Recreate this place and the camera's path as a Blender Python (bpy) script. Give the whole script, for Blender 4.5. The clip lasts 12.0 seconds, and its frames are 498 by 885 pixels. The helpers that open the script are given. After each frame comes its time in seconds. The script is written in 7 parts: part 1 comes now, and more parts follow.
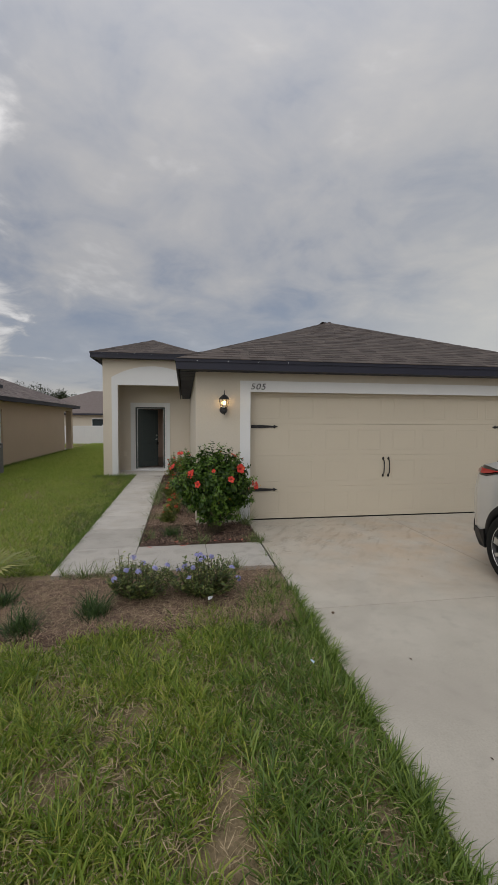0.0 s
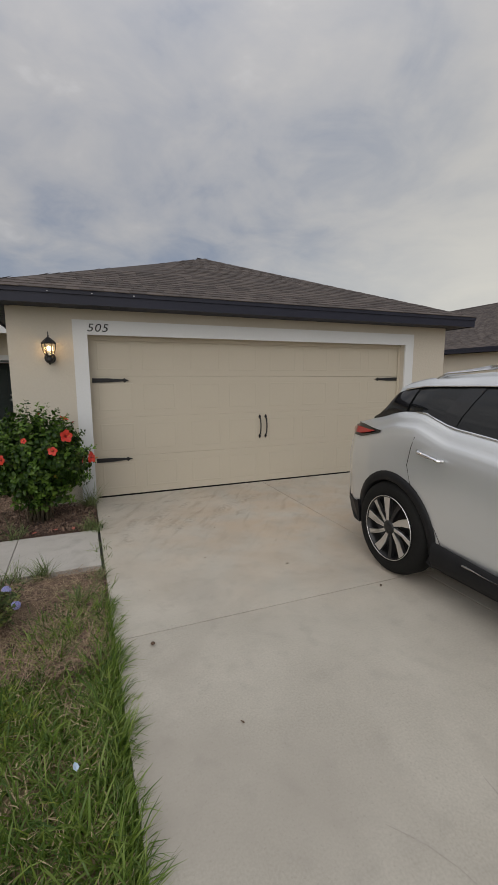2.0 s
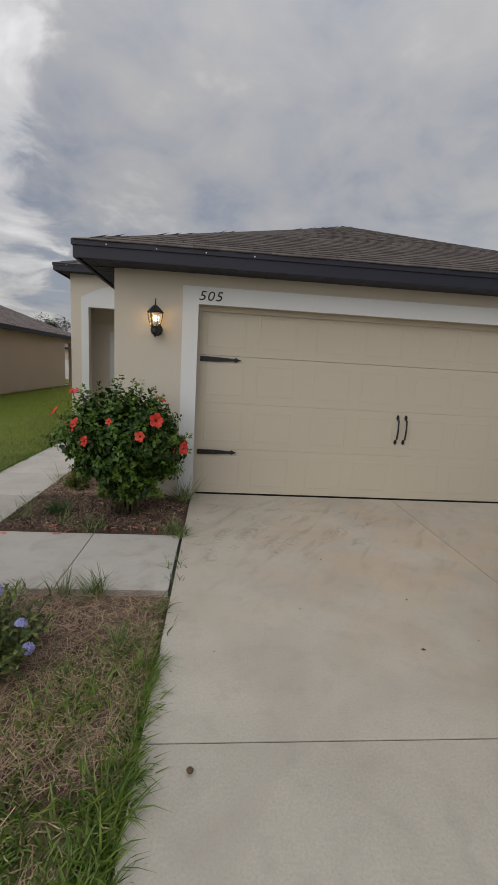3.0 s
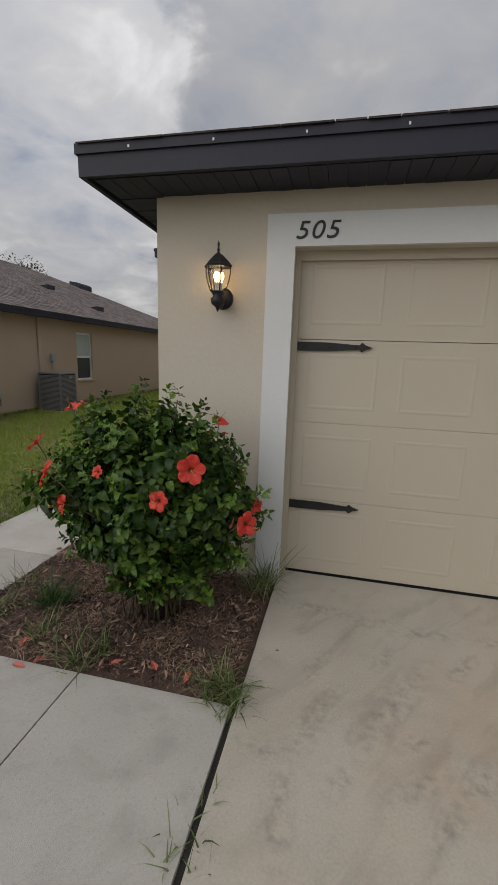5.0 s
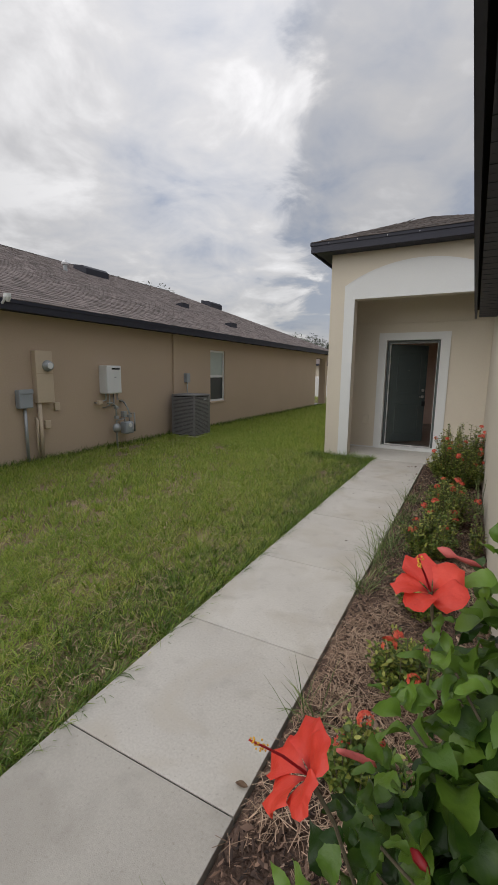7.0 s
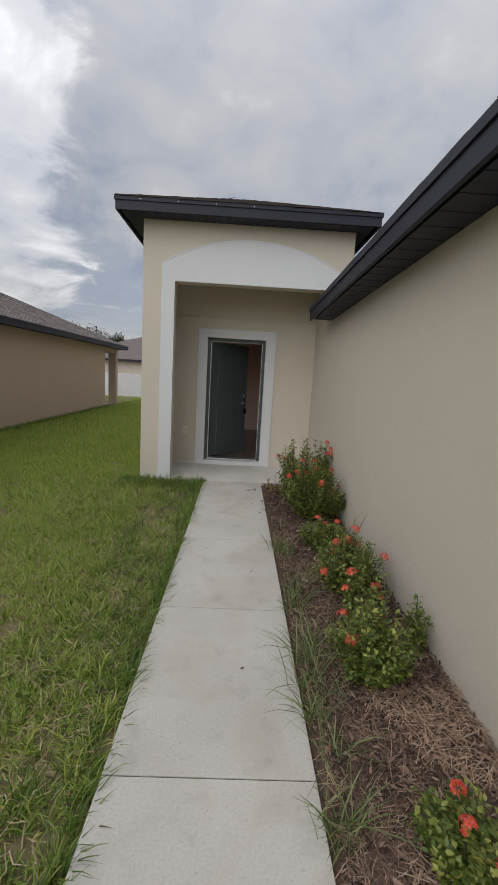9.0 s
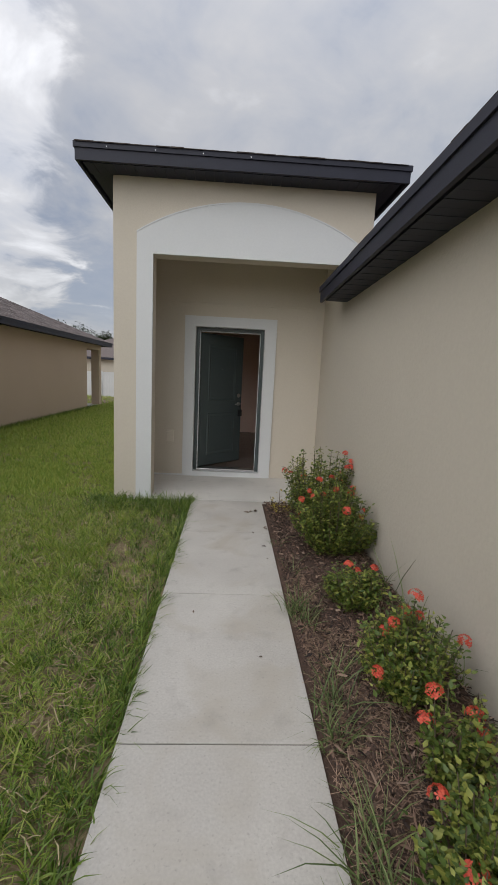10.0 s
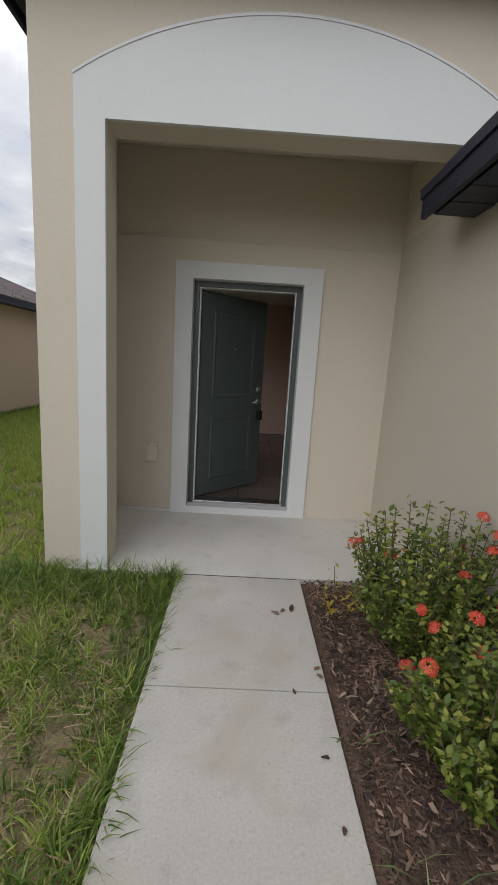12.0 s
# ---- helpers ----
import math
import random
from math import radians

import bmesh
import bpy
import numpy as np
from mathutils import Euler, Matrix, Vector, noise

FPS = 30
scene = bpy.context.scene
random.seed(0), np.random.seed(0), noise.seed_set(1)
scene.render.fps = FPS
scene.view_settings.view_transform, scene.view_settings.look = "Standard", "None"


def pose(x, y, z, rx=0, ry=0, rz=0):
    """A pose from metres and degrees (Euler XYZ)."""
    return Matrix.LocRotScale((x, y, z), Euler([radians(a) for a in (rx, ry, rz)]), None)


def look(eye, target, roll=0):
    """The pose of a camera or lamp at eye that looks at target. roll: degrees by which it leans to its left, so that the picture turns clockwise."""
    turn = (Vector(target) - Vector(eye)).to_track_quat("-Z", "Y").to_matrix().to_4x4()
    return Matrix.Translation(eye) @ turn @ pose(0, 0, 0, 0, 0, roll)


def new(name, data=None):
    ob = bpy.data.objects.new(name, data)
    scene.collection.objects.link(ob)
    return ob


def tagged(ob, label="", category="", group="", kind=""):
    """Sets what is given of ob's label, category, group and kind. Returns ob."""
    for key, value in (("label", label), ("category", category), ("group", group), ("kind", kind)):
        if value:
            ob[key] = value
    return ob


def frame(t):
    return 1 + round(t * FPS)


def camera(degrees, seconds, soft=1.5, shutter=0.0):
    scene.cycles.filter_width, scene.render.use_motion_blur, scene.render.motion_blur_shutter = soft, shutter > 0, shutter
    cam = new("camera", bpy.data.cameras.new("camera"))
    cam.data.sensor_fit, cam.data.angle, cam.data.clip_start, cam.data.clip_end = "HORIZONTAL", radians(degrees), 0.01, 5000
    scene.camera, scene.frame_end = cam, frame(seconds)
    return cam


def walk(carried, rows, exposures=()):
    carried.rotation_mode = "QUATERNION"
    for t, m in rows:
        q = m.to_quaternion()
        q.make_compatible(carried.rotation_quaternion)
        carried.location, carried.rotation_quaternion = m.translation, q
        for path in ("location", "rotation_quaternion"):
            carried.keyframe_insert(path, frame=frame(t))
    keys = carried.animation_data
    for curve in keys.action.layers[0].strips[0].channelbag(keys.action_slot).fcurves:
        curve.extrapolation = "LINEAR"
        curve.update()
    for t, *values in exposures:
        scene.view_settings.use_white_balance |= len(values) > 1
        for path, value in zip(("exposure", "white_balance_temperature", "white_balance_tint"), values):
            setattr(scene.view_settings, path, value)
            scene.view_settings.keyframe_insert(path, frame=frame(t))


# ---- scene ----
cam = camera(61.7, 12.0)
PATH = [
    (0, (-0.027, 0.45, 1.673), (0.29, 2.422, 1.568), 0.3),
    (0.5, (0.186, 0.487, 1.649), (0.668, 2.42, 1.472), 1.0),
    (1, (0.543, 0.72, 1.611), (1.122, 2.619, 1.364), -1.0),
    (1.5, (0.712, 1.109, 1.584), (1.371, 2.976, 1.303), -1.2),
    (2, (0.942, 1.465, 1.592), (1.68, 3.299, 1.289), -0.2),
    (2.5, (1.242, 2.018, 1.536), (1.712, 3.939, 1.236), -0.7),
    (3, (1.296, 2.495, 1.517), (1.462, 4.456, 1.159), 3.4),
    (5, (1.403, 4.525, 1.495), (0.982, 6.438, 1.094), 1.9),
    (5.5, (1.117, 4.982, 1.476), (0.321, 6.772, 1.076), 2.8),
    (6, (0.833, 5.413, 1.493), (-0.117, 7.125, 1.088), 1.6),
    (6.5, (0.4, 5.762, 1.491), (-0.6, 7.453, 1.115), 1.1),
    (7, (-0.03, 5.995, 1.469), (-0.948, 7.74, 1.136), 0.7),
    (7.5, (-0.329, 6.281, 1.452), (-0.807, 8.193, 1.115), 1.5),
    (9.5, (-1.043, 8.046, 1.536), (-0.963, 10.019, 1.219), 3.1),
    (10, (-1.026, 8.602, 1.48), (-0.928, 10.573, 1.159), 2.8),
    (10.5, (-0.998, 9.173, 1.46), (-0.915, 11.146, 1.141), 3.4),
    (11, (-1.02, 9.678, 1.45), (-0.943, 11.65, 1.126), 4.2),
    (11.5, (-1.002, 10.253, 1.433), (-0.946, 12.224, 1.097), 3.3),
    (12, (-1.066, 10.756, 1.424), (-1.019, 12.72, 1.047), 3.5),
]
walk(cam, [(t, look(eye, target, roll)) for t, eye, target, roll in PATH], exposures=((0, -0.04, 6500, 10), (2, -0.03, 6500, 10), (4, -0.12, 6500, 10), (5, -0.14, 6500, 10), (5.5, 0.04, 6500, 10), (6.5, 0.36, 6500, 10), (7.1, 0.20, 6500, 10), (7.5, 0.20, 6450, 10), (9.5, 0.24, 6300, 10), (12, 0.38, 6250, 10)))

# ---- world and light ----
world = bpy.data.worlds.new("overcast")
scene.world = world
world.use_nodes = True
wn, wl = world.node_tree.nodes, world.node_tree.links
wn.clear()


def wnode(kind, **props):
    n = wn.new(kind)
    for key, value in props.items():
        if key == "operation":
            n.operation = value
        elif key == "blend":
            n.data_type, n.blend_type = "RGBA", value
    return n


def wmath(op, a, b=None):
    n = wnode("ShaderNodeMath", operation=op)
    for k, v in enumerate((a, b)):
        if v is None:
            continue
        if isinstance(v, (int, float)):
            n.inputs[k].default_value = v
        else:
            wl.new(v, n.inputs[k])
    return n.outputs[0]


SUN_AZ, SUN_EL = radians(-142), radians(27)
sky = wn.new("ShaderNodeTexSky")
sky.sky_type, sky.sun_disc = "NISHITA", False
sky.sun_elevation, sky.sun_rotation = SUN_EL, SUN_AZ
geo = wn.new("ShaderNodeTexCoord")
sep = wn.new("ShaderNodeSeparateXYZ")
wl.new(geo.outputs["Generated"], sep.inputs[0])
up = wmath("MAXIMUM", sep.outputs[2], 0.0)
flat = wmath("ADD", up, 0.22)
plane = wn.new("ShaderNodeCombineXYZ")
wl.new(wmath("DIVIDE", sep.outputs[0], flat), plane.inputs[0])
wl.new(wmath("DIVIDE", sep.outputs[1], flat), plane.inputs[1])
big, small = wn.new("ShaderNodeTexNoise"), wn.new("ShaderNodeTexNoise")
for n, sc, detail, dist in ((big, 1.1, 6, 0.6), (small, 3.2, 9, 0.45)):
    n.inputs["Scale"].default_value, n.inputs["Detail"].default_value = sc, detail
    n.inputs["Roughness"].default_value, n.inputs["Distortion"].default_value = 0.55, dist
    wl.new(plane.outputs[0], n.inputs["Vector"])
bulk = wmath("ADD", wmath("MULTIPLY", big.outputs[0], 0.6), wmath("MULTIPLY", small.outputs[0], 0.4))
clouds = wn.new("ShaderNodeValToRGB")
wl.new(bulk, clouds.inputs[0])
ramp = clouds.color_ramp
ramp.elements[0].position, ramp.elements[0].color = 0.37, (0.27, 0.31, 0.40, 1)
ramp.elements[1].position, ramp.elements[1].color = 0.65, (0.70, 0.69, 0.69, 1)
ramp.elements.new(0.47).color = (0.43, 0.44, 0.475, 1)
ramp.elements.new(0.56).color = (0.52, 0.512, 0.516, 1)
# brighter cloud round the hidden sun
near_sun = wn.new("ShaderNodeVectorMath")
near_sun.operation = "DOT_PRODUCT"
wl.new(geo.outputs["Generated"], near_sun.inputs[0])
GLOW_AZ, GLOW_EL = radians(-32), radians(28)
near_sun.inputs[1].default_value = (math.sin(GLOW_AZ) * math.cos(GLOW_EL), math.cos(GLOW_AZ) * math.cos(GLOW_EL), math.sin(GLOW_EL))
glow = wmath("POWER", wmath("MAXIMUM", near_sun.outputs["Value"], 0.0), 13.0)
# the sharp, billowed rim of that bright cloud
rim_dot = wn.new("ShaderNodeVectorMath")
rim_dot.operation = "DOT_PRODUCT"
wl.new(geo.outputs["Generated"], rim_dot.inputs[0])
RIM_AZ = radians(20.5)
rim_dot.inputs[1].default_value = (-math.cos(RIM_AZ), -math.sin(RIM_AZ), 0)
ragged = wmath("ADD", wmath("MULTIPLY", wmath("SUBTRACT", small.outputs[0], 0.5), 0.5), wmath("MULTIPLY", wmath("SUBTRACT", big.outputs[0], 0.5), 0.25))
rim = wn.new("ShaderNodeMapRange")
rim.interpolation_type = "SMOOTHSTEP"
wl.new(wmath("ADD", rim_dot.outputs["Value"], ragged), rim.inputs[0])
rim.inputs[1].default_value, rim.inputs[2].default_value = -0.02, 0.06
wl.new(wmath("ADD", bulk, wmath("MULTIPLY", rim.outputs[0], 0.05)), clouds.inputs[0])
# an overcast sky is brightest overhead
zenith = wmath("MULTIPLY", wmath("POWER", up, 3.0), 1.55)
gain = wmath("ADD", wmath("ADD", 0.97, zenith), wmath("MULTIPLY", wmath("MULTIPLY", wmath("MULTIPLY", glow, rim.outputs[0]), wmath("MINIMUM", wmath("MULTIPLY", up, 5.0), 1.0)), wmath("ADD", 0.22, wmath("MULTIPLY", small.outputs[0], 0.55))))
lit = wnode("ShaderNodeMix", blend="MULTIPLY")
lit.inputs[0].default_value = 1.0
wl.new(clouds.outputs[0], lit.inputs[6])
grey = wn.new("ShaderNodeCombineXYZ")
for k in range(3):
    wl.new(gain, grey.inputs[k])
wl.new(grey.outputs[0], lit.inputs[7])
# a darker blue-grey shelf of cloud above the roofs
shelf_lo, shelf_hi = wn.new("ShaderNodeMapRange"), wn.new("ShaderNodeMapRange")
for n, a, b in ((shelf_lo, 0.05, 0.13), (shelf_hi, 0.32, 0.18)):
    n.interpolation_type = "SMOOTHSTEP"
    n.inputs[1].default_value, n.inputs[2].default_value = a, b
    wl.new(wmath("ADD", up, wmath("MULTIPLY", wmath("SUBTRACT", small.outputs[0], 0.5), 0.2)), n.inputs[0])
shelf = wnode("ShaderNodeMix", blend="MIX")
wl.new(wmath("MULTIPLY", wmath("MULTIPLY", wmath("MULTIPLY", shelf_lo.outputs[0], shelf_hi.outputs[0]), wmath("SUBTRACT", 1.0, rim.outputs[0])), 0.6), shelf.inputs[0])
wl.new(lit.outputs[2], shelf.inputs[6])
shelf.inputs[7].default_value = (0.27, 0.32, 0.42, 1)
# pale warm haze low on the horizon
haze = wnode("ShaderNodeMix", blend="MIX")
wl.new(wmath("MULTIPLY", wmath("POWER", wmath("SUBTRACT", 1.0, up), 16.0), 0.55), haze.inputs[0])
wl.new(shelf.outputs[2], haze.inputs[6])
haze.inputs[7].default_value = (0.60, 0.55, 0.50, 1)
# a pale warm break in the cloud low over the street
low_dot = wn.new("ShaderNodeVectorMath")
low_dot.operation = "DOT_PRODUCT"
wl.new(geo.outputs["Generated"], low_dot.inputs[0])
LOW_AZ, LOW_EL = radians(54), radians(9)
low_dot.inputs[1].default_value = (math.sin(LOW_AZ) * math.cos(LOW_EL), math.cos(LOW_AZ) * math.cos(LOW_EL), math.sin(LOW_EL))
pale = wnode("ShaderNodeMix", blend="MIX")
wl.new(wmath("MULTIPLY", wmath("POWER", wmath("MAXIMUM", low_dot.outputs["Value"], 0.0), 11.0), wmath("ADD", 0.4, wmath("MULTIPLY", big.outputs[0], 0.9))), pale.inputs[0])
wl.new(haze.outputs[2], pale.inputs[6])
pale.inputs[7].default_value = (0.80, 0.76, 0.67, 1)
blend = wnode("ShaderNodeMix", blend="MIX")
blend.inputs[0].default_value = 0.012
wl.new(pale.outputs[2], blend.inputs[6])
wl.new(sky.outputs[0], blend.inputs[7])
back = wn.new("ShaderNodeBackground")
wl.new(blend.outputs[2], back.inputs[0])
back.inputs[1].default_value = 0.78
wout = wn.new("ShaderNodeOutputWorld")
wl.new(back.outputs[0], wout.inputs[0])

sun_data = bpy.data.lights.new("sun", "SUN")
sun_data.energy, sun_data.angle, sun_data.color = 1.25, radians(70), (1.0, 0.975, 0.945)
sun = new("sun", sun_data)
sun.matrix_world = look((0, 0, 60), Vector((0, 0, 60)) - Vector((math.sin(SUN_AZ) * math.cos(SUN_EL), math.cos(SUN_AZ) * math.cos(SUN_EL), math.sin(SUN_EL))))

# ---- materials ----


def mat(name, dark, light, scale=4.0, fine=60.0, rough=0.8, metal=0.0, bump=0.0, bump_scale=80.0, depth=0.004, per_object=0.0, per_island=0.0, spread=0.25, coat=0.0, stains=None, stain_scale=1.2, leaf=0.0, shape=None, specks=None):
    """A surface that varies between two colours at two scales, with relief; stains: colour of broad uneven patches;
    specks: colour of small scattered spots."""
    m = bpy.data.materials.new(name)
    m.use_nodes = True
    n, l = m.node_tree.nodes, m.node_tree.links
    b = n["Principled BSDF"]
    pos = n.new("ShaderNodeNewGeometry")
    tex = []
    for sc, detail in ((scale, 6), (fine, 4)):
        t = n.new("ShaderNodeTexNoise")
        t.inputs["Scale"].default_value, t.inputs["Detail"].default_value = sc, detail
        l.new(pos.outputs["Position"], t.inputs["Vector"])
        tex.append(t)
    add = n.new("ShaderNodeMath")
    add.operation = "MULTIPLY_ADD"
    l.new(tex[1].outputs[0], add.inputs[0])
    add.inputs[1].default_value = 0.5
    half = n.new("ShaderNodeMath")
    half.operation = "MULTIPLY"
    half.inputs[1].default_value = 0.5
    l.new(tex[0].outputs[0], half.inputs[0])
    l.new(half.outputs[0], add.inputs[2])
    fac = add.outputs[0]
    rnd = None
    if per_object:
        info = n.new("ShaderNodeObjectInfo")
        rnd, amount = info.outputs["Random"], per_object
    if per_island:
        rnd, amount = pos.outputs["Random Per Island"], per_island
    if rnd is not None:
        mix = n.new("ShaderNodeMix")
        mix.data_type = "FLOAT"
        mix.inputs[0].default_value = amount
        l.new(fac, mix.inputs[2])
        l.new(rnd, mix.inputs[3])
        fac = mix.outputs[0]
    r = n.new("ShaderNodeValToRGB")
    e = r.color_ramp.elements
    e[0].position, e[0].color = 0.5 - spread, (*dark, 1)
    e[1].position, e[1].color = 0.5 + spread, (*light, 1)
    for at, colour in shape or ():
        e.new(at).color = (*colour, 1)
    l.new(fac, r.inputs[0])
    out = r.outputs[0]
    if stains:
        s = n.new("ShaderNodeTexNoise")
        s.inputs["Scale"].default_value, s.inputs["Detail"].default_value, s.inputs["Distortion"].default_value = stain_scale, 7, 0.8
        l.new(pos.outputs["Position"], s.inputs["Vector"])
        sr = n.new("ShaderNodeValToRGB")
        sr.color_ramp.elements[0].position, sr.color_ramp.elements[1].position = 0.5, 0.72
        l.new(s.outputs[0], sr.inputs[0])
        sm = n.new("ShaderNodeMix")
        sm.data_type = "RGBA"
        l.new(sr.outputs[0], sm.inputs[0])
        l.new(out, sm.inputs[6])
        sm.inputs[7].default_value = (*stains, 1)
        out = sm.outputs[2]
    for size, lo, hi, amount in ((70.0, 0.60, 0.72, 0.4), (7.0, 0.56, 0.76, 0.35)) if specks else ():
        sp = n.new("ShaderNodeTexNoise")
        sp.inputs["Scale"].default_value, sp.inputs["Detail"].default_value = size, 3
        l.new(pos.outputs["Position"], sp.inputs["Vector"])
        cut = n.new("ShaderNodeMapRange")
        cut.inputs[1].default_value, cut.inputs[2].default_value, cut.inputs[4].default_value = lo, hi, amount
        l.new(sp.outputs[0], cut.inputs[0])
        sm = n.new("ShaderNodeMix")
        sm.data_type = "RGBA"
        l.new(cut.outputs[0], sm.inputs[0])
        l.new(out, sm.inputs[6])
        sm.inputs[7].default_value = (*specks, 1)
        out = sm.outputs[2]
    l.new(out, b.inputs["Base Color"])
    b.inputs["Roughness"].default_value, b.inputs["Metallic"].default_value = rough, metal
    b.inputs["Coat Weight"].default_value = coat
    b.inputs["Coat Roughness"].default_value = 0.06
    if bump:
        t = n.new("ShaderNodeTexNoise")
        t.inputs["Scale"].default_value, t.inputs["Detail"].default_value = bump_scale, 4
        l.new(pos.outputs["Position"], t.inputs["Vector"])
        bn = n.new("ShaderNodeBump")
        bn.inputs["Strength"].default_value, bn.inputs["Distance"].default_value = bump, depth
        l.new(t.outputs[0], bn.inputs["Height"])
        l.new(bn.outputs[0], b.inputs["Normal"])
    if leaf:
        tr = n.new("ShaderNodeBsdfTranslucent")
        l.new(out, tr.inputs[0])
        ms = n.new("ShaderNodeMixShader")
        ms.inputs[0].default_value = leaf
        l.new(b.outputs[0], ms.inputs[1])
        l.new(tr.outputs[0], ms.inputs[2])
        l.new(ms.outputs[0], n["Material Output"].inputs[0])
    return m


def glass(name, tint, rough=0.02, clear=0.0):
    m = bpy.data.materials.new(name)
    m.use_nodes = True
    b = m.node_tree.nodes["Principled BSDF"]
    b.inputs["Base Color"].default_value = (*tint, 1)
    b.inputs["Roughness"].default_value = rough
    b.inputs["Transmission Weight"].default_value = clear
    b.inputs["IOR"].default_value = 1.45
    return m


stucco = mat("stucco_cream", (0.53, 0.482, 0.402), (0.59, 0.538, 0.452), 1.3, 40, 0.88, bump=0.5, bump_scale=36, depth=0.007, spread=0.3)
# Same stucco, base colour lightened to make up for light missing in the porch.
stucco_porch_brightened = mat("stucco_porch_brightened", (0.585, 0.53, 0.44), (0.645, 0.585, 0.49), 1.3, 40, 0.88, bump=0.4, bump_scale=60, depth=0.005, spread=0.3)
trim_white = mat("trim_white", (0.645, 0.655, 0.655), (0.70, 0.71, 0.71), 2, 50, 0.7, bump=0.25, bump_scale=70, depth=0.003, spread=0.3)
door_cream = mat("garage_door_paint", (0.50, 0.448, 0.355), (0.54, 0.486, 0.388), 1.5, 90, 0.5, bump=0.12, bump_scale=220, depth=0.001, spread=0.3)
fascia_dark = mat("fascia_paint", (0.009, 0.010, 0.021), (0.015, 0.0165, 0.033), 3, 40, 0.6, bump=0.1, bump_scale=60, depth=0.002)
soffit_dark = mat("soffit_vinyl", (0.02, 0.022, 0.036), (0.03, 0.032, 0.05), 3, 40, 0.65)
shingle = mat("asphalt_shingle", (0.045, 0.036, 0.033), (0.122, 0.098, 0.086), 5.0, 150, 0.92, bump=0.7, bump_scale=260, depth=0.004, per_island=0.55, spread=0.36)
shingle_piece = mat("asphalt_shingle_piece", (0.045, 0.036, 0.033), (0.122, 0.098, 0.086), 5.0, 150, 0.92, bump=0.7, bump_scale=260, depth=0.004, per_object=0.55, spread=0.36)
shingle_brown = mat("asphalt_shingle_brown", (0.10, 0.08, 0.073), (0.26, 0.215, 0.20), 4.0, 120, 0.92, bump=0.6, bump_scale=220, depth=0.004, per_island=0.5, spread=0.34)
stucco_tan = mat("stucco_tan", (0.47, 0.365, 0.27), (0.55, 0.43, 0.32), 0.8, 40, 0.9, bump=0.4, bump_scale=50, depth=0.005, spread=0.3)
concrete = mat("concrete", (0.40, 0.367, 0.307), (0.535, 0.497, 0.424), 2.2, 95, 0.9, bump=0.3, bump_scale=420, depth=0.002, per_object=0.12, stains=(0.39, 0.355, 0.30), stain_scale=1.1, spread=0.17, specks=(0.33, 0.30, 0.255))


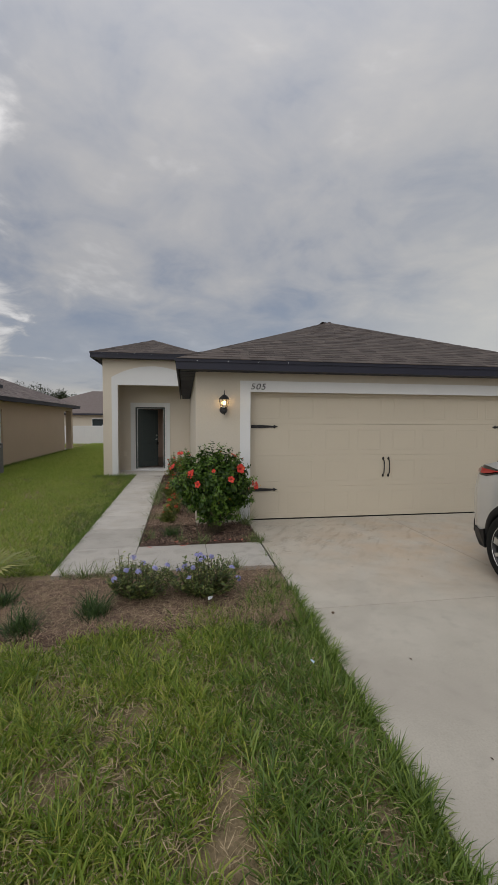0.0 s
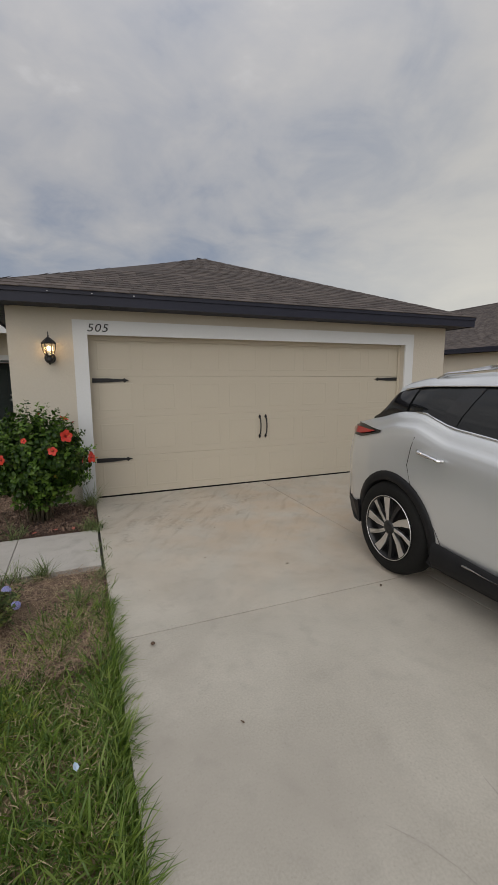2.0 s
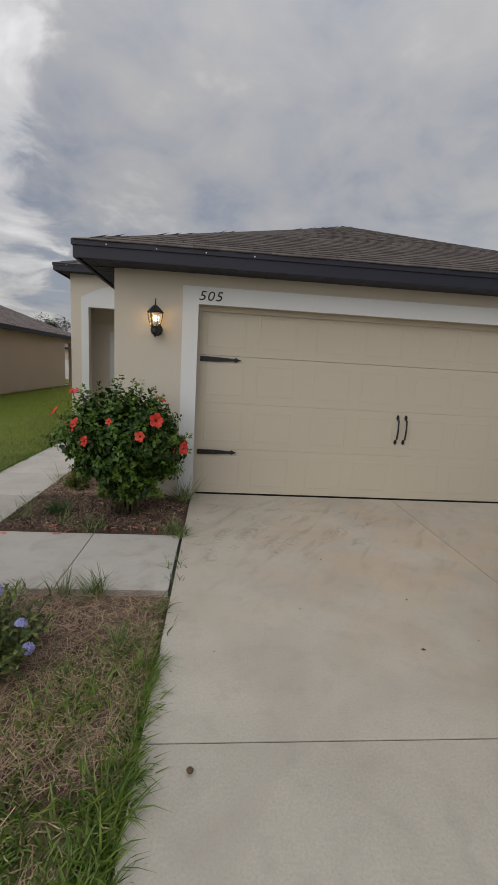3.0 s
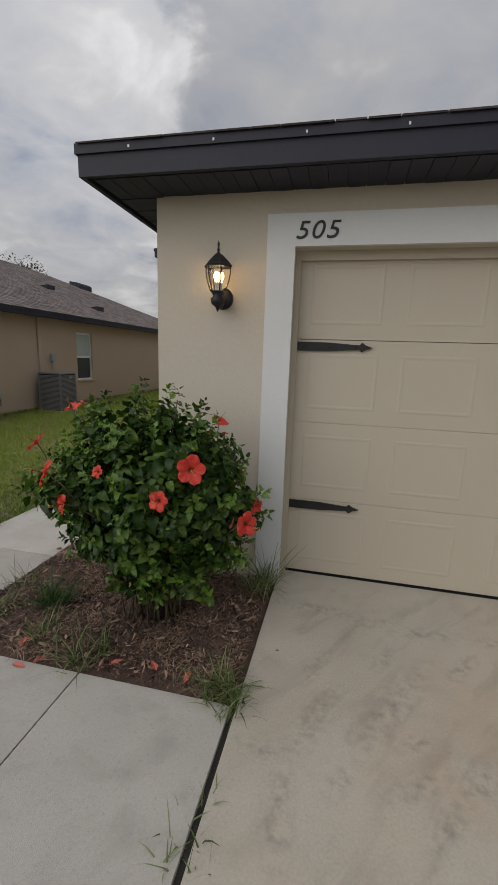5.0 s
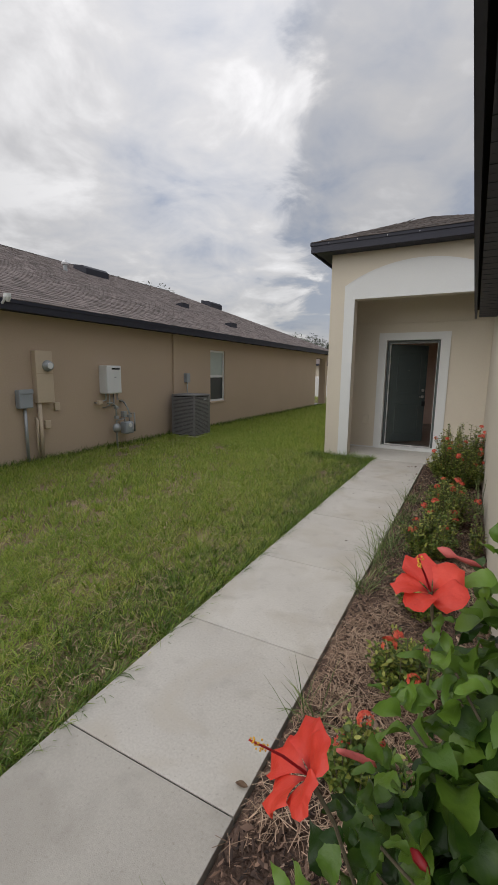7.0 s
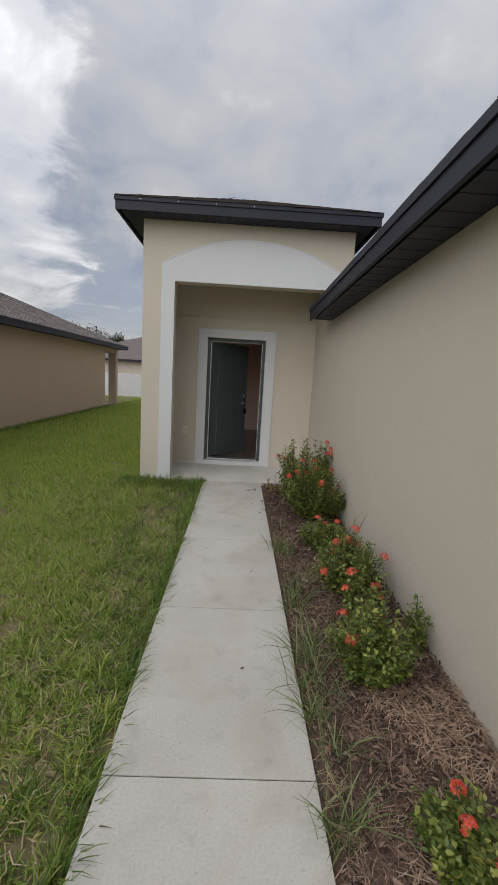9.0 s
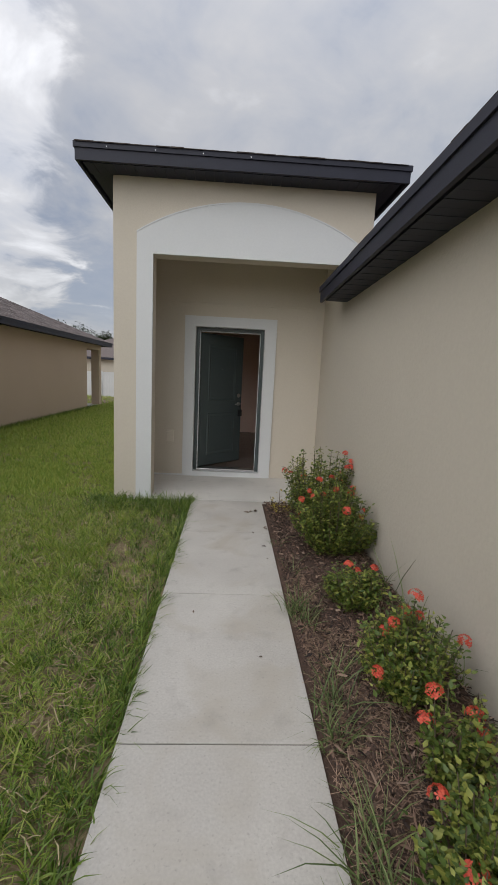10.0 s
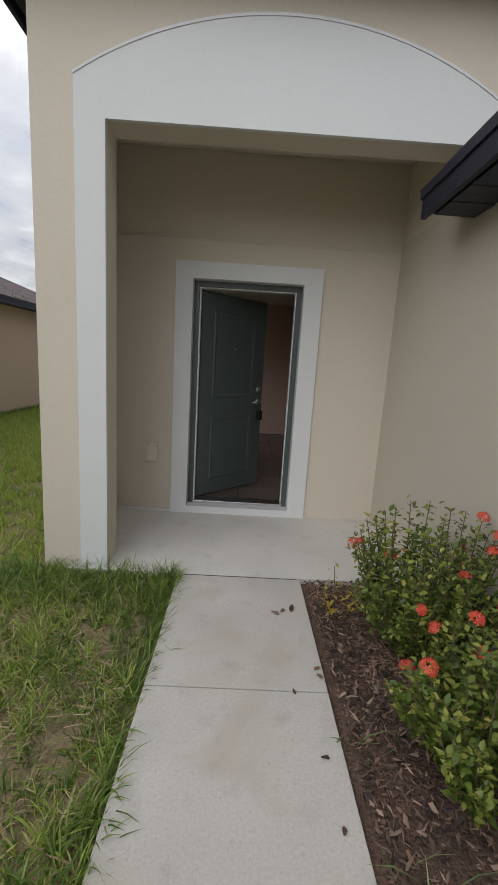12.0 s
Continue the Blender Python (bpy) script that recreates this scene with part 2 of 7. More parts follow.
def drive_stains(m):
    """Dark tyre streaks and a rusty bloom on the apron before the garage door."""
    n, l = m.node_tree.nodes, m.node_tree.links
    b = n["Principled BSDF"]
    src = b.inputs["Base Color"].links[0].from_socket
    pos = n.new("ShaderNodeNewGeometry")
    for centre, size, scale, lo, hi, colour in (((2.5, 6.35, 0), (2.8, 1.8, 1), (1.1, 4.2, 1), 0.53, 0.74, (0.17, 0.15, 0.13)), ((3.3, 5.7, 0), (2.9, 2.2, 1), (1.1, 1.1, 1), 0.30, 0.62, (0.52, 0.37, 0.23)), ((1.8, 4.2, 0), (4.5, 5.5, 1), (3.2, 3.2, 1), 0.52, 1.15, (0.29, 0.265, 0.23))):
        mp = n.new("ShaderNodeMapping")
        mp.vector_type = "TEXTURE"
        mp.inputs["Location"].default_value, mp.inputs["Scale"].default_value = centre, size
        l.new(pos.outputs["Position"], mp.inputs["Vector"])
        ball = n.new("ShaderNodeTexGradient")
        ball.gradient_type = "SPHERICAL"
        l.new(mp.outputs[0], ball.inputs[0])
        st = n.new("ShaderNodeMapping")
        st.vector_type = "TEXTURE"
        st.inputs["Scale"].default_value, st.inputs["Rotation"].default_value = tuple(1 / v for v in scale), (0, 0, radians(56))
        l.new(pos.outputs["Position"], st.inputs["Vector"])
        t = n.new("ShaderNodeTexNoise")
        t.inputs["Scale"].default_value, t.inputs["Detail"].default_value, t.inputs["Distortion"].default_value = 2.2, 5, 0.35
        l.new(st.outputs[0], t.inputs["Vector"])
        ramp2 = n.new("ShaderNodeMapRange")
        ramp2.inputs[1].default_value, ramp2.inputs[2].default_value, ramp2.inputs[4].default_value = lo, hi, 0.62
        l.new(t.outputs[0], ramp2.inputs[0])
        mul = n.new("ShaderNodeMath")
        mul.operation = "MULTIPLY"
        l.new(ramp2.outputs[0], mul.inputs[0])
        l.new(ball.outputs[1], mul.inputs[1])
        mx = n.new("ShaderNodeMix")
        mx.data_type = "RGBA"
        l.new(mul.outputs[0], mx.inputs[0])
        l.new(src, mx.inputs[6])
        mx.inputs[7].default_value = (*colour, 1)
        src = mx.outputs[2]
    # rubbed marks: place, heading, length
    marks = None
    rub = n.new("ShaderNodeTexNoise")
    rub.inputs["Scale"].default_value, rub.inputs["Detail"].default_value = 24.0, 12
    l.new(pos.outputs["Position"], rub.inputs["Vector"])
    for x, y, turn, ln in RUBBED:
        mp = n.new("ShaderNodeMapping")
        mp.vector_type = "TEXTURE"
        mp.inputs["Location"].default_value, mp.inputs["Rotation"].default_value, mp.inputs["Scale"].default_value = (x, y, 0), (0, 0, radians(turn)), (ln * 0.8 + 0.06, 0.045 + ln * 0.1, 1)
        l.new(pos.outputs["Position"], mp.inputs["Vector"])
        ball = n.new("ShaderNodeTexGradient")
        ball.gradient_type = "SPHERICAL"
        l.new(mp.outputs[0], ball.inputs[0])
        if marks is None:
            marks = ball.outputs[1]
        else:
            top = n.new("ShaderNodeMath")
            top.operation = "MAXIMUM"
            l.new(marks, top.inputs[0])
            l.new(ball.outputs[1], top.inputs[1])
            marks = top.outputs[0]
    cut = n.new("ShaderNodeMapRange")
    cut.inputs[1].default_value, cut.inputs[2].default_value, cut.inputs[4].default_value = 0.42, 0.72, 0.6
    l.new(rub.outputs[0], cut.inputs[0])
    mul = n.new("ShaderNodeMath")
    mul.operation = "MULTIPLY"
    l.new(marks, mul.inputs[0])
    l.new(cut.outputs[0], mul.inputs[1])
    mx = n.new("ShaderNodeMix")
    mx.data_type = "RGBA"
    l.new(mul.outputs[0], mx.inputs[0])
    l.new(src, mx.inputs[6])
    mx.inputs[7].default_value = (0.13, 0.118, 0.105, 1)
    l.new(mx.outputs[2], b.inputs["Base Color"])


RUBBED = [(1.34, 6.87, -3, 0.34), (1.68, 6.81, 15, 0.17), (1.98, 6.79, 9, 0.28), (2.4, 6.8, 4, 0.3), (1.37, 6.37, 68, 0.16), (1.38, 6.05, 68, 0.4), (1.71, 6.2, 58, 0.55), (1.71, 6.52, 66, 0.1), (1.77, 5.86, 33, 0.18), (1.84, 5.73, 58, 0.17), (1.21, 5.87, -2, 0.13), (1.3, 5.66, 95, 0.3), (2.09, 6.54, 52, 0.16), (1.79, 6.04, 27, 0.1), (1.5, 5.81, 59, 0.1), (2.01, 5.93, 47, 0.2), (2.5, 6.2, 50, 0.5), (2.9, 6.45, 35, 0.4)]
drive_stains(concrete)
concrete_walk = mat("concrete_walk", (0.465, 0.438, 0.398), (0.61, 0.58, 0.53), 2.2, 95, 0.9, bump=0.3, bump_scale=420, depth=0.002, per_object=0.15, stains=(0.47, 0.43, 0.365), stain_scale=2.4, spread=0.16, specks=(0.30, 0.275, 0.24))
concrete_worn = mat("concrete_worn", (0.385, 0.36, 0.322), (0.50, 0.472, 0.425), 2.2, 95, 0.9, bump=0.35, bump_scale=300, depth=0.003, per_object=0.15, stains=(0.36, 0.335, 0.295), stain_scale=3.0, spread=0.18, specks=(0.25, 0.23, 0.20))
# Base colour raised above the path's to bounce light onto the porch walls.
concrete_porch_brightened = mat("concrete_porch_brightened", (0.56, 0.54, 0.50), (0.68, 0.655, 0.61), 2.2, 95, 0.85, bump=0.3, bump_scale=420, depth=0.002, specks=(0.42, 0.40, 0.37), spread=0.2)
joint_dark = mat("joint_filler", (0.02, 0.018, 0.016), (0.045, 0.04, 0.035), 20, 90, 0.95)
soil_lawn = mat("lawn_soil", (0.10, 0.08, 0.042), (0.38, 0.285, 0.165), 2.5, 60, 0.95, bump=0.8, bump_scale=60, depth=0.02, spread=0.3)
soil_bed = mat("bed_soil", (0.045, 0.027, 0.02), (0.20, 0.125, 0.09), 6, 70, 0.95, bump=0.9, bump_scale=70, depth=0.02, spread=0.3)
mulch = mat("mulch_chip", (0.018, 0.011, 0.009), (0.30, 0.185, 0.13), 9, 120, 0.85, per_island=0.85, spread=0.42, shape=((0.55, (0.105, 0.066, 0.05)),))
mulch_pale = mat("faded_mulch_chip", (0.10, 0.062, 0.045), (0.42, 0.30, 0.22), 9, 120, 0.85, per_island=0.85, spread=0.42)
straw = mat("dry_straw", (0.20, 0.14, 0.075), (0.52, 0.41, 0.25), 9, 120, 0.85, per_island=0.8, spread=0.42)
straw_brown = mat("brown_straw", (0.12, 0.07, 0.045), (0.52, 0.36, 0.25), 9, 120, 0.85, per_island=0.8, spread=0.42)
grass_side = mat("lawn_grass_side", (0.13, 0.235, 0.03), (0.60, 0.57, 0.18), 1.1, 6, 0.5, per_island=0.5, spread=0.36, leaf=0.42, shape=((0.5, (0.345, 0.455, 0.08)),))
grass_mat = mat("lawn_grass", (0.065, 0.135, 0.017), (0.52, 0.51, 0.12), 1.3, 8, 0.48, per_island=0.5, spread=0.36, leaf=0.36, shape=((0.5, (0.215, 0.305, 0.036)),))
grass_dark = mat("lawn_grass_dark", (0.03, 0.078, 0.014), (0.31, 0.39, 0.09), 1.3, 8, 0.45, per_island=0.5, spread=0.36, leaf=0.3, shape=((0.5, (0.122, 0.20, 0.026)),))
black_iron = mat("black_iron", (0.012, 0.012, 0.013), (0.03, 0.03, 0.032), 12, 90, 0.5, metal=0.3, bump=0.15, bump_scale=120, depth=0.001)
white_vinyl = mat("white_vinyl", (0.72, 0.73, 0.74), (0.80, 0.80, 0.81), 2, 40, 0.5)

# ---- builders ----


def part(name, bm, material, parent=None, label="", smooth=False):
    """Links a bmesh as one mesh object under a thing or a part."""
    me = bpy.data.meshes.new(name)
    bmesh.ops.recalc_face_normals(bm, faces=bm.faces)
    bm.to_mesh(me)
    bm.free()
    return link(name, me, material, parent, label, smooth)


def link(name, me, material, parent=None, label="", smooth=False):
    if material and not me.materials:
        me.materials.append(material)
    if smooth:
        me.polygons.foreach_set("use_smooth", [True] * len(me.polygons))
    ob = new(name, me)
    if parent:
        ob.parent = parent
    if label:
        ob["label"] = label
    return ob


def raw(name, verts, faces, material, parent=None, label="", smooth=False):
    me = bpy.data.meshes.new(name)
    me.from_pydata([tuple(v) for v in verts], [], faces)
    me.update()
    return link(name, me, material, parent, label, smooth)


def thing(name, at=(0, 0, 0), label="", category="", group="", kind="", turn=0.0):
    ob = new(name)
    ob.empty_display_size = 0.1
    ob.matrix_basis = pose(*at, 0, 0, turn)
    return tagged(ob, label, category, group, kind)


def box(bm, x0, x1, y0, y1, z0, z1, bevel=0.0):
    made = bmesh.ops.create_cube(bm, size=1)["verts"]
    for v in made:
        v.co = Vector(((x0 + x1) / 2 + v.co.x * (x1 - x0), (y0 + y1) / 2 + v.co.y * (y1 - y0), (z0 + z1) / 2 + v.co.z * (z1 - z0)))
    if bevel:
        edges = {e for v in made for e in v.link_edges}
        bmesh.ops.bevel(bm, geom=list(edges), offset=bevel, segments=2, affect="EDGES", profile=0.5)
    return bm


def boxes(*rows, bevel=0.0):
    bm = bmesh.new()
    for r in rows:
        box(bm, *r, bevel=bevel)
    return bm


def tube(bm, points, radius, sides=8, tip=None):
    """A round rod along points, tapering to tip."""
    pts = [Vector(p) for p in points]
    rings = []
    for k, p in enumerate(pts):
        d = (pts[min(k + 1, len(pts) - 1)] - pts[max(k - 1, 0)]).normalized()
        a = d.orthogonal().normalized()
        c = d.cross(a)
        r = radius if tip is None else radius + (tip - radius) * k / (len(pts) - 1)
        rings.append([bm.verts.new(p + r * (math.cos(2 * math.pi * i / sides) * a + math.sin(2 * math.pi * i / sides) * c)) for i in range(sides)])
    for lo, hi in zip(rings, rings[1:]):
        twist = min(range(sides), key=lambda s: (hi[s].co - lo[0].co).length)
        for i in range(sides):
            j = (i + 1) % sides
            bm.faces.new((lo[i], lo[j], hi[(j + twist) % sides], hi[(i + twist) % sides]))
    bm.faces.new(rings[0][::-1])
    bm.faces.new(rings[-1])
    return bm


def lathe(bm, profile, at=(0, 0, 0), sides=16, axis="z", caps=True):
    """A body turned from (radius, height) pairs about an upright (or y) axis."""
    rings = []
    for r, h in profile:
        ring = []
        for i in range(sides):
            a = 2 * math.pi * i / sides
            p = (r * math.cos(a), r * math.sin(a), h) if axis == "z" else ((r * math.cos(a), h, r * math.sin(a)) if axis == "y" else (h, r * math.cos(a), r * math.sin(a)))
            ring.append(bm.verts.new(Vector(at) + Vector(p)))
        rings.append(ring)
    for lo, hi in zip(rings, rings[1:]):
        for i in range(sides):
            j = (i + 1) % sides
            bm.faces.new((lo[i], lo[j], hi[j], hi[i]))
    if caps:
        bm.faces.new(rings[0][::-1])
        bm.faces.new(rings[-1])
    return bm


def prism(bm, outline, offset):
    """A flat outline (3D points) given thickness by the vector offset."""
    lo = [bm.verts.new(Vector(p)) for p in outline]
    hi = [bm.verts.new(Vector(p) + Vector(offset)) for p in outline]
    bm.faces.new(lo[::-1])
    bm.faces.new(hi)
    for i in range(len(lo)):
        j = (i + 1) % len(lo)
        bm.faces.new((lo[i], lo[j], hi[j], hi[i]))
    return bm


# ---- roofs ----
PITCH = 0.407


def tab_faces(base):
    return [(base, base + 1, base + 5, base + 4), (base + 4, base + 5, base + 6, base + 7), (base + 1, base + 2, base + 6, base + 5), (base + 3, base, base + 4, base + 7)]


def tab_corners(o, a, u, n, w, e, thick, cut_l=0.0, cut_r=0.0):
    """A roof tab: its butt edge stands proud, its top edge runs under the next course."""
    q = [o, o + a * w, o + a * max(w - cut_r, cut_l, 0) + u * e * 1.25, o + a * min(cut_l, w) + u * e * 1.25]
    lift = [thick, thick, 0.001, 0.001]
    return q + [p + n * h for p, h in zip(q, lift)]


TAB_MESHES = {}


def slope(parent, origin, along, length, up_h, rise_to, grow_l, grow_r, material, pieces=0, exposure=0.14, seed=1, tab=(0.13, 0.27)):
    """Shingles on one roof face: from the eave at origin along its length, up to a horizontal run of rise_to;
    grow_l and grow_r say how fast its ends close in (1: a hip)."""
    rng = random.Random(seed)
    a, h = Vector(along), Vector(up_h)
    u = Vector((h.x, h.y, PITCH)).normalized()
    nrm = a.cross(u).normalized()
    if nrm.z < 0:
        nrm = -nrm
    cosp = 1 / math.sqrt(1 + PITCH * PITCH)
    verts, faces = [], []
    count = 0
    k = 0
    while k * exposure * cosp < rise_to - 0.03:
        run = k * exposure * cosp
        x, end = run * grow_l + 0.01, length - run * grow_r - 0.01
        x += -rng.random() * 0.1 if not grow_l else 0
        while x < end - 0.03:
            w = min(rng.uniform(*tab), end - x)
            o = Vector(origin) + a * x + u * (k * exposure - (0.012 + 0.008 * rng.random() if k == 0 and not along[1] else 0.0)) + nrm * 0.002
            over = 1.25 * exposure * cosp
            cut_l = max(0.0, (run + over) * grow_l - x) if grow_l else 0.0
            cut_r = max(0.0, x + w - (length - (run + over) * grow_r)) if grow_r else 0.0
            if count < pieces and w > 0.125 and not cut_l and x + 0.36 < length - (run + over) * grow_r:
                w = min(end - x, (0.15, 0.2, 0.26)[rng.randrange(3)])
                key = (round(w, 3), tuple(along))
                if key not in TAB_MESHES:
                    me = bpy.data.meshes.new("shingle")
                    me.from_pydata([tuple(p) for p in tab_corners(Vector(), a, u, nrm, w - 0.006, exposure, 0.008)], [], tab_faces(0))
                    TAB_MESHES[key] = me
                piece = link("shingle", TAB_MESHES[key], shingle_piece, parent)
                piece.location = o
                count += 1
            else:
                base = len(verts)
                verts += tab_corners(o, a, u, nrm, w - 0.006, exposure, rng.uniform(0.005, 0.011), cut_l, cut_r)
                faces += tab_faces(base)
            x += w
        k += 1
    if verts:
        ob = raw("shingles", verts, faces, material, parent)
        ob["kind"] = "stuff"


def hip_caps(parent, lines, material):
    verts, faces = [], []
    for p, q in lines:
        p, q = Vector(p), Vector(q)
        d = (q - p).normalized()
        side = d.cross(Vector((0, 0, 1))).normalized()
        p = p + d * 0.35
        n = max(1, int((q - p).length / 0.16))
        for i in range(n):
            o = p + (q - p) * (i / n)
            e = o + d * 0.2
            base = len(verts)
            verts += [o + side * 0.12 - Vector((0, 0, 0.026)), o + Vector((0, 0, 0.010)), o - side * 0.12 - Vector((0, 0, 0.026)), e + side * 0.12 - Vector((0, 0, 0.03)), e + Vector((0, 0, 0.004)), e - side * 0.12 - Vector((0, 0, 0.03))]
            faces += [(base, base + 1, base + 4, base + 3), (base + 1, base + 2, base + 5, base + 4)]
    raw("ridge_cap", verts, faces, material, parent)


def hip_roof(parent, x0, x1, y0, y1, z, front=True, rear=True, material=None, pieces=0, seed=1, faces_on="fblr"):
    """A hip roof over the eave rectangle with its ridge along y."""
    half = (x1 - x0) / 2
    top = z + half * PITCH
    xm = (x0 + x1) / 2
    ya = y0 + half if front else y0
    yb = y1 - half if rear else y1
    bm = bmesh.new()
    v = [bm.verts.new(p) for p in ((x0, y0, z), (x1, y0, z), (x1, y1, z), (x0, y1, z), (xm, ya, top), (xm, yb, top))]
    w = [bm.verts.new((p.co.x, p.co.y, p.co.z - 0.03)) for p in v]
    for s, o in ((v, 1), (w, -1)):
        for f in ((0, 1, 4), (2, 3, 5), (1, 2, 5, 4), (3, 0, 4, 5)):
            bm.faces.new([s[i] for i in f][::o])
    for i in range(4):
        j = (i + 1) % 4
        bm.faces.new((v[i], v[j], w[j], w[i]))
    roof = part("roof", bm, material, parent)
    if "f" in faces_on and front:
        slope(roof, (x0, y0, z), (1, 0, 0), x1 - x0, (0, 1, 0), half, 1, 1, material, pieces, seed=seed)
    if "l" in faces_on:
        slope(roof, (x0, y1, z), (0, -1, 0), y1 - y0, (1, 0, 0), half, 1 if rear else 0, 1 if front else 0, material, seed=seed + 1)
    if "r" in faces_on:
        slope(roof, (x1, y0, z), (0, 1, 0), y1 - y0, (-1, 0, 0), half, 1 if front else 0, 1 if rear else 0, material, seed=seed + 2)
    lines = [((xm, ya, top), (xm, yb, top))]
    if front:
        lines += [((x0, y0, z), (xm, ya, top)), ((x1, y0, z), (xm, ya, top))]
    if rear:
        lines += [((x0, y1, z), (xm, yb, top)), ((x1, y1, z), (xm, yb, top))]
    hip_caps(roof, lines, material)
    return roof


def eave(parent, x0, x1, y0, y1, z, inset, sides="flr", tall=0.15):
    """Fascia boards in two steps, a drip edge and a soffit of narrow strips round an eave rectangle."""
    bm = bmesh.new()
    lo, mid = z - tall, z - tall * 0.27
    for lip, a, b in ((-0.021, mid, z + 0.011), (-0.008, lo, mid)):
        if "f" in sides:
            box(bm, x0 + lip, x1 - lip, y0 + lip, y0 + lip + 0.03, a, b)
        if "b" in sides:
            box(bm, x0 + lip, x1 - lip, y1 - lip - 0.03, y1 - lip, a, b)
        if "l" in sides:
            box(bm, x0 + lip, x0 + lip + 0.03, y0 + lip + 0.03, y1 - lip - 0.03, a, b)
        if "r" in sides:
            box(bm, x1 - lip - 0.03, x1 - lip, y0 + lip + 0.03, y1 - lip - 0.03, a, b)
    part("fascia", bm, fascia_dark, parent)
    zs = lo + 0.004
    step = 0.1
    if "f" in sides:
        bm = bmesh.new()
        n = min(4, int((x1 - x0) / 0.62))
        for i in range(n):
            x = x0 + 0.3 + i * 0.47
            box(bm, x, x + 0.009, y0 - 0.0245, y0 - 0.020, mid + 0.012, mid + 0.024)
        part("fascia_clip", bm, white_vinyl, parent)
    back = boxes((x0 + 0.05, x1 - 0.05, y0 + 0.05, y1 - 0.05, zs + 0.02, zs + 0.03))
    soffit = part("soffit", back, soffit_dark, parent)

    def strips(count, size, place):
        bm = boxes((0, size[0], 0, size[1], 0, 0.018))
        me = bpy.data.meshes.new("soffit_strip")
        bm.to_mesh(me)
        bm.free()
        for i in range(count):
            link("soffit_strip", me, soffit_dark, soffit).location = (*place(i), zs + (0.0014 if i % 2 else 0))

    if "f" in sides:
        strips(int((x1 - x0 - 0.1) / step), (step - 0.004, inset - 0.05), lambda i: (x0 + 0.05 + i * step, y0 + 0.05))
    for tag, xa in (("l", x0 + 0.05), ("r", x1 - inset)):
        if tag in sides and y1 - y0 < 9:
            strips(int((y1 - y0 - inset) / step), (inset - 0.05, step - 0.001), lambda i: (xa, y0 + inset + i * step))


# ---- ground ----
bm = bmesh.new()
bmesh.ops.create_grid(bm, x_segments=60, y_segments=60, size=600)
for v in bm.verts:
    v.co.z = -0.055
ground = tagged(part("ground", bm, soil_lawn), "wide flat ground of sandy soil under patchy lawn", "ground", kind="structure")

WALK_L, WALK_R, DRIVE_L = -1.43, -0.603, 1.05


def slab_mesh(bm, x0, x1, y0, y1, top=0.0, thick=0.12):
    g = 0.003
    return box(bm, x0 + g, x1 - g, y0 + g, y1 - g, top - thick, top, bevel=0.0025)


driveway = thing("driveway", label="wide pale concrete driveway with dark control joints and stains", category="driveway", kind="structure")
for xa, xb in ((DRIVE_L, 3.5), (3.5, 6.2)):
    for ya, yb in ((3.95, 7.36), (0.35, 3.95), (-3.3, 0.35), (-7.0, -3.3)):
        part("slab", slab_mesh(bmesh.new(), xa, xb, ya, yb), concrete, driveway)
part("joint_filler", boxes((DRIVE_L + 0.02, 6.13, -6.98, 7.32, -0.11, -0.006)), joint_dark, driveway)

bm = bmesh.new()
for pts in ([(1.87, 2.47), (1.92, 2.41), (1.96, 2.356), (2.005, 2.264), (2.024, 2.188), (1.992, 2.128), (2.002, 2.072), (1.97, 1.98)], [(2.36, 2.47), (2.352, 2.41), (2.34, 2.354), (2.36, 2.29)]):
    for k, ((xa, ya), (xb, yb)) in enumerate(zip(pts, pts[1:])):
        wa, wb = 0.001 + 0.003 * math.sin(k * 2.1) ** 2, 0.001 + 0.003 * math.sin(k * 2.1 + 2.1) ** 2
        bm.faces.new([bm.verts.new(q) for q in ((xa - wa, ya, 0.0012), (xa + wa, ya, 0.0012), (xb + wb, yb, 0.0012), (xb - wb, yb, 0.0012))])
crack_fill = mat("crack_dirt", (0.32, 0.29, 0.25), (0.45, 0.41, 0.355), 30, 120, 0.95)
part("crack", bm, crack_fill, driveway, "fine dirt-filled crack in the concrete")

walkway = thing("walkway", label="narrow pale concrete path of jointed slabs to the entry", category="path", kind="structure")
joints = (5.11, 6.04, 7.01, 7.893, 8.9, 10.072, 11.237, 12.367, 13.35)
for ya, yb in zip(joints, joints[1:]):
    part("slab", slab_mesh(bmesh.new(), WALK_L, WALK_R, ya, yb), concrete_worn if ya < 7 else concrete_walk, walkway)
for xa, xb in ((WALK_R, 0.28), (0.28, 1.03)):
    part("slab", slab_mesh(bmesh.new(), xa, xb, 5.11, 6.04), concrete_worn, walkway)
part("joint_filler", boxes((WALK_L + 0.02, WALK_R - 0.02, 5.13, 13.42, -0.11, -0.006), (WALK_R - 0.02, DRIVE_L, 5.13, 6.0, -0.11, -0.02)), joint_dark, walkway)

# ---- the house ----
GX0, GX1, GY = 0.19, 6.95, 7.15
OP0, OP1, OPZ = 1.065, 6.07, 2.14
house = thing("house", (3, 14, 0), "single-storey cream stucco house with dark shingled hip roofs", "house", kind="structure")
house.matrix_basis = Matrix.Identity(4)


def wall_part(name, bm, material=None):
    return part(name, bm, material or stucco, house)


# garage front, round the door opening
wall_part("wall", boxes((GX0, OP0, GY, GY + 0.2, -0.1, 2.47), (OP1, GX1, GY, GY + 0.2, -0.1, 2.47), (OP0, OP1, GY, GY + 0.2, OPZ, 2.47)))
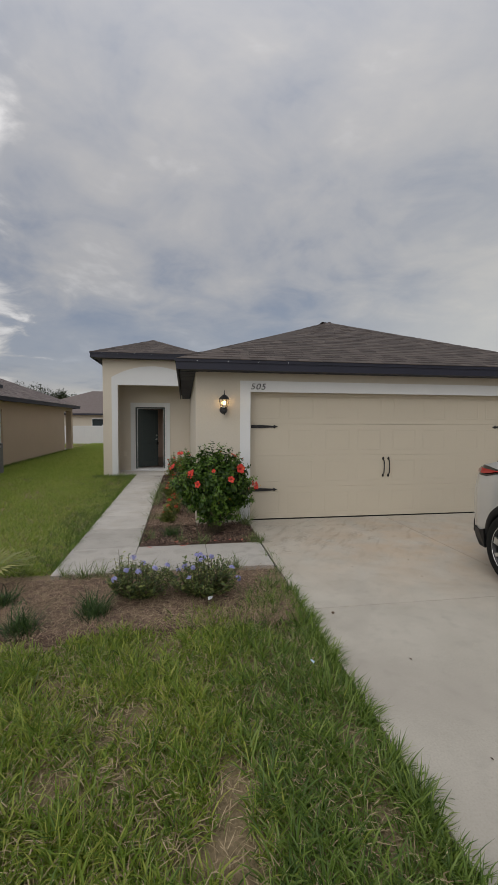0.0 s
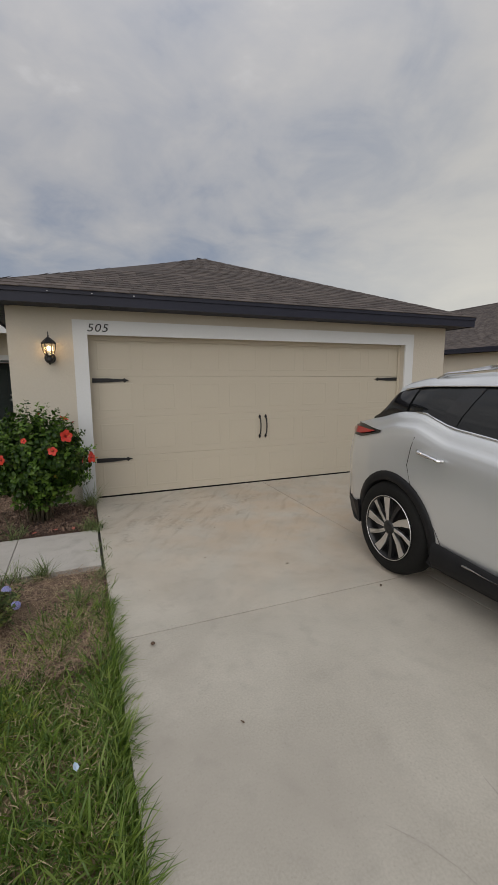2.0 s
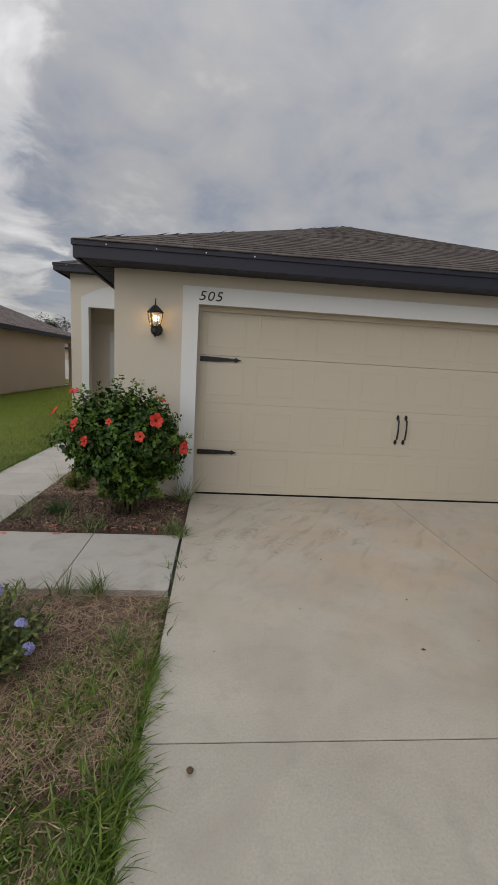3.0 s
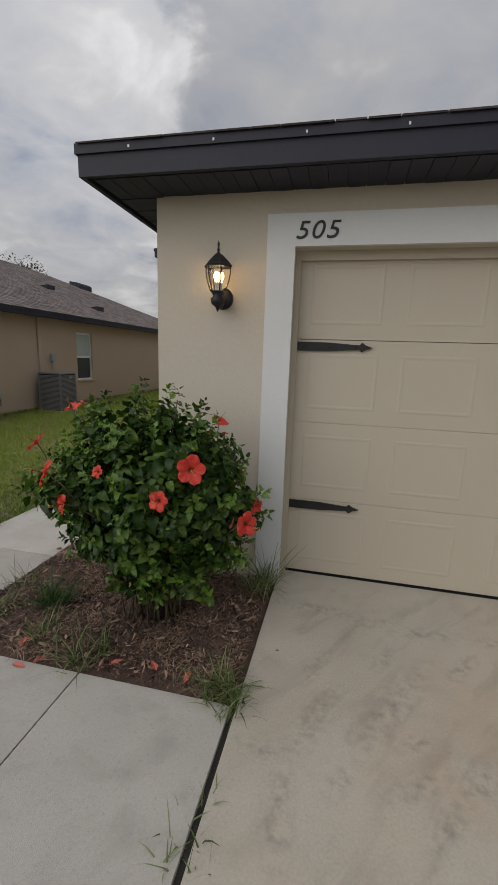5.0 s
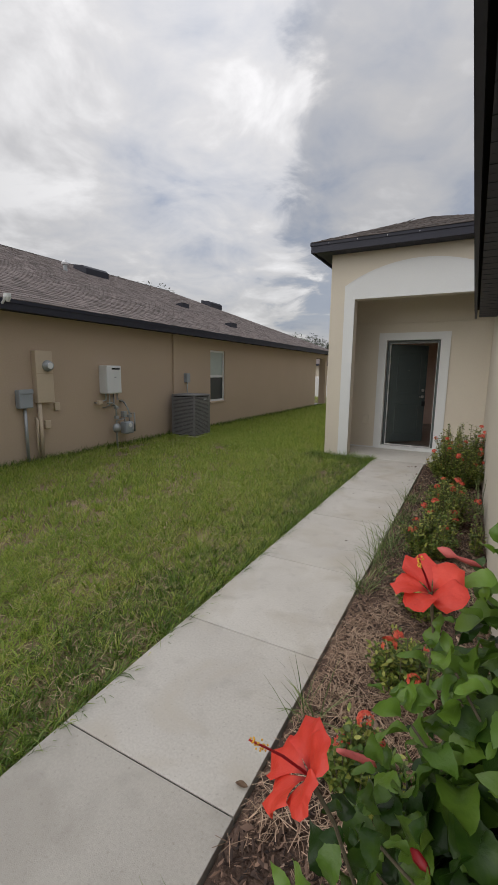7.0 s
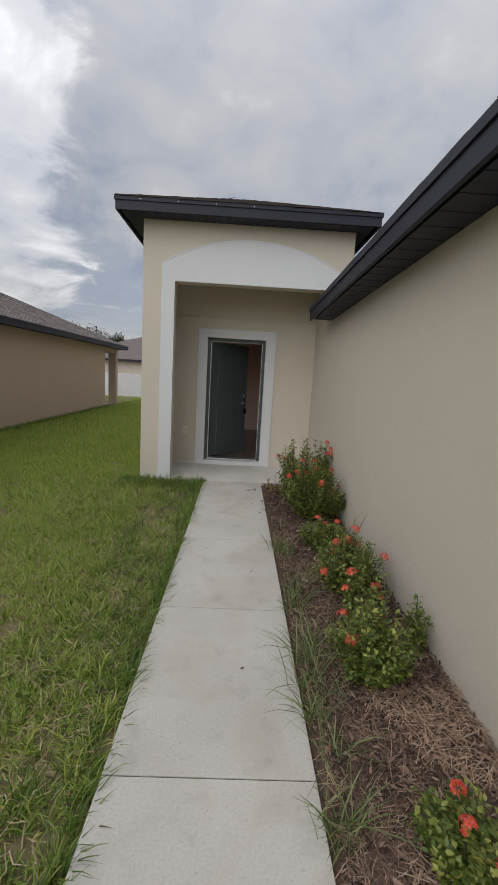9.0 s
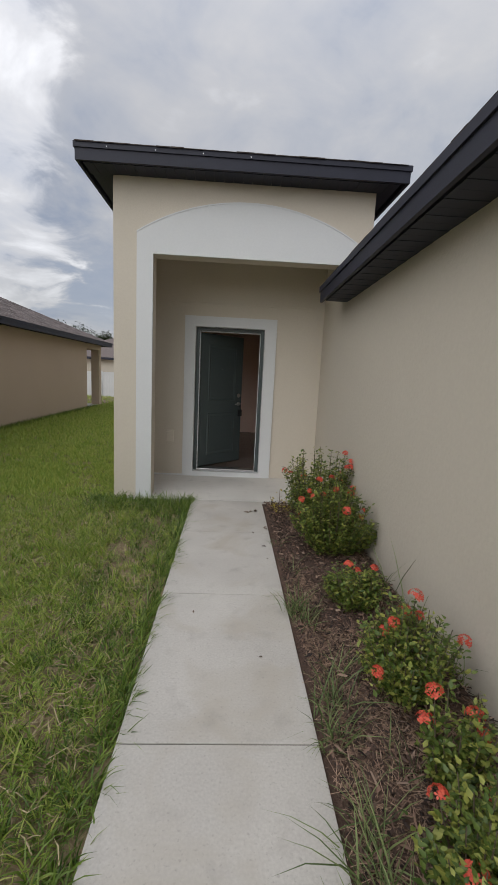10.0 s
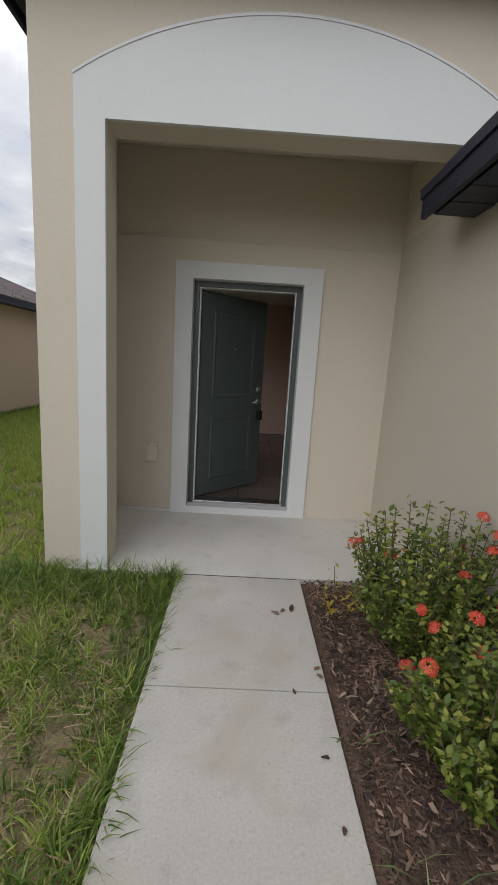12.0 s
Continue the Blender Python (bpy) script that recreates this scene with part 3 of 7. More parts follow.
# garage side wall along the path, up to the entry
bm = bmesh.new()
prism(bm, [(GX0, GY + 0.2, -0.1), (GX0 + 0.2, GY + 0.2, -0.1), (0.425, 14.53, -0.1), (0.225, 14.53, -0.1)], (0, 0, 2.57))
wall_part("wall", bm)
# The left wall has an unseen opening, added to daylight the hall.
wall_part("wall", boxes((GX1 - 0.2, GX1, GY + 0.2, 26.0, -0.1, 2.47), (-2.15, GX1 - 0.2, 25.8, 26.0, -0.1, 2.47), (-2.35, -2.15, 14.73, 16.3, -0.1, 3.5), (-2.35, -2.15, 17.9, 26.0, -0.1, 3.5), (-2.35, -2.15, 16.3, 17.9, -0.1, 0.8), (-2.35, -2.15, 16.3, 17.9, 2.2, 3.5)))
# raised trim round the garage opening
TW = 0.165
bm = bmesh.new()
TO = OPZ + TW + 0.01
prism(bm, [(OP0 - TW, GY - 0.022, -0.02), (OP0 + 0.003, GY - 0.022, -0.02), (OP0 + 0.003, GY - 0.022, OPZ - 0.003), (OP1 - 0.003, GY - 0.022, OPZ - 0.003), (OP1 - 0.003, GY - 0.022, -0.02), (OP1 + TW, GY - 0.022, -0.02), (OP1 + TW, GY - 0.022, TO), (OP0 - TW, GY - 0.022, TO)], (0, 0.03, 0))
wall_part("trim", bm, trim_white)
# garage floor and inside, closed
wall_part("floor", boxes((GX0 + 0.2, GX1 - 0.2, GY + 0.2, 14.4, -0.1, -0.002)), concrete)
wall_part("stop_moulding", boxes((OP0, OP0 + 0.03, 7.255, 7.279, 0, OPZ), (OP1 - 0.04, OP1, 7.255, 7.279, 0, OPZ), (OP0 + 0.03, OP1 - 0.04, 7.255, 7.279, OPZ - 0.055, OPZ)), door_cream)

EX0, EX1, EY, EZ = -0.12, 7.235, 6.795, 2.6
hip_roof(house, EX0, EX1, EY, 13.43, EZ, rear=False, material=shingle, pieces=300, seed=3)
eave(house, EX0 + 0.015, EX1 - 0.015, EY + 0.015, 13.43, EZ - 0.01, 0.34, "flr")
# the long side of this roof runs a little out of true towards the entry
settled = [o for o in house.children_recursive if o.type == "MESH" and o.name.split(".")[0] in ("roof", "shingles", "fascia", "soffit", "ridge_cap")]
for ob in house.children_recursive:
    if ob.name.startswith("soffit_strip") and ob.location.x < 1:
        w = max(0.0, 1 - (ob.location.x - EX0) / 3.0) * max(0.0, (ob.location.y - EY) / 6.6)
        ob.location.x += 0.04 * w
        ob.location.z -= 0.13 * w
for ob in settled:
    for v in ob.data.vertices:
        w = max(0.0, 1 - (v.co.x - EX0) / 3.0) * max(0.0, (v.co.y - EY) / 6.6)
        v.co.x += 0.04 * w
        v.co.z -= 0.13 * w
# the roof goes on behind the entry block
bm = bmesh.new()
EM = (EX0 + EX1) / 2
prism(bm, [(0.5, 13.432, EZ + (0.5 - EX0) * PITCH), (EM, 13.432, EZ + (EM - EX0) * PITCH), (EX1, 13.432, EZ), (EX1, 13.432, EZ - 0.03), (EM, 13.432, EZ + (EM - EX0) * PITCH - 0.04), (0.5, 13.432, EZ + (0.5 - EX0) * PITCH - 0.04)], (0, 12.87, 0))
wall_part("roof", bm, shingle)
eave(house, 3.0, EX1 - 0.015, 13.435, 26.285, EZ - 0.01, 0.34, "rb")
bm = bmesh.new()
prism(bm, [(0.5, 25.9, 2.47), (6.95, 25.9, 2.47), (EM, 25.9, EZ + (EM - EX0) * PITCH - 0.05)], (0, 0.1, 0))
wall_part("gable", bm)

# entry block
PX0, PX1, PY = -2.35, 0.463, 13.43
PO0, PO1, POZ = -1.923, 0.23, 2.72
ARCH0, ARCH1, SPRING, CROWN = -2.096, 0.32, 2.937, 3.285


def arch_points(n=28):
    """Points of the flat arch from one springing to the other."""
    c, h = (ARCH1 - ARCH0) / 2, CROWN - SPRING
    r = (c * c + h * h) / (2 * h)
    half = math.asin(c / r)
    xm, zc = (ARCH0 + ARCH1) / 2, CROWN - r
    return [(xm + r * math.sin(-half + 2 * half * i / n), zc + r * math.cos(-half + 2 * half * i / n)) for i in range(n + 1)]


wall_part("wall", boxes((PX0, PO0, PY, PY + 0.2, -0.1, 3.5), (PO1, PX1, PY, PY + 0.2, -0.1, 3.5), (PO0, PO1, PY, PY + 0.2, POZ, 3.5)), stucco_porch_brightened)
bm = bmesh.new()
arch = arch_points()
for (xa, za), (xb, zb) in zip(arch, arch[1:]):
    prism(bm, [(xa, PY - 0.025, POZ - 0.003), (xb, PY - 0.025, POZ - 0.003), (xb, PY - 0.025, zb), (xa, PY - 0.025, za)], (0, 0.027, 0))
box(bm, ARCH0, PO0 + 0.003, PY - 0.025, PY + 0.002, -0.05, POZ - 0.003)
box(bm, PO1, ARCH1, PY - 0.025, PY + 0.002, -0.05, POZ)
bmesh.ops.remove_doubles(bm, verts=bm.verts, dist=0.0005)
wall_part("arch_trim", bm, trim_white)
# a thin proud strip standing in for the shading along the arch's edge
bm = bmesh.new()
for (xa, za), (xb, zb) in zip(arch, arch[1:]):
    prism(bm, [(xa, PY - 0.03, za - 0.012), (xb, PY - 0.03, zb - 0.012), (xb, PY - 0.03, zb + 0.003), (xa, PY - 0.03, za + 0.003)], (0, 0.032, 0))
wall_part("arch_rim", bm, trim_white)
# porch side walls, back wall with its step, ceiling
BY = 14.53
DO0, DO1, DOZ0, DOZ1 = -1.537, -0.58, 0.083, 2.105
wall_part("wall", boxes((PX0, PX0 + 0.16, PY + 0.2, BY + 0.2, -0.1, 3.5), (0.228, PX1, PY + 0.2, BY, 2.44, 3.5)), stucco_porch_brightened)
wall_part("wall", boxes((PX0 + 0.16, DO0, BY, BY + 0.2, -0.1, 2.41), (DO1, 0.4, BY, BY + 0.2, -0.1, 2.41), (DO0, DO1, BY, BY + 0.2, DOZ1, 2.41), (DO0, DO1, BY, BY + 0.2, -0.1, DOZ0 - 0.02)), stucco_porch_brightened)
wall_part("wall", boxes((PX0 + 0.16, PX1 - 0.16, BY + 0.022, BY + 0.2, 2.41, 3.2)), stucco_porch_brightened)
wall_part("ledge", boxes((PX0 + 0.162, PX1 - 0.236, BY - 0.007, BY + 0.024, 2.404, 2.418), bevel=0.003), stucco_porch_brightened)
wall_part("porch_ceiling", boxes((PX0 + 0.16, PX1 - 0.16, PY + 0.2, BY + 0.012, 3.1, 3.16)), stucco_porch_brightened)
wall_part("porch_floor", slab_mesh(bmesh.new(), PX0 + 0.16, 0.235, 13.362, BY, 0.0), concrete_porch_brightened)
wall_part("base_band", boxes((PX0 + 0.18, -1.684, BY - 0.012, BY + 0.002, 0, 0.02)), trim_white)
wall_part("door_trim", boxes((-1.682, DO0 + 0.003, BY - 0.024, BY + 0.09, 0.0, 2.238), (DO1 - 0.003, -0.422, BY - 0.024, BY + 0.09, 0.0, 2.238), (DO0 + 0.003, DO1 - 0.003, BY - 0.024, BY + 0.09, DOZ1 - 0.003, 2.238), (DO0 + 0.003, DO1 - 0.003, BY - 0.024, BY + 0.09, 0.0, DOZ0 - 0.017)), trim_white)
hip_roof(house, -2.647, 0.715, 13.134, 26.3, 3.635, material=shingle, seed=11)
eave(house, -2.632, 0.7, 13.149, 26.28, 3.625, 0.3, "flrb", tall=0.15)

# ---- garage door ----
green_dark = mat("door_green", (0.062, 0.079, 0.078), (0.078, 0.097, 0.096), 3, 60, 0.38, bump=0.08, bump_scale=160, depth=0.001)
steel = mat("satin_steel", (0.5, 0.49, 0.47), (0.62, 0.61, 0.6), 10, 80, 0.3, metal=1.0)
chrome = mat("chrome", (0.72, 0.72, 0.73), (0.8, 0.8, 0.8), 10, 80, 0.12, metal=1.0)
rubber = mat("black_rubber", (0.006, 0.006, 0.006), (0.014, 0.014, 0.013), 8, 90, 0.75, bump=0.2, bump_scale=90, depth=0.001)

garage_door = thing("garage_door", (3.57, 7.289, 0), "wide closed cream sectional garage door with raised panels", "garage door")
gd = garage_door
SEC = 0.5325
WD = OP1 - OP0 - 0.02
for k in range(4):
    z0 = 0.022 + k * SEC
    z1 = z0 + SEC - (0.003 if k == 2 else 0.0012)
    section = part("section", boxes((-WD / 2, WD / 2, -0.005, 0.04, z0, z1), bevel=0.0025), door_cream, gd)
    for i in range(8):
        x = -2.185 + 1.23 * (i // 2) + 0.574 * (i % 2)
        bm = bmesh.new()
        a, b, c, d = x - 0.219, x + 0.219, z0 + 0.09, z0 + 0.447
        rings = []
        for inset, y in ((0, -0.0052), (0.007, -0.0071), (0.016, -0.0072), (0.026, -0.0056), (0.05, -0.0056)):
            rings.append([bm.verts.new(p) for p in ((a + inset, y, c + inset), (b - inset, y, c + inset), (b - inset, y, d - inset), (a + inset, y, d - inset))])
        for lo, hi in zip(rings, rings[1:]):
            for j in range(4):
                bm.faces.new((lo[j], lo[(j + 1) % 4], hi[(j + 1) % 4], hi[j]))
        bm.faces.new(rings[-1])
        part("raised_panel", bm, door_cream, section)
part("bottom_seal", boxes((-WD / 2, WD / 2, -0.002, 0.03, 0.0, 0.022)), rubber, gd)
for side in (-1, 1):
    for z in (1.575, 0.515):
        bm = bmesh.new()
        x0 = side * (WD / 2 - (0.02 if side < 0 else 0.032))
        outline = [(0, -0.028), (0.2, -0.026), (0.385, -0.014), (0.40, -0.03), (0.425, -0.012), (0.465, 0), (0.425, 0.012), (0.40, 0.03), (0.385, 0.014), (0.2, 0.026), (0, 0.028)]
        prism(bm, [(x0 - side * u, -0.022, z + v) for u, v in outline], (0, 0.014, 0))
        for u in (0.04, 0.2, 0.36):
            lathe(bm, [(0.0001, -0.029), (0.006, -0.027), (0.008, -0.022)], (x0 - side * u, 0, z), 8, "y")
        part("strap_hinge", bm, black_iron, gd, "black iron decorative strap hinge")
for x in (-0.113, -0.014):
    bm = bmesh.new()
    pts = [(x, -0.016, 0.74), (x, -0.05, 0.765), (x, -0.062, 0.85), (x, -0.062, 0.9), (x, -0.05, 0.985), (x, -0.016, 1.01)]
    tube(bm, pts, 0.010, 8)
    for z in (0.725, 1.02):
        prism(bm, [(x + 0.018 * u, -0.02, z + 0.032 * v) for u, v in ((0, -1), (1, -0.2), (0.6, 0.8), (0, 1), (-0.6, 0.8), (-1, -0.2))], (0, 0.012, 0))
    part("pull_handle", bm, black_iron, gd, "black iron decorative pull handle")

# ---- house number ----
number = thing("house_number", (1.14, GY - 0.024, 2.165), "black house number reading 505 on white trim", "house number")
for k, digit in enumerate("505"):
    cu = bpy.data.curves.new("digit", "FONT")
    cu.body, cu.size, cu.shear, cu.extrude, cu.bevel_depth, cu.offset = digit, 0.14, 0.22, 0.004, 0.001, -0.0012
    ob = new("digit", cu)
    ob.data.materials.append(black_iron)
    ob.parent = number
    ob.matrix_basis = pose(-0.078 + k * 0.087, 0, 0.012, 90, 0, 0) @ Matrix.Diagonal((1.12, 0.98, 1, 1))
dg = bpy.context.evaluated_depsgraph_get()
for ob in list(number.children):
    me = bpy.data.meshes.new_from_object(ob.evaluated_get(dg))
    mesh_ob = new("digit", me)
    mesh_ob.parent, mesh_ob.matrix_basis = number, ob.matrix_basis.copy()
    bpy.data.objects.remove(ob)

# ---- wall lantern ----
lantern = thing("wall_lantern", (0.632, GY, 1.845), "lit black wall lantern with clear curved glass panes", "wall lamp")
lantern.scale = (0.86, 0.88, 0.88)
pane = glass("lantern_glass", (1, 0.97, 0.9), 0.03, 1.0)
bulb_mat = bpy.data.materials.new("lit_bulb")
bulb_mat.use_nodes = True
bn = bulb_mat.node_tree.nodes["Principled BSDF"]
bn.inputs["Emission Color"].default_value = (1.0, 0.62, 0.25, 1)
bn.inputs["Emission Strength"].default_value = 14.0
part("backplate", lathe(bmesh.new(), [(0.075, -0.001), (0.072, -0.02), (0.055, -0.03), (0.0001, -0.032)], (0, 0, 0), 20, "y"), black_iron, lantern, smooth=True)
bm = bmesh.new()
tube(bm, [(0, -0.02, -0.02), (0, -0.07, -0.05), (0, -0.12, -0.03), (0, -0.14, 0.02)], 0.024, 10, 0.03)
lathe(bm, [(0.0001, -0.105), (0.008, -0.09), (0.014, -0.075), (0.045, -0.05), (0.05, -0.02), (0.032, 0.0), (0.045, 0.022), (0.052, 0.03)], (0, -0.14, 0), 12)
part("arm", bm, black_iron, lantern, smooth=True)
LB, LT = 0.03, 0.185


def lantern_ring(h):
    f = (h - LB) / (LT - LB)
    return 0.05 + 0.036 * math.sin(min(1, f * 1.15) * math.pi / 2)


for k in range(6):
    a0, a1 = 2 * math.pi * k / 6, 2 * math.pi * (k + 1) / 6
    bm = bmesh.new()
    rows = []
    for i in range(7):
        h = LB + (LT - LB) * i / 6
        r = lantern_ring(h)
        rows.append([bm.verts.new((r * math.cos(a), -0.14 + r * math.sin(a), h)) for a in (a0, a1)])
    for lo, hi in zip(rows, rows[1:]):
        bm.faces.new((lo[0], lo[1], hi[1], hi[0]))
    g = part("glass_pane", bm, pane, lantern, "clear curved glass pane")
    g.visible_shadow = False
    bm = bmesh.new()
    tube(bm, [(lantern_ring(LB + (LT - LB) * i / 6) * 1.02 * math.cos(a0), -0.14 + lantern_ring(LB + (LT - LB) * i / 6) * 1.02 * math.sin(a0), LB + (LT - LB) * i / 6) for i in range(7)], 0.0042, 6)
    part("rib", bm, black_iron, lantern)
part("cap", lathe(bmesh.new(), [(0.095, 0.182), (0.1, 0.192), (0.092, 0.2), (0.07, 0.225), (0.03, 0.262), (0.012, 0.272), (0.0001, 0.274)], (0, -0.14, 0), 6), black_iron, lantern)
part("finial", lathe(bmesh.new(), [(0.012, 0.268), (0.007, 0.285), (0.013, 0.294), (0.006, 0.302), (0.008, 0.33), (0.0001, 0.352)], (0, -0.14, 0), 10), black_iron, lantern, smooth=True)
part("lamp_socket", lathe(bmesh.new(), [(0.016, 0.03), (0.016, 0.075), (0.02, 0.08), (0.018, 0.09)], (0, -0.14, 0), 12), white_vinyl, lantern)
part("bulb", lathe(bmesh.new(), [(0.012, 0.09), (0.017, 0.102), (0.024, 0.12), (0.025, 0.134), (0.018, 0.148), (0.0001, 0.155)], (0, -0.14, 0), 16), bulb_mat, lantern, "glowing warm bulb", smooth=True)

# ---- front door and the hall behind it ----
FY = BY + 0.14
front_door = thing("front_door", (DO0 + 0.055, FY + 0.05, DOZ0), "dark green panelled front door standing open inward", "door")
LW, LH = 0.86, 1.955
LEAF_TURN = 44
leaf_pivot = part("leaf", boxes((0, LW, -0.02, 0.02, 0.015, LH), bevel=0.003), green_dark, front_door)
leaf_pivot.matrix_basis = pose(0, 0, 0, 0, 0, LEAF_TURN)
for c, d in ((0.17, 0.80), (0.98, 1.80)):
    bm = bmesh.new()
    a, b = 0.15, LW - 0.15
    rings = []
    for inset, y in ((0, -0.0205), (0.012, -0.029), (0.03, -0.026), (0.045, -0.021), (0.055, -0.0225)):
        rings.append([bm.verts.new(p) for p in ((a + inset, y, c + inset), (b - inset, y, c + inset), (b - inset, y, d - inset), (a + inset, y, d - inset))])
    for lo, hi in zip(rings, rings[1:]):
        for j in range(4):
            bm.faces.new((lo[j], lo[(j + 1) % 4], hi[(j + 1) % 4], hi[j]))
    bm.faces.new(rings[-1])
    part("door_panel", bm, green_dark, leaf_pivot)
part("deadbolt", lathe(bmesh.new(), [(0.032, -0.021), (0.03, -0.034), (0.018, -0.04), (0.0001, -0.041)], (LW - 0.07, 0, 1.06), 16, "y"), steel, leaf_pivot, "round steel deadbolt", smooth=True)
bm = lathe(bmesh.new(), [(0.032, -0.021), (0.028, -0.032), (0.012, -0.036), (0.012, -0.065), (0.0001, -0.066)], (LW - 0.07, 0, 0.93), 16, "y")
tube(bm, [(LW - 0.07, -0.06, 0.93), (LW - 0.12, -0.062, 0.93), (LW - 0.17, -0.056, 0.925)], 0.009, 8)
part("lever_handle", bm, steel, leaf_pivot, "satin steel lever handle", smooth=True)
part("peephole", lathe(bmesh.new(), [(0.008, -0.021), (0.006, -0.025), (0.0001, -0.0255)], (LW / 2, 0, 1.46), 10, "y"), steel, leaf_pivot)
bm = bmesh.new()
tube(bm, [(LW - 0.085, -0.065, 0.90), (LW - 0.085, -0.065, 0.84), (LW - 0.055, -0.065, 0.84), (LW - 0.055, -0.065, 0.90)], 0.004, 6)
box(bm, LW - 0.1, LW - 0.04, -0.085, -0.045, 0.74, 0.84, bevel=0.006)
part("lock_box", bm, black_iron, leaf_pivot, "black key lock box hanging from the handle")
frame_bm = boxes((DO0, DO0 + 0.05, FY - 0.05, FY + 0.09, DOZ0 - 0.02, DOZ1), (DO1 - 0.05, DO1, FY - 0.05, FY + 0.09, DOZ0 - 0.02, DOZ1), (DO0 + 0.05, DO1 - 0.05, FY - 0.05, FY + 0.09, DOZ1 - 0.05, DOZ1), bevel=0.003)
door_1 = tagged(part("door_frame", frame_bm, green_dark), "dark green timber door frame", "door frame", kind="structure")
part("weather_strip", boxes((DO0 + 0.051, DO0 + 0.062, FY - 0.03, FY + 0.03, DOZ0, DOZ1 - 0.05), (DO1 - 0.058, DO1 - 0.051, FY - 0.03, FY + 0.03, DOZ0, DOZ1 - 0.05), (DO0 + 0.062, DO1 - 0.058, FY - 0.03, FY + 0.03, DOZ1 - 0.058, DOZ1 - 0.051)), white_vinyl, door_1, "pale weather strip")
part("threshold", boxes((DO0 + 0.05, DO1 - 0.05, FY - 0.06, FY + 0.09, DOZ0 - 0.018, DOZ0 + 0.006), bevel=0.004), steel, door_1, "worn metal threshold")
hall_paint = mat("hall_paint", (0.62, 0.47, 0.39), (0.68, 0.52, 0.44), 2, 40, 0.8, bump=0.2, bump_scale=80, depth=0.002)
hall_tile = mat("hall_floor", (0.11, 0.085, 0.07), (0.19, 0.15, 0.125), 3, 50, 0.4)
hall = thing("hall", (0, 0, 0), "dim entrance hall with tan painted walls behind the open door", "room", kind="structure")
# The left wall's gap lines up with that added opening for daylight.
part("wall", boxes((-2.15, -2.05, BY + 0.2, 16.3, 0.05, 2.5), (-2.15, -2.05, 17.9, 19.0, 0.05, 2.5), (-2.15, -2.05, 16.3, 17.9, 0.05, 0.8), (-2.15, -2.05, 16.3, 17.9, 2.2, 2.5), (-0.36, 0.3, BY + 0.2, 15.62, 0.05, 2.5), (-0.08, 0.3, 15.62, 19.0, 0.05, 2.5), (-2.05, -0.08, 18.9, 19.0, 0.05, 2.5)), hall_paint, hall)
part("ceiling", boxes((-2.15, 0.3, BY + 0.2, 19.0, 2.5, 2.56)), trim_white, hall)
hall_floor = part("floor", boxes((-2.15, 0.3, BY + 0.1, 19.0, -0.05, DOZ0 - 0.025)), joint_dark, hall)
tile_me = None
for i in range(4):
    for j in range(9):
        if tile_me is None:
            bm = slab_mesh(bmesh.new(), 0, 0.5, 0, 0.45, 0.012, 0.012)
            tile_me = bpy.data.meshes.new("tile")
            bm.to_mesh(tile_me)
            bm.free()
        link("tile", tile_me, hall_tile, hall_floor).location = (-2.05 + i * 0.5, BY + 0.2 + j * 0.45, DOZ0 - 0.025)
part("baseboard", boxes((-0.376, -0.361, BY + 0.2, 15.62, DOZ0 - 0.012, DOZ0 + 0.1), (-0.376, -0.095, 15.621, 15.636, DOZ0 - 0.012, DOZ0 + 0.1), (-2.05, -2.035, BY + 0.2, 18.9, DOZ0 - 0.012, DOZ0 + 0.1), bevel=0.003), trim_white, hall)

outlet_plastic = mat("outlet_plastic", (0.64, 0.585, 0.49), (0.69, 0.63, 0.53), 6, 60, 0.5)
outlet = thing("outlet_cover", (-1.855, BY, 0.575), "beige weatherproof outlet cover on the porch wall", "outlet cover")
part("box", boxes((-0.048, 0.048, -0.05, 0, -0.08, 0.08), bevel=0.008), outlet_plastic, outlet)
part("lid", boxes((-0.052, 0.052, -0.062, -0.051, -0.084, 0.06), bevel=0.004), outlet_plastic, outlet)

# ---- the parked car ----
silver = mat("silver_paint", (0.62, 0.635, 0.645), (0.66, 0.675, 0.685), 3, 900, 0.34, metal=0.6, coat=1.0)
car_black = mat("black_trim", (0.008, 0.008, 0.009), (0.016, 0.016, 0.017), 6, 120, 0.5, bump=0.1, bump_scale=300, depth=0.0005)
gloss_black = mat("gloss_black", (0.008, 0.008, 0.009), (0.012, 0.012, 0.013), 6, 120, 0.08)
for m in (rubber, car_black):
    m.node_tree.nodes["Principled BSDF"].inputs["Specular IOR Level"].default_value = 0.18
tint = glass("tinted_glass", (0.012, 0.013, 0.014), 0.03, 0.0)
red_lens = glass("red_lens", (0.42, 0.02, 0.015), 0.08, 0.15)
lamp_clear = glass("clear_lens", (0.8, 0.8, 0.8), 0.05, 0.3)
alloy = mat("machined_alloy", (0.66, 0.66, 0.66), (0.74, 0.74, 0.74), 20, 200, 0.3, metal=1.0)
alloy_dark = mat("dark_alloy", (0.02, 0.02, 0.021), (0.035, 0.035, 0.036), 20, 200, 0.35, metal=0.5)

CAR_X, CAR_Y = 4.165, 2.615
car = thing("car", (CAR_X, CAR_Y, 0), "silver crossover car with tinted windows parked on the driveway", "car")
REAR, NOSE, AXLE, HALF = 2.33, -2.44, 1.455, 0.955


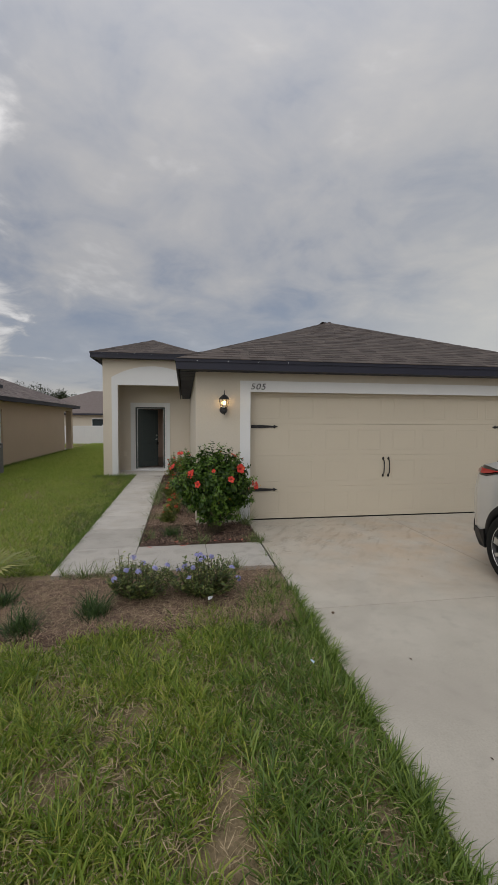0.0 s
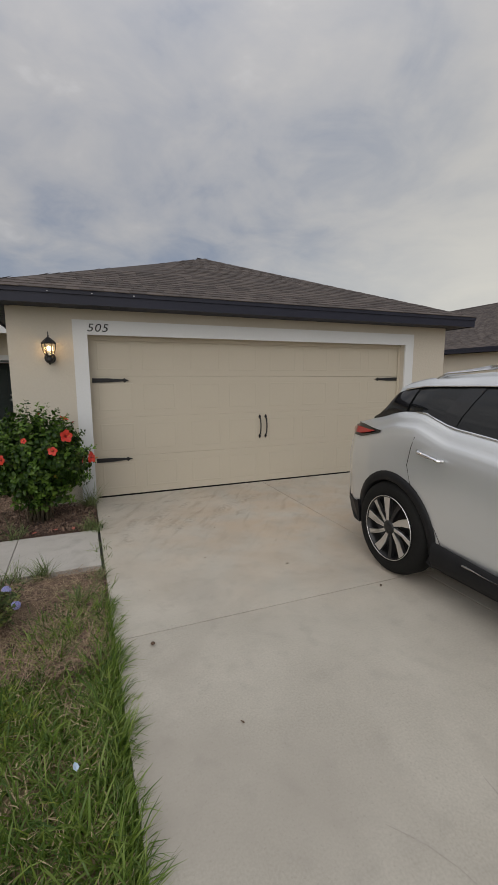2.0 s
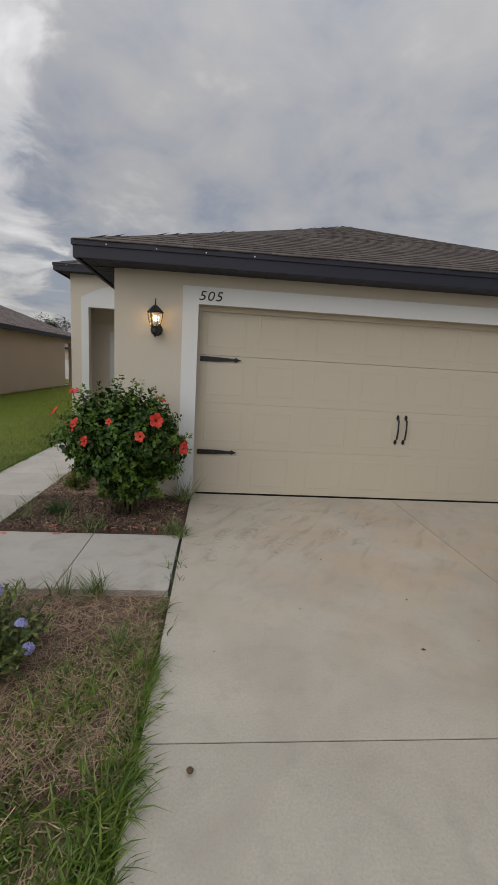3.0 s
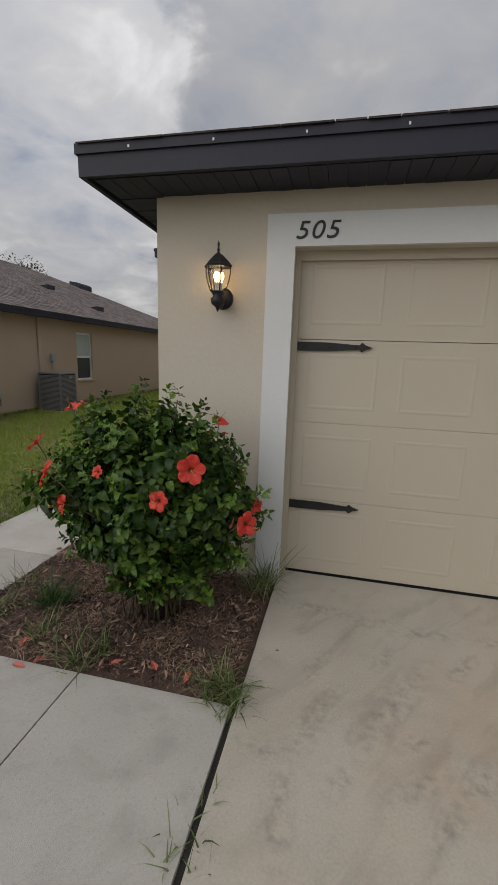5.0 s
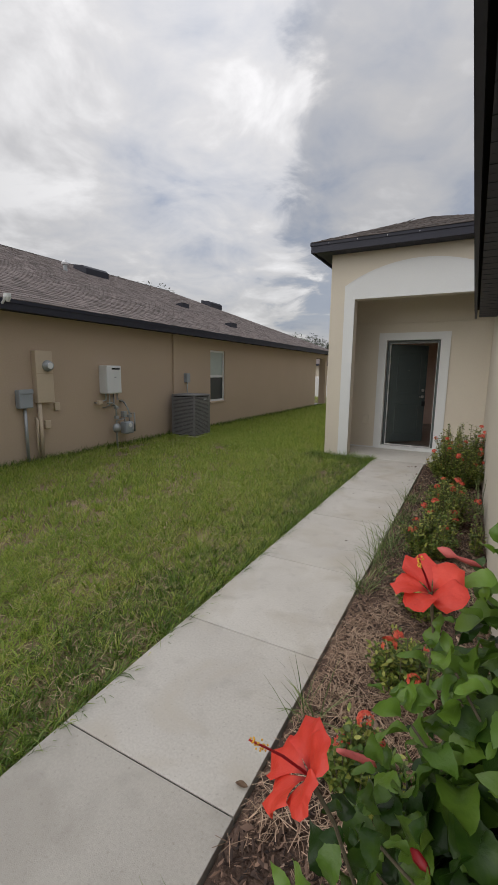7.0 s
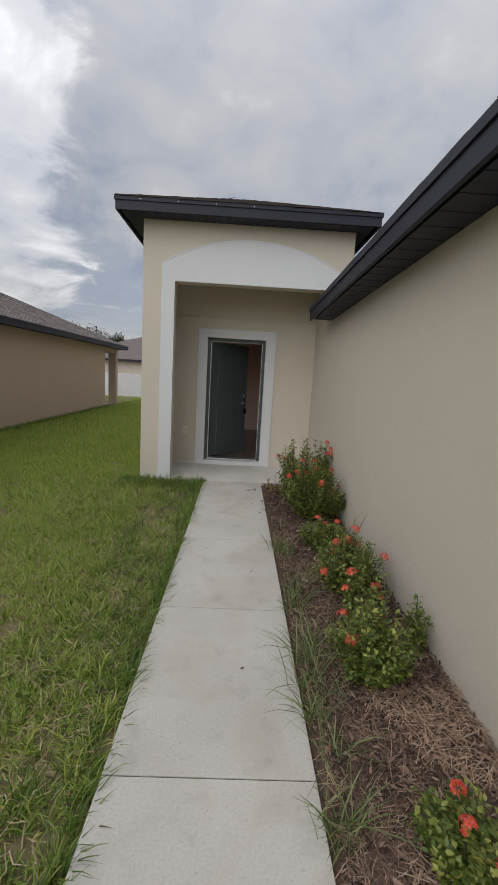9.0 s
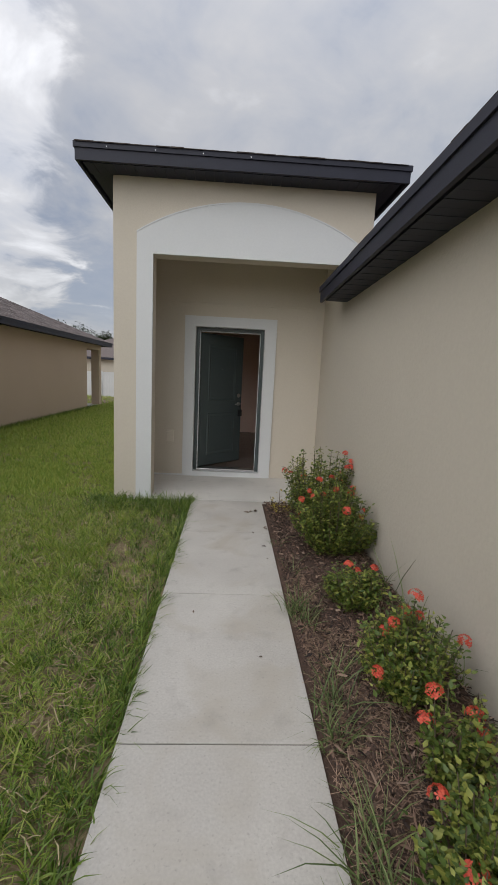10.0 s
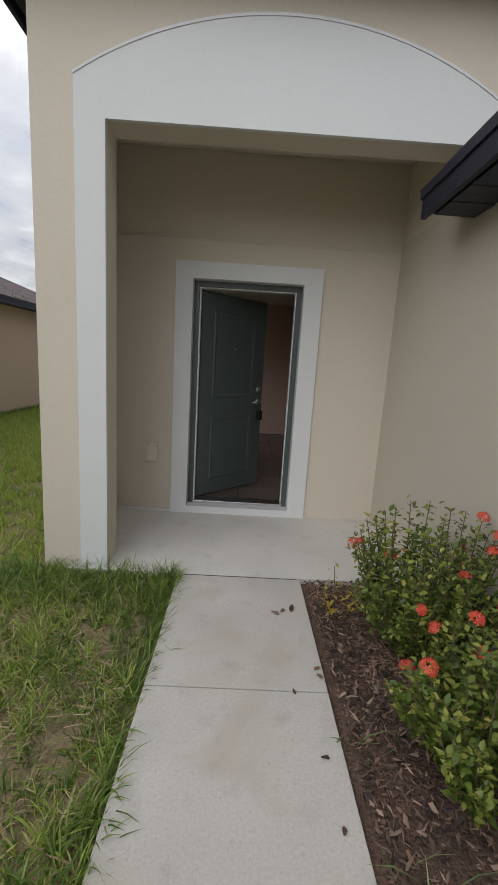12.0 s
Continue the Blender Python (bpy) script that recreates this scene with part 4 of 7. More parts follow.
def lerp(table, v):
    for (a, p), (b, q) in zip(table, table[1:]):
        if v <= b:
            f = max(0.0, (v - a) / (b - a))
            f = f * f * (3 - 2 * f) * 0.35 + f * 0.65
            return p + (q - p) * f
    return table[-1][1]


WIDTH = [(-2.44, 0.62), (-2.3, 0.80), (-2.0, 0.90), (-1.4, 0.945), (0, 0.955), (1.3, 0.955), (1.75, 0.935), (2.05, 0.88), (2.25, 0.78), (2.33, 0.66)]
BELT = [(-2.44, 0.72), (-2.3, 0.86), (-1.9, 0.98), (-1.2, 1.08), (-0.4, 1.13), (0.4, 1.18), (0.95, 1.24), (1.25, 1.335), (1.45, 1.33), (1.8, 1.25), (2.1, 1.19), (2.33, 1.12)]
ROOFZ = [(-1.35, 1.06), (-1.0, 1.28), (-0.6, 1.49), (-0.2, 1.59), (0.3, 1.625), (0.9, 1.615), (1.35, 1.575), (1.58, 1.535), (1.66, 1.46), (1.76, 1.31), (1.86, 1.235)]


def body_ring(y):
    w, zb = lerp(WIDTH, y), lerp(BELT, y)
    f = lerp([(-2.44, 0.25), (-2.2, 0.06), (-1.6, 0), (1.7, 0), (2.15, 0.08), (2.33, 0.22)], y)
    low = 0.24 + f
    return [(w * 0.80, low), (w * 0.93, low + 0.05), (w * 0.965, 0.42), (w * 0.985, 0.56), (w * 0.997, 0.72), (w, 0.86 + 0.02), (w * 0.985, zb - 0.2 if zb > 1.1 else 0.9), (w * 0.965, zb - 0.115), (w * 0.945, zb - 0.09), (w * 0.92, zb - 0.03), (w * 0.895, zb), (w * 0.7, zb + 0.02), (0, zb + 0.04)]


def skin(name, ring, y0, y1, n, material, keep=None, mirror=True, parent=None, label=""):
    verts, faces = [], []
    for i in range(n + 1):
        y = y0 + (y1 - y0) * i / n
        half = [(-x, y, z) for x, z in ring(y)]
        pts = half + [(-x, yy, z) for x, yy, z in half[::-1][1:]] if mirror else half
        verts += pts
    m = len(pts)
    for i in range(n):
        for j in range(m - 1):
            f = (i * m + j, i * m + j + 1, (i + 1) * m + j + 1, (i + 1) * m + j)
            c = sum((Vector(verts[k]) for k in f), Vector()) / 4
            if keep is None or keep(c):
                faces.append(f)
    if name == "body":
        faces.append(tuple(range(m)))
        faces.append(tuple(n * m + j for j in range(m))[::-1])
    return raw(name, verts, faces, material, parent or car, label, smooth=True)


def densify(ring, k=3):
    def finer(y):
        r = ring(y)
        out = []
        for (a, b), (c, d) in zip(r, r[1:]):
            out += [(a + (c - a) * i / k, b + (d - b) * i / k) for i in range(k)]
        return out + [r[-1]]
    return finer


def off_arch(c):
    return abs(c.x) < 0.55 or min(math.hypot(c.y - a, c.z - 0.385) for a in (-AXLE, AXLE)) > 0.425


skin("body", densify(body_ring), NOSE, REAR, 150, silver, off_arch)


def glass_ring(y):
    zr, zb = lerp(ROOFZ, y), lerp(BELT, y)
    w = lerp(WIDTH, y) * 0.885
    h = max(zr - zb, 0.02)
    return [(w, zb - 0.01), (w - 0.06 * h, zb + 0.25 * h), (w - 0.17 * h, zb + 0.5 * h), (w - 0.32 * h, zb + 0.75 * h), (w - 0.48 * h, zb + 0.93 * h), (w - 0.66 * h, zr), (0, zr + 0.02)]


skin("greenhouse", densify(glass_ring, 2), -1.3, 1.86, 64, tint, None, True, car, "dark tinted car windows")


def roof_ring(y):
    r = glass_ring(y)
    zr, zb = lerp(ROOFZ, y), lerp(BELT, y)
    h = max(zr - zb, 0.02)
    f = 0.80
    w = lerp(WIDTH, y) * 0.885
    return [(w - 0.36 * h + 0.012, zb + f * h), (w - 0.45 * h + 0.014, zb + 0.93 * h + 0.006), (w - 0.64 * h, zr + 0.016), (0, zr + 0.036)]


skin("roof", densify(roof_ring, 2), -0.55, 1.6, 40, silver, None, True, car)
for side in (-1, 1):
    # chrome lines over and under the windows
    for ring_at, y0, y1, dz, rad in ((0, -1.0, 1.3, 0.004, 0.009), (1, -0.5, 1.52, 0.0, 0.008)):
        pts = []
        for i in range(25):
            y = y0 + (y1 - y0) * i / 24
            x, z = (glass_ring(y)[0][0] + 0.012, lerp(BELT, y) + dz) if ring_at == 0 else (roof_ring(y)[0][0] + 0.006, roof_ring(y)[0][1])
            pts.append((side * x, y, z))
        part("chrome_strip", tube(bmesh.new(), pts, rad, 6), chrome, car, "bright chrome window strip", smooth=True)
    pts = [(side * (glass_ring(y)[4][0] - 0.03), y, lerp(ROOFZ, y) + dz) for y, dz in ((-0.3, 0.0), (-0.2, 0.035), (0.3, 0.045), (0.9, 0.045), (1.2, 0.03), (1.28, 0.0))]
    part("roof_rail", tube(bmesh.new(), pts, 0.016, 8), chrome, car, "satin roof rail", smooth=True)
    # door pillar and rear quarter pillar in gloss black
    for y0, y1, lean in ((0.86, 1.0, 0.22), (-0.28, -0.16, 0.05)):
        verts, faces = [], []
        for i in range(6):
            for ya in (y0, y1):
                y = ya + lean * (0.5 - i / 5)
                rr = glass_ring(y)[min(i, 4)]
                verts.append((side * (rr[0] + 0.006), y, rr[1]))
        for i in range(4):
            faces.append((2 * i, 2 * i + 1, 2 * i + 3, 2 * i + 2))
        raw("door_pillar", verts[:10], faces, gloss_black, car)
    verts, faces = [], []
    ys = [1.36 + (1.85 - 1.36) * i / 8 for i in range(9)]
    for y in ys:
        for k in range(5):
            x, z = glass_ring(y)[k]
            verts.append((side * (x + 0.008), y + (0.16 - 0.04 * k) * max(0, 1 - (y - 1.3) / 0.4) * 0.5, z))
    for i in range(8):
        for k in range(4):
            faces.append((i * 5 + k, i * 5 + k + 1, i * 5 + k + 6, i * 5 + k + 5))
    raw("rear_pillar", verts, faces, gloss_black, car, smooth=True)
    # dark cladding: arch lips, sill
    for axle in (-AXLE, AXLE):
        verts, faces = [], []
        for i in range(31):
            a = radians(-22) + radians(224) * i / 30
            for r, out in ((0.392, -0.05), (0.392, 0.012), (0.405, 0.022), (0.455, 0.020), (0.468, 0.0)):
                y, z = axle + r * math.cos(a), 0.385 + r * math.sin(a)
                rr = body_ring(y)
                w = 0
                for (xa, za), (xb, zb) in zip(rr, rr[1:]):
                    if za <= z <= zb:
                        w = xa + (xb - xa) * (z - za) / max(1e-6, zb - za)
                w = w or rr[1][0]
                verts.append((side * (w + out), y, z))
        for i in range(30):
            for k in range(4):
                faces.append((i * 5 + k, i * 5 + k + 1, i * 5 + k + 6, i * 5 + k + 5))
        raw("arch_lip", verts, faces, car_black, car, "black plastic wheel arch lip", smooth=True)
        verts, faces = [], []
        for i in range(25):
            a = radians(-20) + radians(220) * i / 24
            for x in (0.5, 0.90):
                verts.append((side * x, axle + 0.398 * math.cos(a), 0.385 + 0.398 * math.sin(a)))
        for i in range(24):
            faces.append((i * 2, i * 2 + 1, i * 2 + 3, i * 2 + 2))
        raw("wheel_well", verts, faces, rubber, car, smooth=True)
        part("wheel_well", boxes((min(side * 0.50, side * 0.54), max(side * 0.50, side * 0.54), axle - 0.40, axle + 0.40, 0.25, 0.76)), rubber, car)
    verts, faces = [], []
    for i in range(25):
        y = -1.0 + 2.0 * i / 24
        rise = 0.05 * math.cos(math.pi * y / 2)
        for x, z in ((0.80, 0.225), (0.935, 0.24), (0.965, 0.30), (0.962, 0.40 - rise), (0.935, 0.43 - rise)):
            verts.append((side * x, y, z))
    for i in range(24):
        for k in range(4):
            faces.append((i * 5 + k, i * 5 + k + 1, i * 5 + k + 6, i * 5 + k + 5))
    raw("sill", verts, faces, car_black, car, "black plastic sill", smooth=True)
    part("sill_strip", tube(bmesh.new(), [(side * 0.968, 0.72, 0.375), (side * 0.968, 0.2, 0.345), (side * 0.968, -0.6, 0.345)], 0.008, 6, 0.012), chrome, car, smooth=True)
    # door shut lines, handles
    for pts in ([(1.235, 1.16), (1.26, 1.08), (1.285, 0.94), (1.24, 0.80), (1.0, 0.52), (0.95, 0.42)], [(0.02, 1.13), (0.03, 0.9), (0.02, 0.42)]):
        path = []
        for y, z in pts:
            rr = body_ring(y)
            w = 0.94
            for (xa, za), (xb, zb) in zip(rr, rr[1:]):
                if za <= z <= zb:
                    w = xa + (xb - xa) * (z - za) / max(1e-6, zb - za)
            path.append((side * (w + 0.0005), y, z))
        part("door_gap", tube(bmesh.new(), path, 0.0026, 5), car_black, car)
    for y in (1.06, -0.12):
        x = 0.953
        bm = bmesh.new()
        tube(bm, [(side * x, y + 0.12, 1.065), (side * (x + 0.028), y + 0.09, 1.06), (side * (x + 0.034), y, 1.045), (side * (x + 0.028), y - 0.09, 1.03), (side * x, y - 0.12, 1.025)], 0.014, 8)
        part("door_handle", bm, chrome, car, "chrome door handle", smooth=True)
    # lights
    for name, table, material, z0, z1, out in (("tail_light_surround", (1.64, 2.22), gloss_black, 1.075, 1.185, 0.008), ("tail_light", (1.72, 2.24), red_lens, 1.1, 1.155, 0.016)):
        verts, faces = [], []
        for i in range(13):
            y = table[0] + (table[1] - table[0]) * i / 12
            grow = min(1.0, 0.15 + 1.6 * i / 12)
            zm = (z0 + z1) / 2 + 0.03 * (1 - i / 12)
            for z in (zm - (zm - z0) * grow, zm, zm + (z1 - zm) * grow):
                rr = body_ring(y)
                w = rr[7][0]
                for (xa, za), (xb, zb) in zip(rr, rr[1:]):
                    if za <= z <= zb:
                        w = xa + (xb - xa) * (z - za) / max(1e-6, zb - za)
                verts.append((side * (w + out), y, z))
        for i in range(12):
            for k in range(2):
                faces.append((i * 3 + k, i * 3 + k + 1, i * 3 + k + 4, i * 3 + k + 3))
        raw(name, verts, faces, material, car, "red tail light" if name == "tail_light" else "", smooth=True)
    part("headlight", boxes((min(side * 0.45, side * 0.78), max(side * 0.45, side * 0.78), -2.30, -2.1, 0.78, 0.88), bevel=0.02), lamp_clear, car)
    part("mirror", boxes((min(side * 0.93, side * 1.1), max(side * 0.93, side * 1.1), -0.78, -0.64, 1.1, 1.22), bevel=0.03), silver, car, smooth=True)
part("bumper_skirt", boxes((-0.70, 0.70, 2.2, 2.36, 0.34, 0.52), bevel=0.03), car_black, car, "black lower rear bumper", smooth=True)
for side in (-1, 1):
    part("bumper_corner", prism(bmesh.new(), [(side * 0.93, 1.86, 0.30), (side * 0.925, 1.9, 0.50), (side * 0.90, 2.0, 0.46), (side * 0.80, 2.2, 0.46), (side * 0.78, 2.2, 0.34), (side * 0.90, 1.98, 0.30)], (-side * 0.06, 0, 0)), car_black, car)
part("spoiler", boxes((-0.54, 0.54, 1.52, 1.72, 1.515, 1.55), bevel=0.014), silver, car, smooth=True)
part("underbody", boxes((-0.84, 0.84, -1.0, 1.0, 0.18, 0.34), (-0.6, 0.6, -2.1, -1.0, 0.18, 0.34), (-0.6, 0.6, 1.0, 2.05, 0.2, 0.34)), rubber, car)
part("licence_recess", boxes((-0.3, 0.3, 2.3, 2.345, 0.78, 0.93), bevel=0.01), car_black, car)


def wheel(at, side):
    tyre = part("wheel", lathe(bmesh.new(), [(0.262, -0.105), (0.30, -0.118), (0.345, -0.115), (0.372, -0.09), (0.385, -0.05), (0.385, 0.05), (0.372, 0.09), (0.345, 0.115), (0.30, 0.118), (0.262, 0.105)], (0, 0, 0), 48, "x", False), rubber, car, "black tyre on a two-tone alloy wheel", smooth=True)
    tyre.matrix_basis = pose(*at)
    o = side
    part("rim", lathe(bmesh.new(), [(0.268, o * 0.112), (0.262, o * 0.118), (0.252, o * 0.112), (0.245, o * 0.06), (0.24, o * -0.02), (0.0001, o * -0.03)], (0, 0, 0), 48, "x", False), alloy_dark, tyre, smooth=True)
    part("rim_lip", lathe(bmesh.new(), [(0.265, o * 0.113), (0.264, o * 0.119), (0.260, o * 0.119), (0.258, o * 0.113)], (0, 0, 0), 48, "x", False), alloy, tyre, smooth=True)
    for k in range(10):
        a = 2 * math.pi * k / 10
        wide = k % 2 == 0
        bm = bmesh.new()
        h = 0.036 if wide else 0.02
        twist = 0.2
        pts = []
        for r, half in ((0.055, 0.014), (0.15, h * 0.75), (0.252, h)):
            for s in (-1, 1):
                b = a + twist * (r - 0.055) / 0.2 + s * half / r
                pts.append((o * (0.098 if r < 0.2 else 0.108), r * math.cos(b), r * math.sin(b)))
        outline = [pts[0], pts[2], pts[4], pts[5], pts[3], pts[1]]
        prism(bm, outline, (-o * 0.03, 0, 0))
        part("spoke", bm, alloy if wide or k % 4 == 1 else alloy_dark, tyre)
    part("hub_cap", lathe(bmesh.new(), [(0.062, o * 0.07), (0.058, o * 0.1), (0.03, o * 0.108), (0.0001, o * 0.109)], (0, 0, 0), 24, "x"), alloy_dark, tyre, smooth=True)


for side in (-1, 1):
    for axle in (-AXLE, AXLE):
        wheel((side * 0.845, axle, 0.385), side)

# ---- the neighbouring house with its meters and air conditioner ----
NX, NY0, NY1 = -6.3, 3.5, 26.0
neighbour = thing("neighbour_house", (0, 0, 0), "long single-storey tan stucco house with brown shingled roof", "house", kind="structure")
W0, W1, WZ0, WZ1 = 15.62, 16.4, 0.66, 2.04
part("wall", boxes((NX - 0.2, NX, NY0, W0, -0.1, 2.34), (NX - 0.2, NX, W1, 24.3, -0.1, 2.34), (NX - 0.2, NX, W0, W1, -0.1, WZ0), (NX - 0.2, NX, W0, W1, WZ1, 2.34)), stucco_tan, neighbour)
part("wall", boxes((-17.1, NX - 0.2, NY0, NY0 + 0.2, -0.1, 2.34), (-17.1, NX - 2.2, 25.8, NY1, -0.1, 2.34), (-17.3, -17.1, NY0, NY1, -0.1, 2.34)), stucco_tan, neighbour)
part("porch_column", boxes((NX - 0.3, NX, 25.7, NY1, -0.1, 2.14)), stucco_tan, neighbour)
part("porch_beam", boxes((NX - 0.2, NX, 24.3, NY1, 2.14, 2.34), (NX - 2.2, NX - 0.2, 25.8, NY1, 2.14, 2.34)), stucco_tan, neighbour)
part("porch_wall", boxes((NX - 2.2, NX - 0.2, 24.2, 24.3, -0.1, 2.34), (NX - 2.2, NX - 2.1, 24.3, 25.8, -0.1, 2.34)), trim_white, neighbour)
part("porch_floor", boxes((NX - 2.1, NX, 24.3, NY1, -0.1, 0.0)), concrete_walk, neighbour)
hip_roof(neighbour, -17.65, NX + 0.36, NY0 - 0.35, NY1 + 0.36, 2.455, material=shingle_brown, seed=21, faces_on="r")
eave(neighbour, -17.63, NX + 0.345, NY0 - 0.335, NY1 + 0.345, 2.445, 0.36, "frb", tall=0.14)
# a second roof crossing towards the street
bm = bmesh.new()
prism(bm, [(-9.6, 4.0, 3.2), (-8.6, 4.0, 3.2), (-11.6, 4.0, 4.62), (-14.6, 4.0, 3.2)], (0, 8.3, 0))
part("cross_roof", bm, shingle_brown, neighbour)
bm = bmesh.new()
for p, q in (((-8.55, 3.26), (-11.6, 4.72)), ((-11.6, 4.72), (-14.6, 3.26))):
    prism(bm, [(p[0], 12.3, p[1]), (q[0], 12.3, q[1]), (q[0], 12.3, q[1] - 0.16), (p[0], 12.3, p[1] - 0.16)], (0, 0.04, 0))
part("gable_board", bm, fascia_dark, neighbour)
nw = part("window", boxes((NX - 0.1, NX - 0.05, W0, W0 + 0.05, WZ0, WZ1), (NX - 0.1, NX - 0.05, W1 - 0.05, W1, WZ0, WZ1), (NX - 0.1, NX - 0.05, W0 + 0.05, W1 - 0.05, WZ1 - 0.05, WZ1), (NX - 0.1, NX - 0.05, W0 + 0.05, W1 - 0.05, WZ0, WZ0 + 0.05), (NX - 0.1, NX - 0.045, W0 + 0.05, W1 - 0.05, 1.31, 1.37)), white_vinyl, neighbour, "white vinyl sash window")
blind = mat("window_blind", (0.38, 0.44, 0.42), (0.46, 0.52, 0.5), 3, 30, 0.3)
dark_pane = glass("dark_pane", (0.03, 0.04, 0.045), 0.03, 0.0)
part("pane", boxes((NX - 0.085, NX - 0.075, W0 + 0.05, W1 - 0.05, 1.37, WZ1 - 0.05)), blind, nw, "upper pane with pale blind")
part("pane", boxes((NX - 0.085, NX - 0.075, W0 + 0.05, W1 - 0.05, WZ0 + 0.05, 1.31)), dark_pane, nw, "dark lower pane")
part("window_sill", boxes((NX, NX + 0.035, W0 - 0.03, W1 + 0.03, WZ0 - 0.05, WZ0), bevel=0.008), stucco_tan, nw)
part("wall_joint_cover", boxes((NX, NX + 0.05, 13.98, 14.1, -0.05, 2.3), bevel=0.01), stucco_tan, neighbour, "tan painted downpipe")
RN = PITCH


def roof_at(x):
    return 2.455 + (NX + 0.36 - x) * RN


for x, y in ((-10.75, 15.7), (-10.55, 22.2)):
    v = thing("roof_vent", (x, y, roof_at(x)), "dark low roof vent on brown shingles", "roof vent", "roof vents")
    prism_bm = bmesh.new()
    prism(prism_bm, [(-0.25, -0.45, -0.13), (0.3, -0.45, -0.13), (0.3, -0.45, 0.06), (0.18, -0.45, 0.14), (-0.2, -0.45, 0.2)], (0, 0.9, 0))
    part("hood", prism_bm, fascia_dark, v)
for x, y in ((-8.75, 17.6), (-7.15, 18.0)):
    v = thing("roof_vent", (x, y, roof_at(x)), "small dark slant-backed roof vent", "roof vent", "roof vents")
    prism_bm = bmesh.new()
    prism(prism_bm, [(-0.2, -0.2, 0.02), (0.2, -0.2, -0.09), (0.2, -0.2, 0.07)], (0, 0.4, 0))
    part("hood", prism_bm, fascia_dark, v)
galv = mat("galvanised", (0.34, 0.36, 0.37), (0.46, 0.48, 0.5), 8, 60, 0.45, metal=0.5)
grey_box = mat("grey_enamel", (0.30, 0.33, 0.36), (0.36, 0.39, 0.42), 4, 60, 0.5)
tan_metal = mat("tan_enamel", (0.55, 0.45, 0.33), (0.61, 0.50, 0.37), 4, 60, 0.6)
white_enamel = mat("white_enamel", (0.68, 0.70, 0.70), (0.76, 0.77, 0.77), 4, 60, 0.4)
v = thing("vent_pipe", (-10.0, 14.17, roof_at(-10.0)), "short grey roof vent pipe with white cap", "vent pipe")
part("pipe", tube(bmesh.new(), [(0, 0, -0.1), (0, 0, 0.22)], 0.05, 10), galv, v)
part("cap", lathe(bmesh.new(), [(0.09, 0.16), (0.1, 0.2), (0.05, 0.27), (0.0001, 0.28)], (0, 0, 0), 10), white_vinyl, v)
v = thing("eave_light", (NX + 0.38, 9.75, 2.40), "small white twin eave floodlight", "flood light")
part("bracket", tube(bmesh.new(), [(-0.02, 0, -0.02), (0.03, 0, 0.02), (0.05, 0.0, 0.07)], 0.018, 8), white_vinyl, v)
part("lamp_head", lathe(bmesh.new(), [(0.02, -0.06), (0.05, 0.0), (0.052, 0.05), (0.0001, 0.052)], (0.05, 0.04, 0.06), 10), white_vinyl, v)

AC_SCALE = 0.80
ac = thing("air_conditioner", (-5.82, 14.05, -0.05), "grey louvred air conditioning condenser on a pad", "air conditioner")
ac_grey = mat("ac_enamel", (0.17, 0.168, 0.175), (0.22, 0.218, 0.225), 4, 60, 0.55)
part("pad", boxes((-0.46, 0.46, -0.46, 0.46, -0.06, 0.05), bevel=0.01), concrete, ac)
part("core", boxes((-0.36, 0.36, -0.36, 0.36, 0.05, 0.97)), car_black, ac)
part("top", boxes((-0.40, 0.40, -0.40, 0.40, 0.96, 1.0), bevel=0.015), ac_grey, ac)
for x, y in ((-1, -1), (-1, 1), (1, -1), (1, 1)):
    part("corner_post", boxes((x * 0.38 - 0.022, x * 0.38 + 0.022, y * 0.38 - 0.022, y * 0.38 + 0.022, 0.05, 0.96)), ac_grey, ac)
lou_x, lou_y = bpy.data.meshes.new("louvre"), bpy.data.meshes.new("louvre")
for me, rows in ((lou_x, (0.38, 0.4, -0.357, 0.357, -0.011, 0.011)), (lou_y, (-0.357, 0.357, 0.38, 0.4, -0.011, 0.011))):
    bm = boxes(rows)
    bm.to_mesh(me)
    bm.free()
for k in range(28):
    z = 0.085 + k * 0.0312
    for me, s in ((lou_x, 1), (lou_y, 1), (lou_y, -1)):
        ob = link("louvre", me, ac_grey, ac)
        ob.matrix_basis = pose(0, 0 if s == 1 else -0.78, z)
ac.scale = (AC_SCALE, AC_SCALE, 1.0)
part("badge", boxes((0.401, 0.404, 0.06, 0.2, 0.86, 0.9)), galv, ac)

disc = thing("disconnect_box", (NX, 14.5, 1.3), "small grey electrical disconnect box with conduit", "electrical box")
part("box", boxes((0, 0.09, -0.07, 0.07, -0.1, 0.12), bevel=0.006), grey_box, disc)
part("conduit", tube(bmesh.new(), [(0.05, 0, -0.1), (0.05, 0, -0.25), (0.08, -0.03, -0.4), (0.25, -0.2, -0.45)], 0.014, 8), galv, disc, smooth=True)

heater = thing("water_heater", (NX, 11.93, 1.03), "white wall-mounted tankless water heater with pipes below", "water heater")
part("case", boxes((0, 0.22, -0.185, 0.185, 0.0, 0.53), bevel=0.02), white_enamel, heater)
part("vent_slot", boxes((0.22, 0.224, -0.06, 0.14, 0.455, 0.485)), car_black, heater)
part("label_plate", boxes((0.22, 0.223, 0.0, 0.05, 0.3, 0.32)), galv, heater)
for y, low in ((-0.14, 0.12), (-0.05, 0.22), (0.06, 0.2), (0.15, 0.12)):
    part("pipe", tube(bmesh.new(), [(0.12, y, 0.0), (0.12, y, -low), (0.06, y * 2.2, -low - 0.05), (0.0, y * 2.2, -low - 0.05)], 0.014, 8), galv, heater, smooth=True)
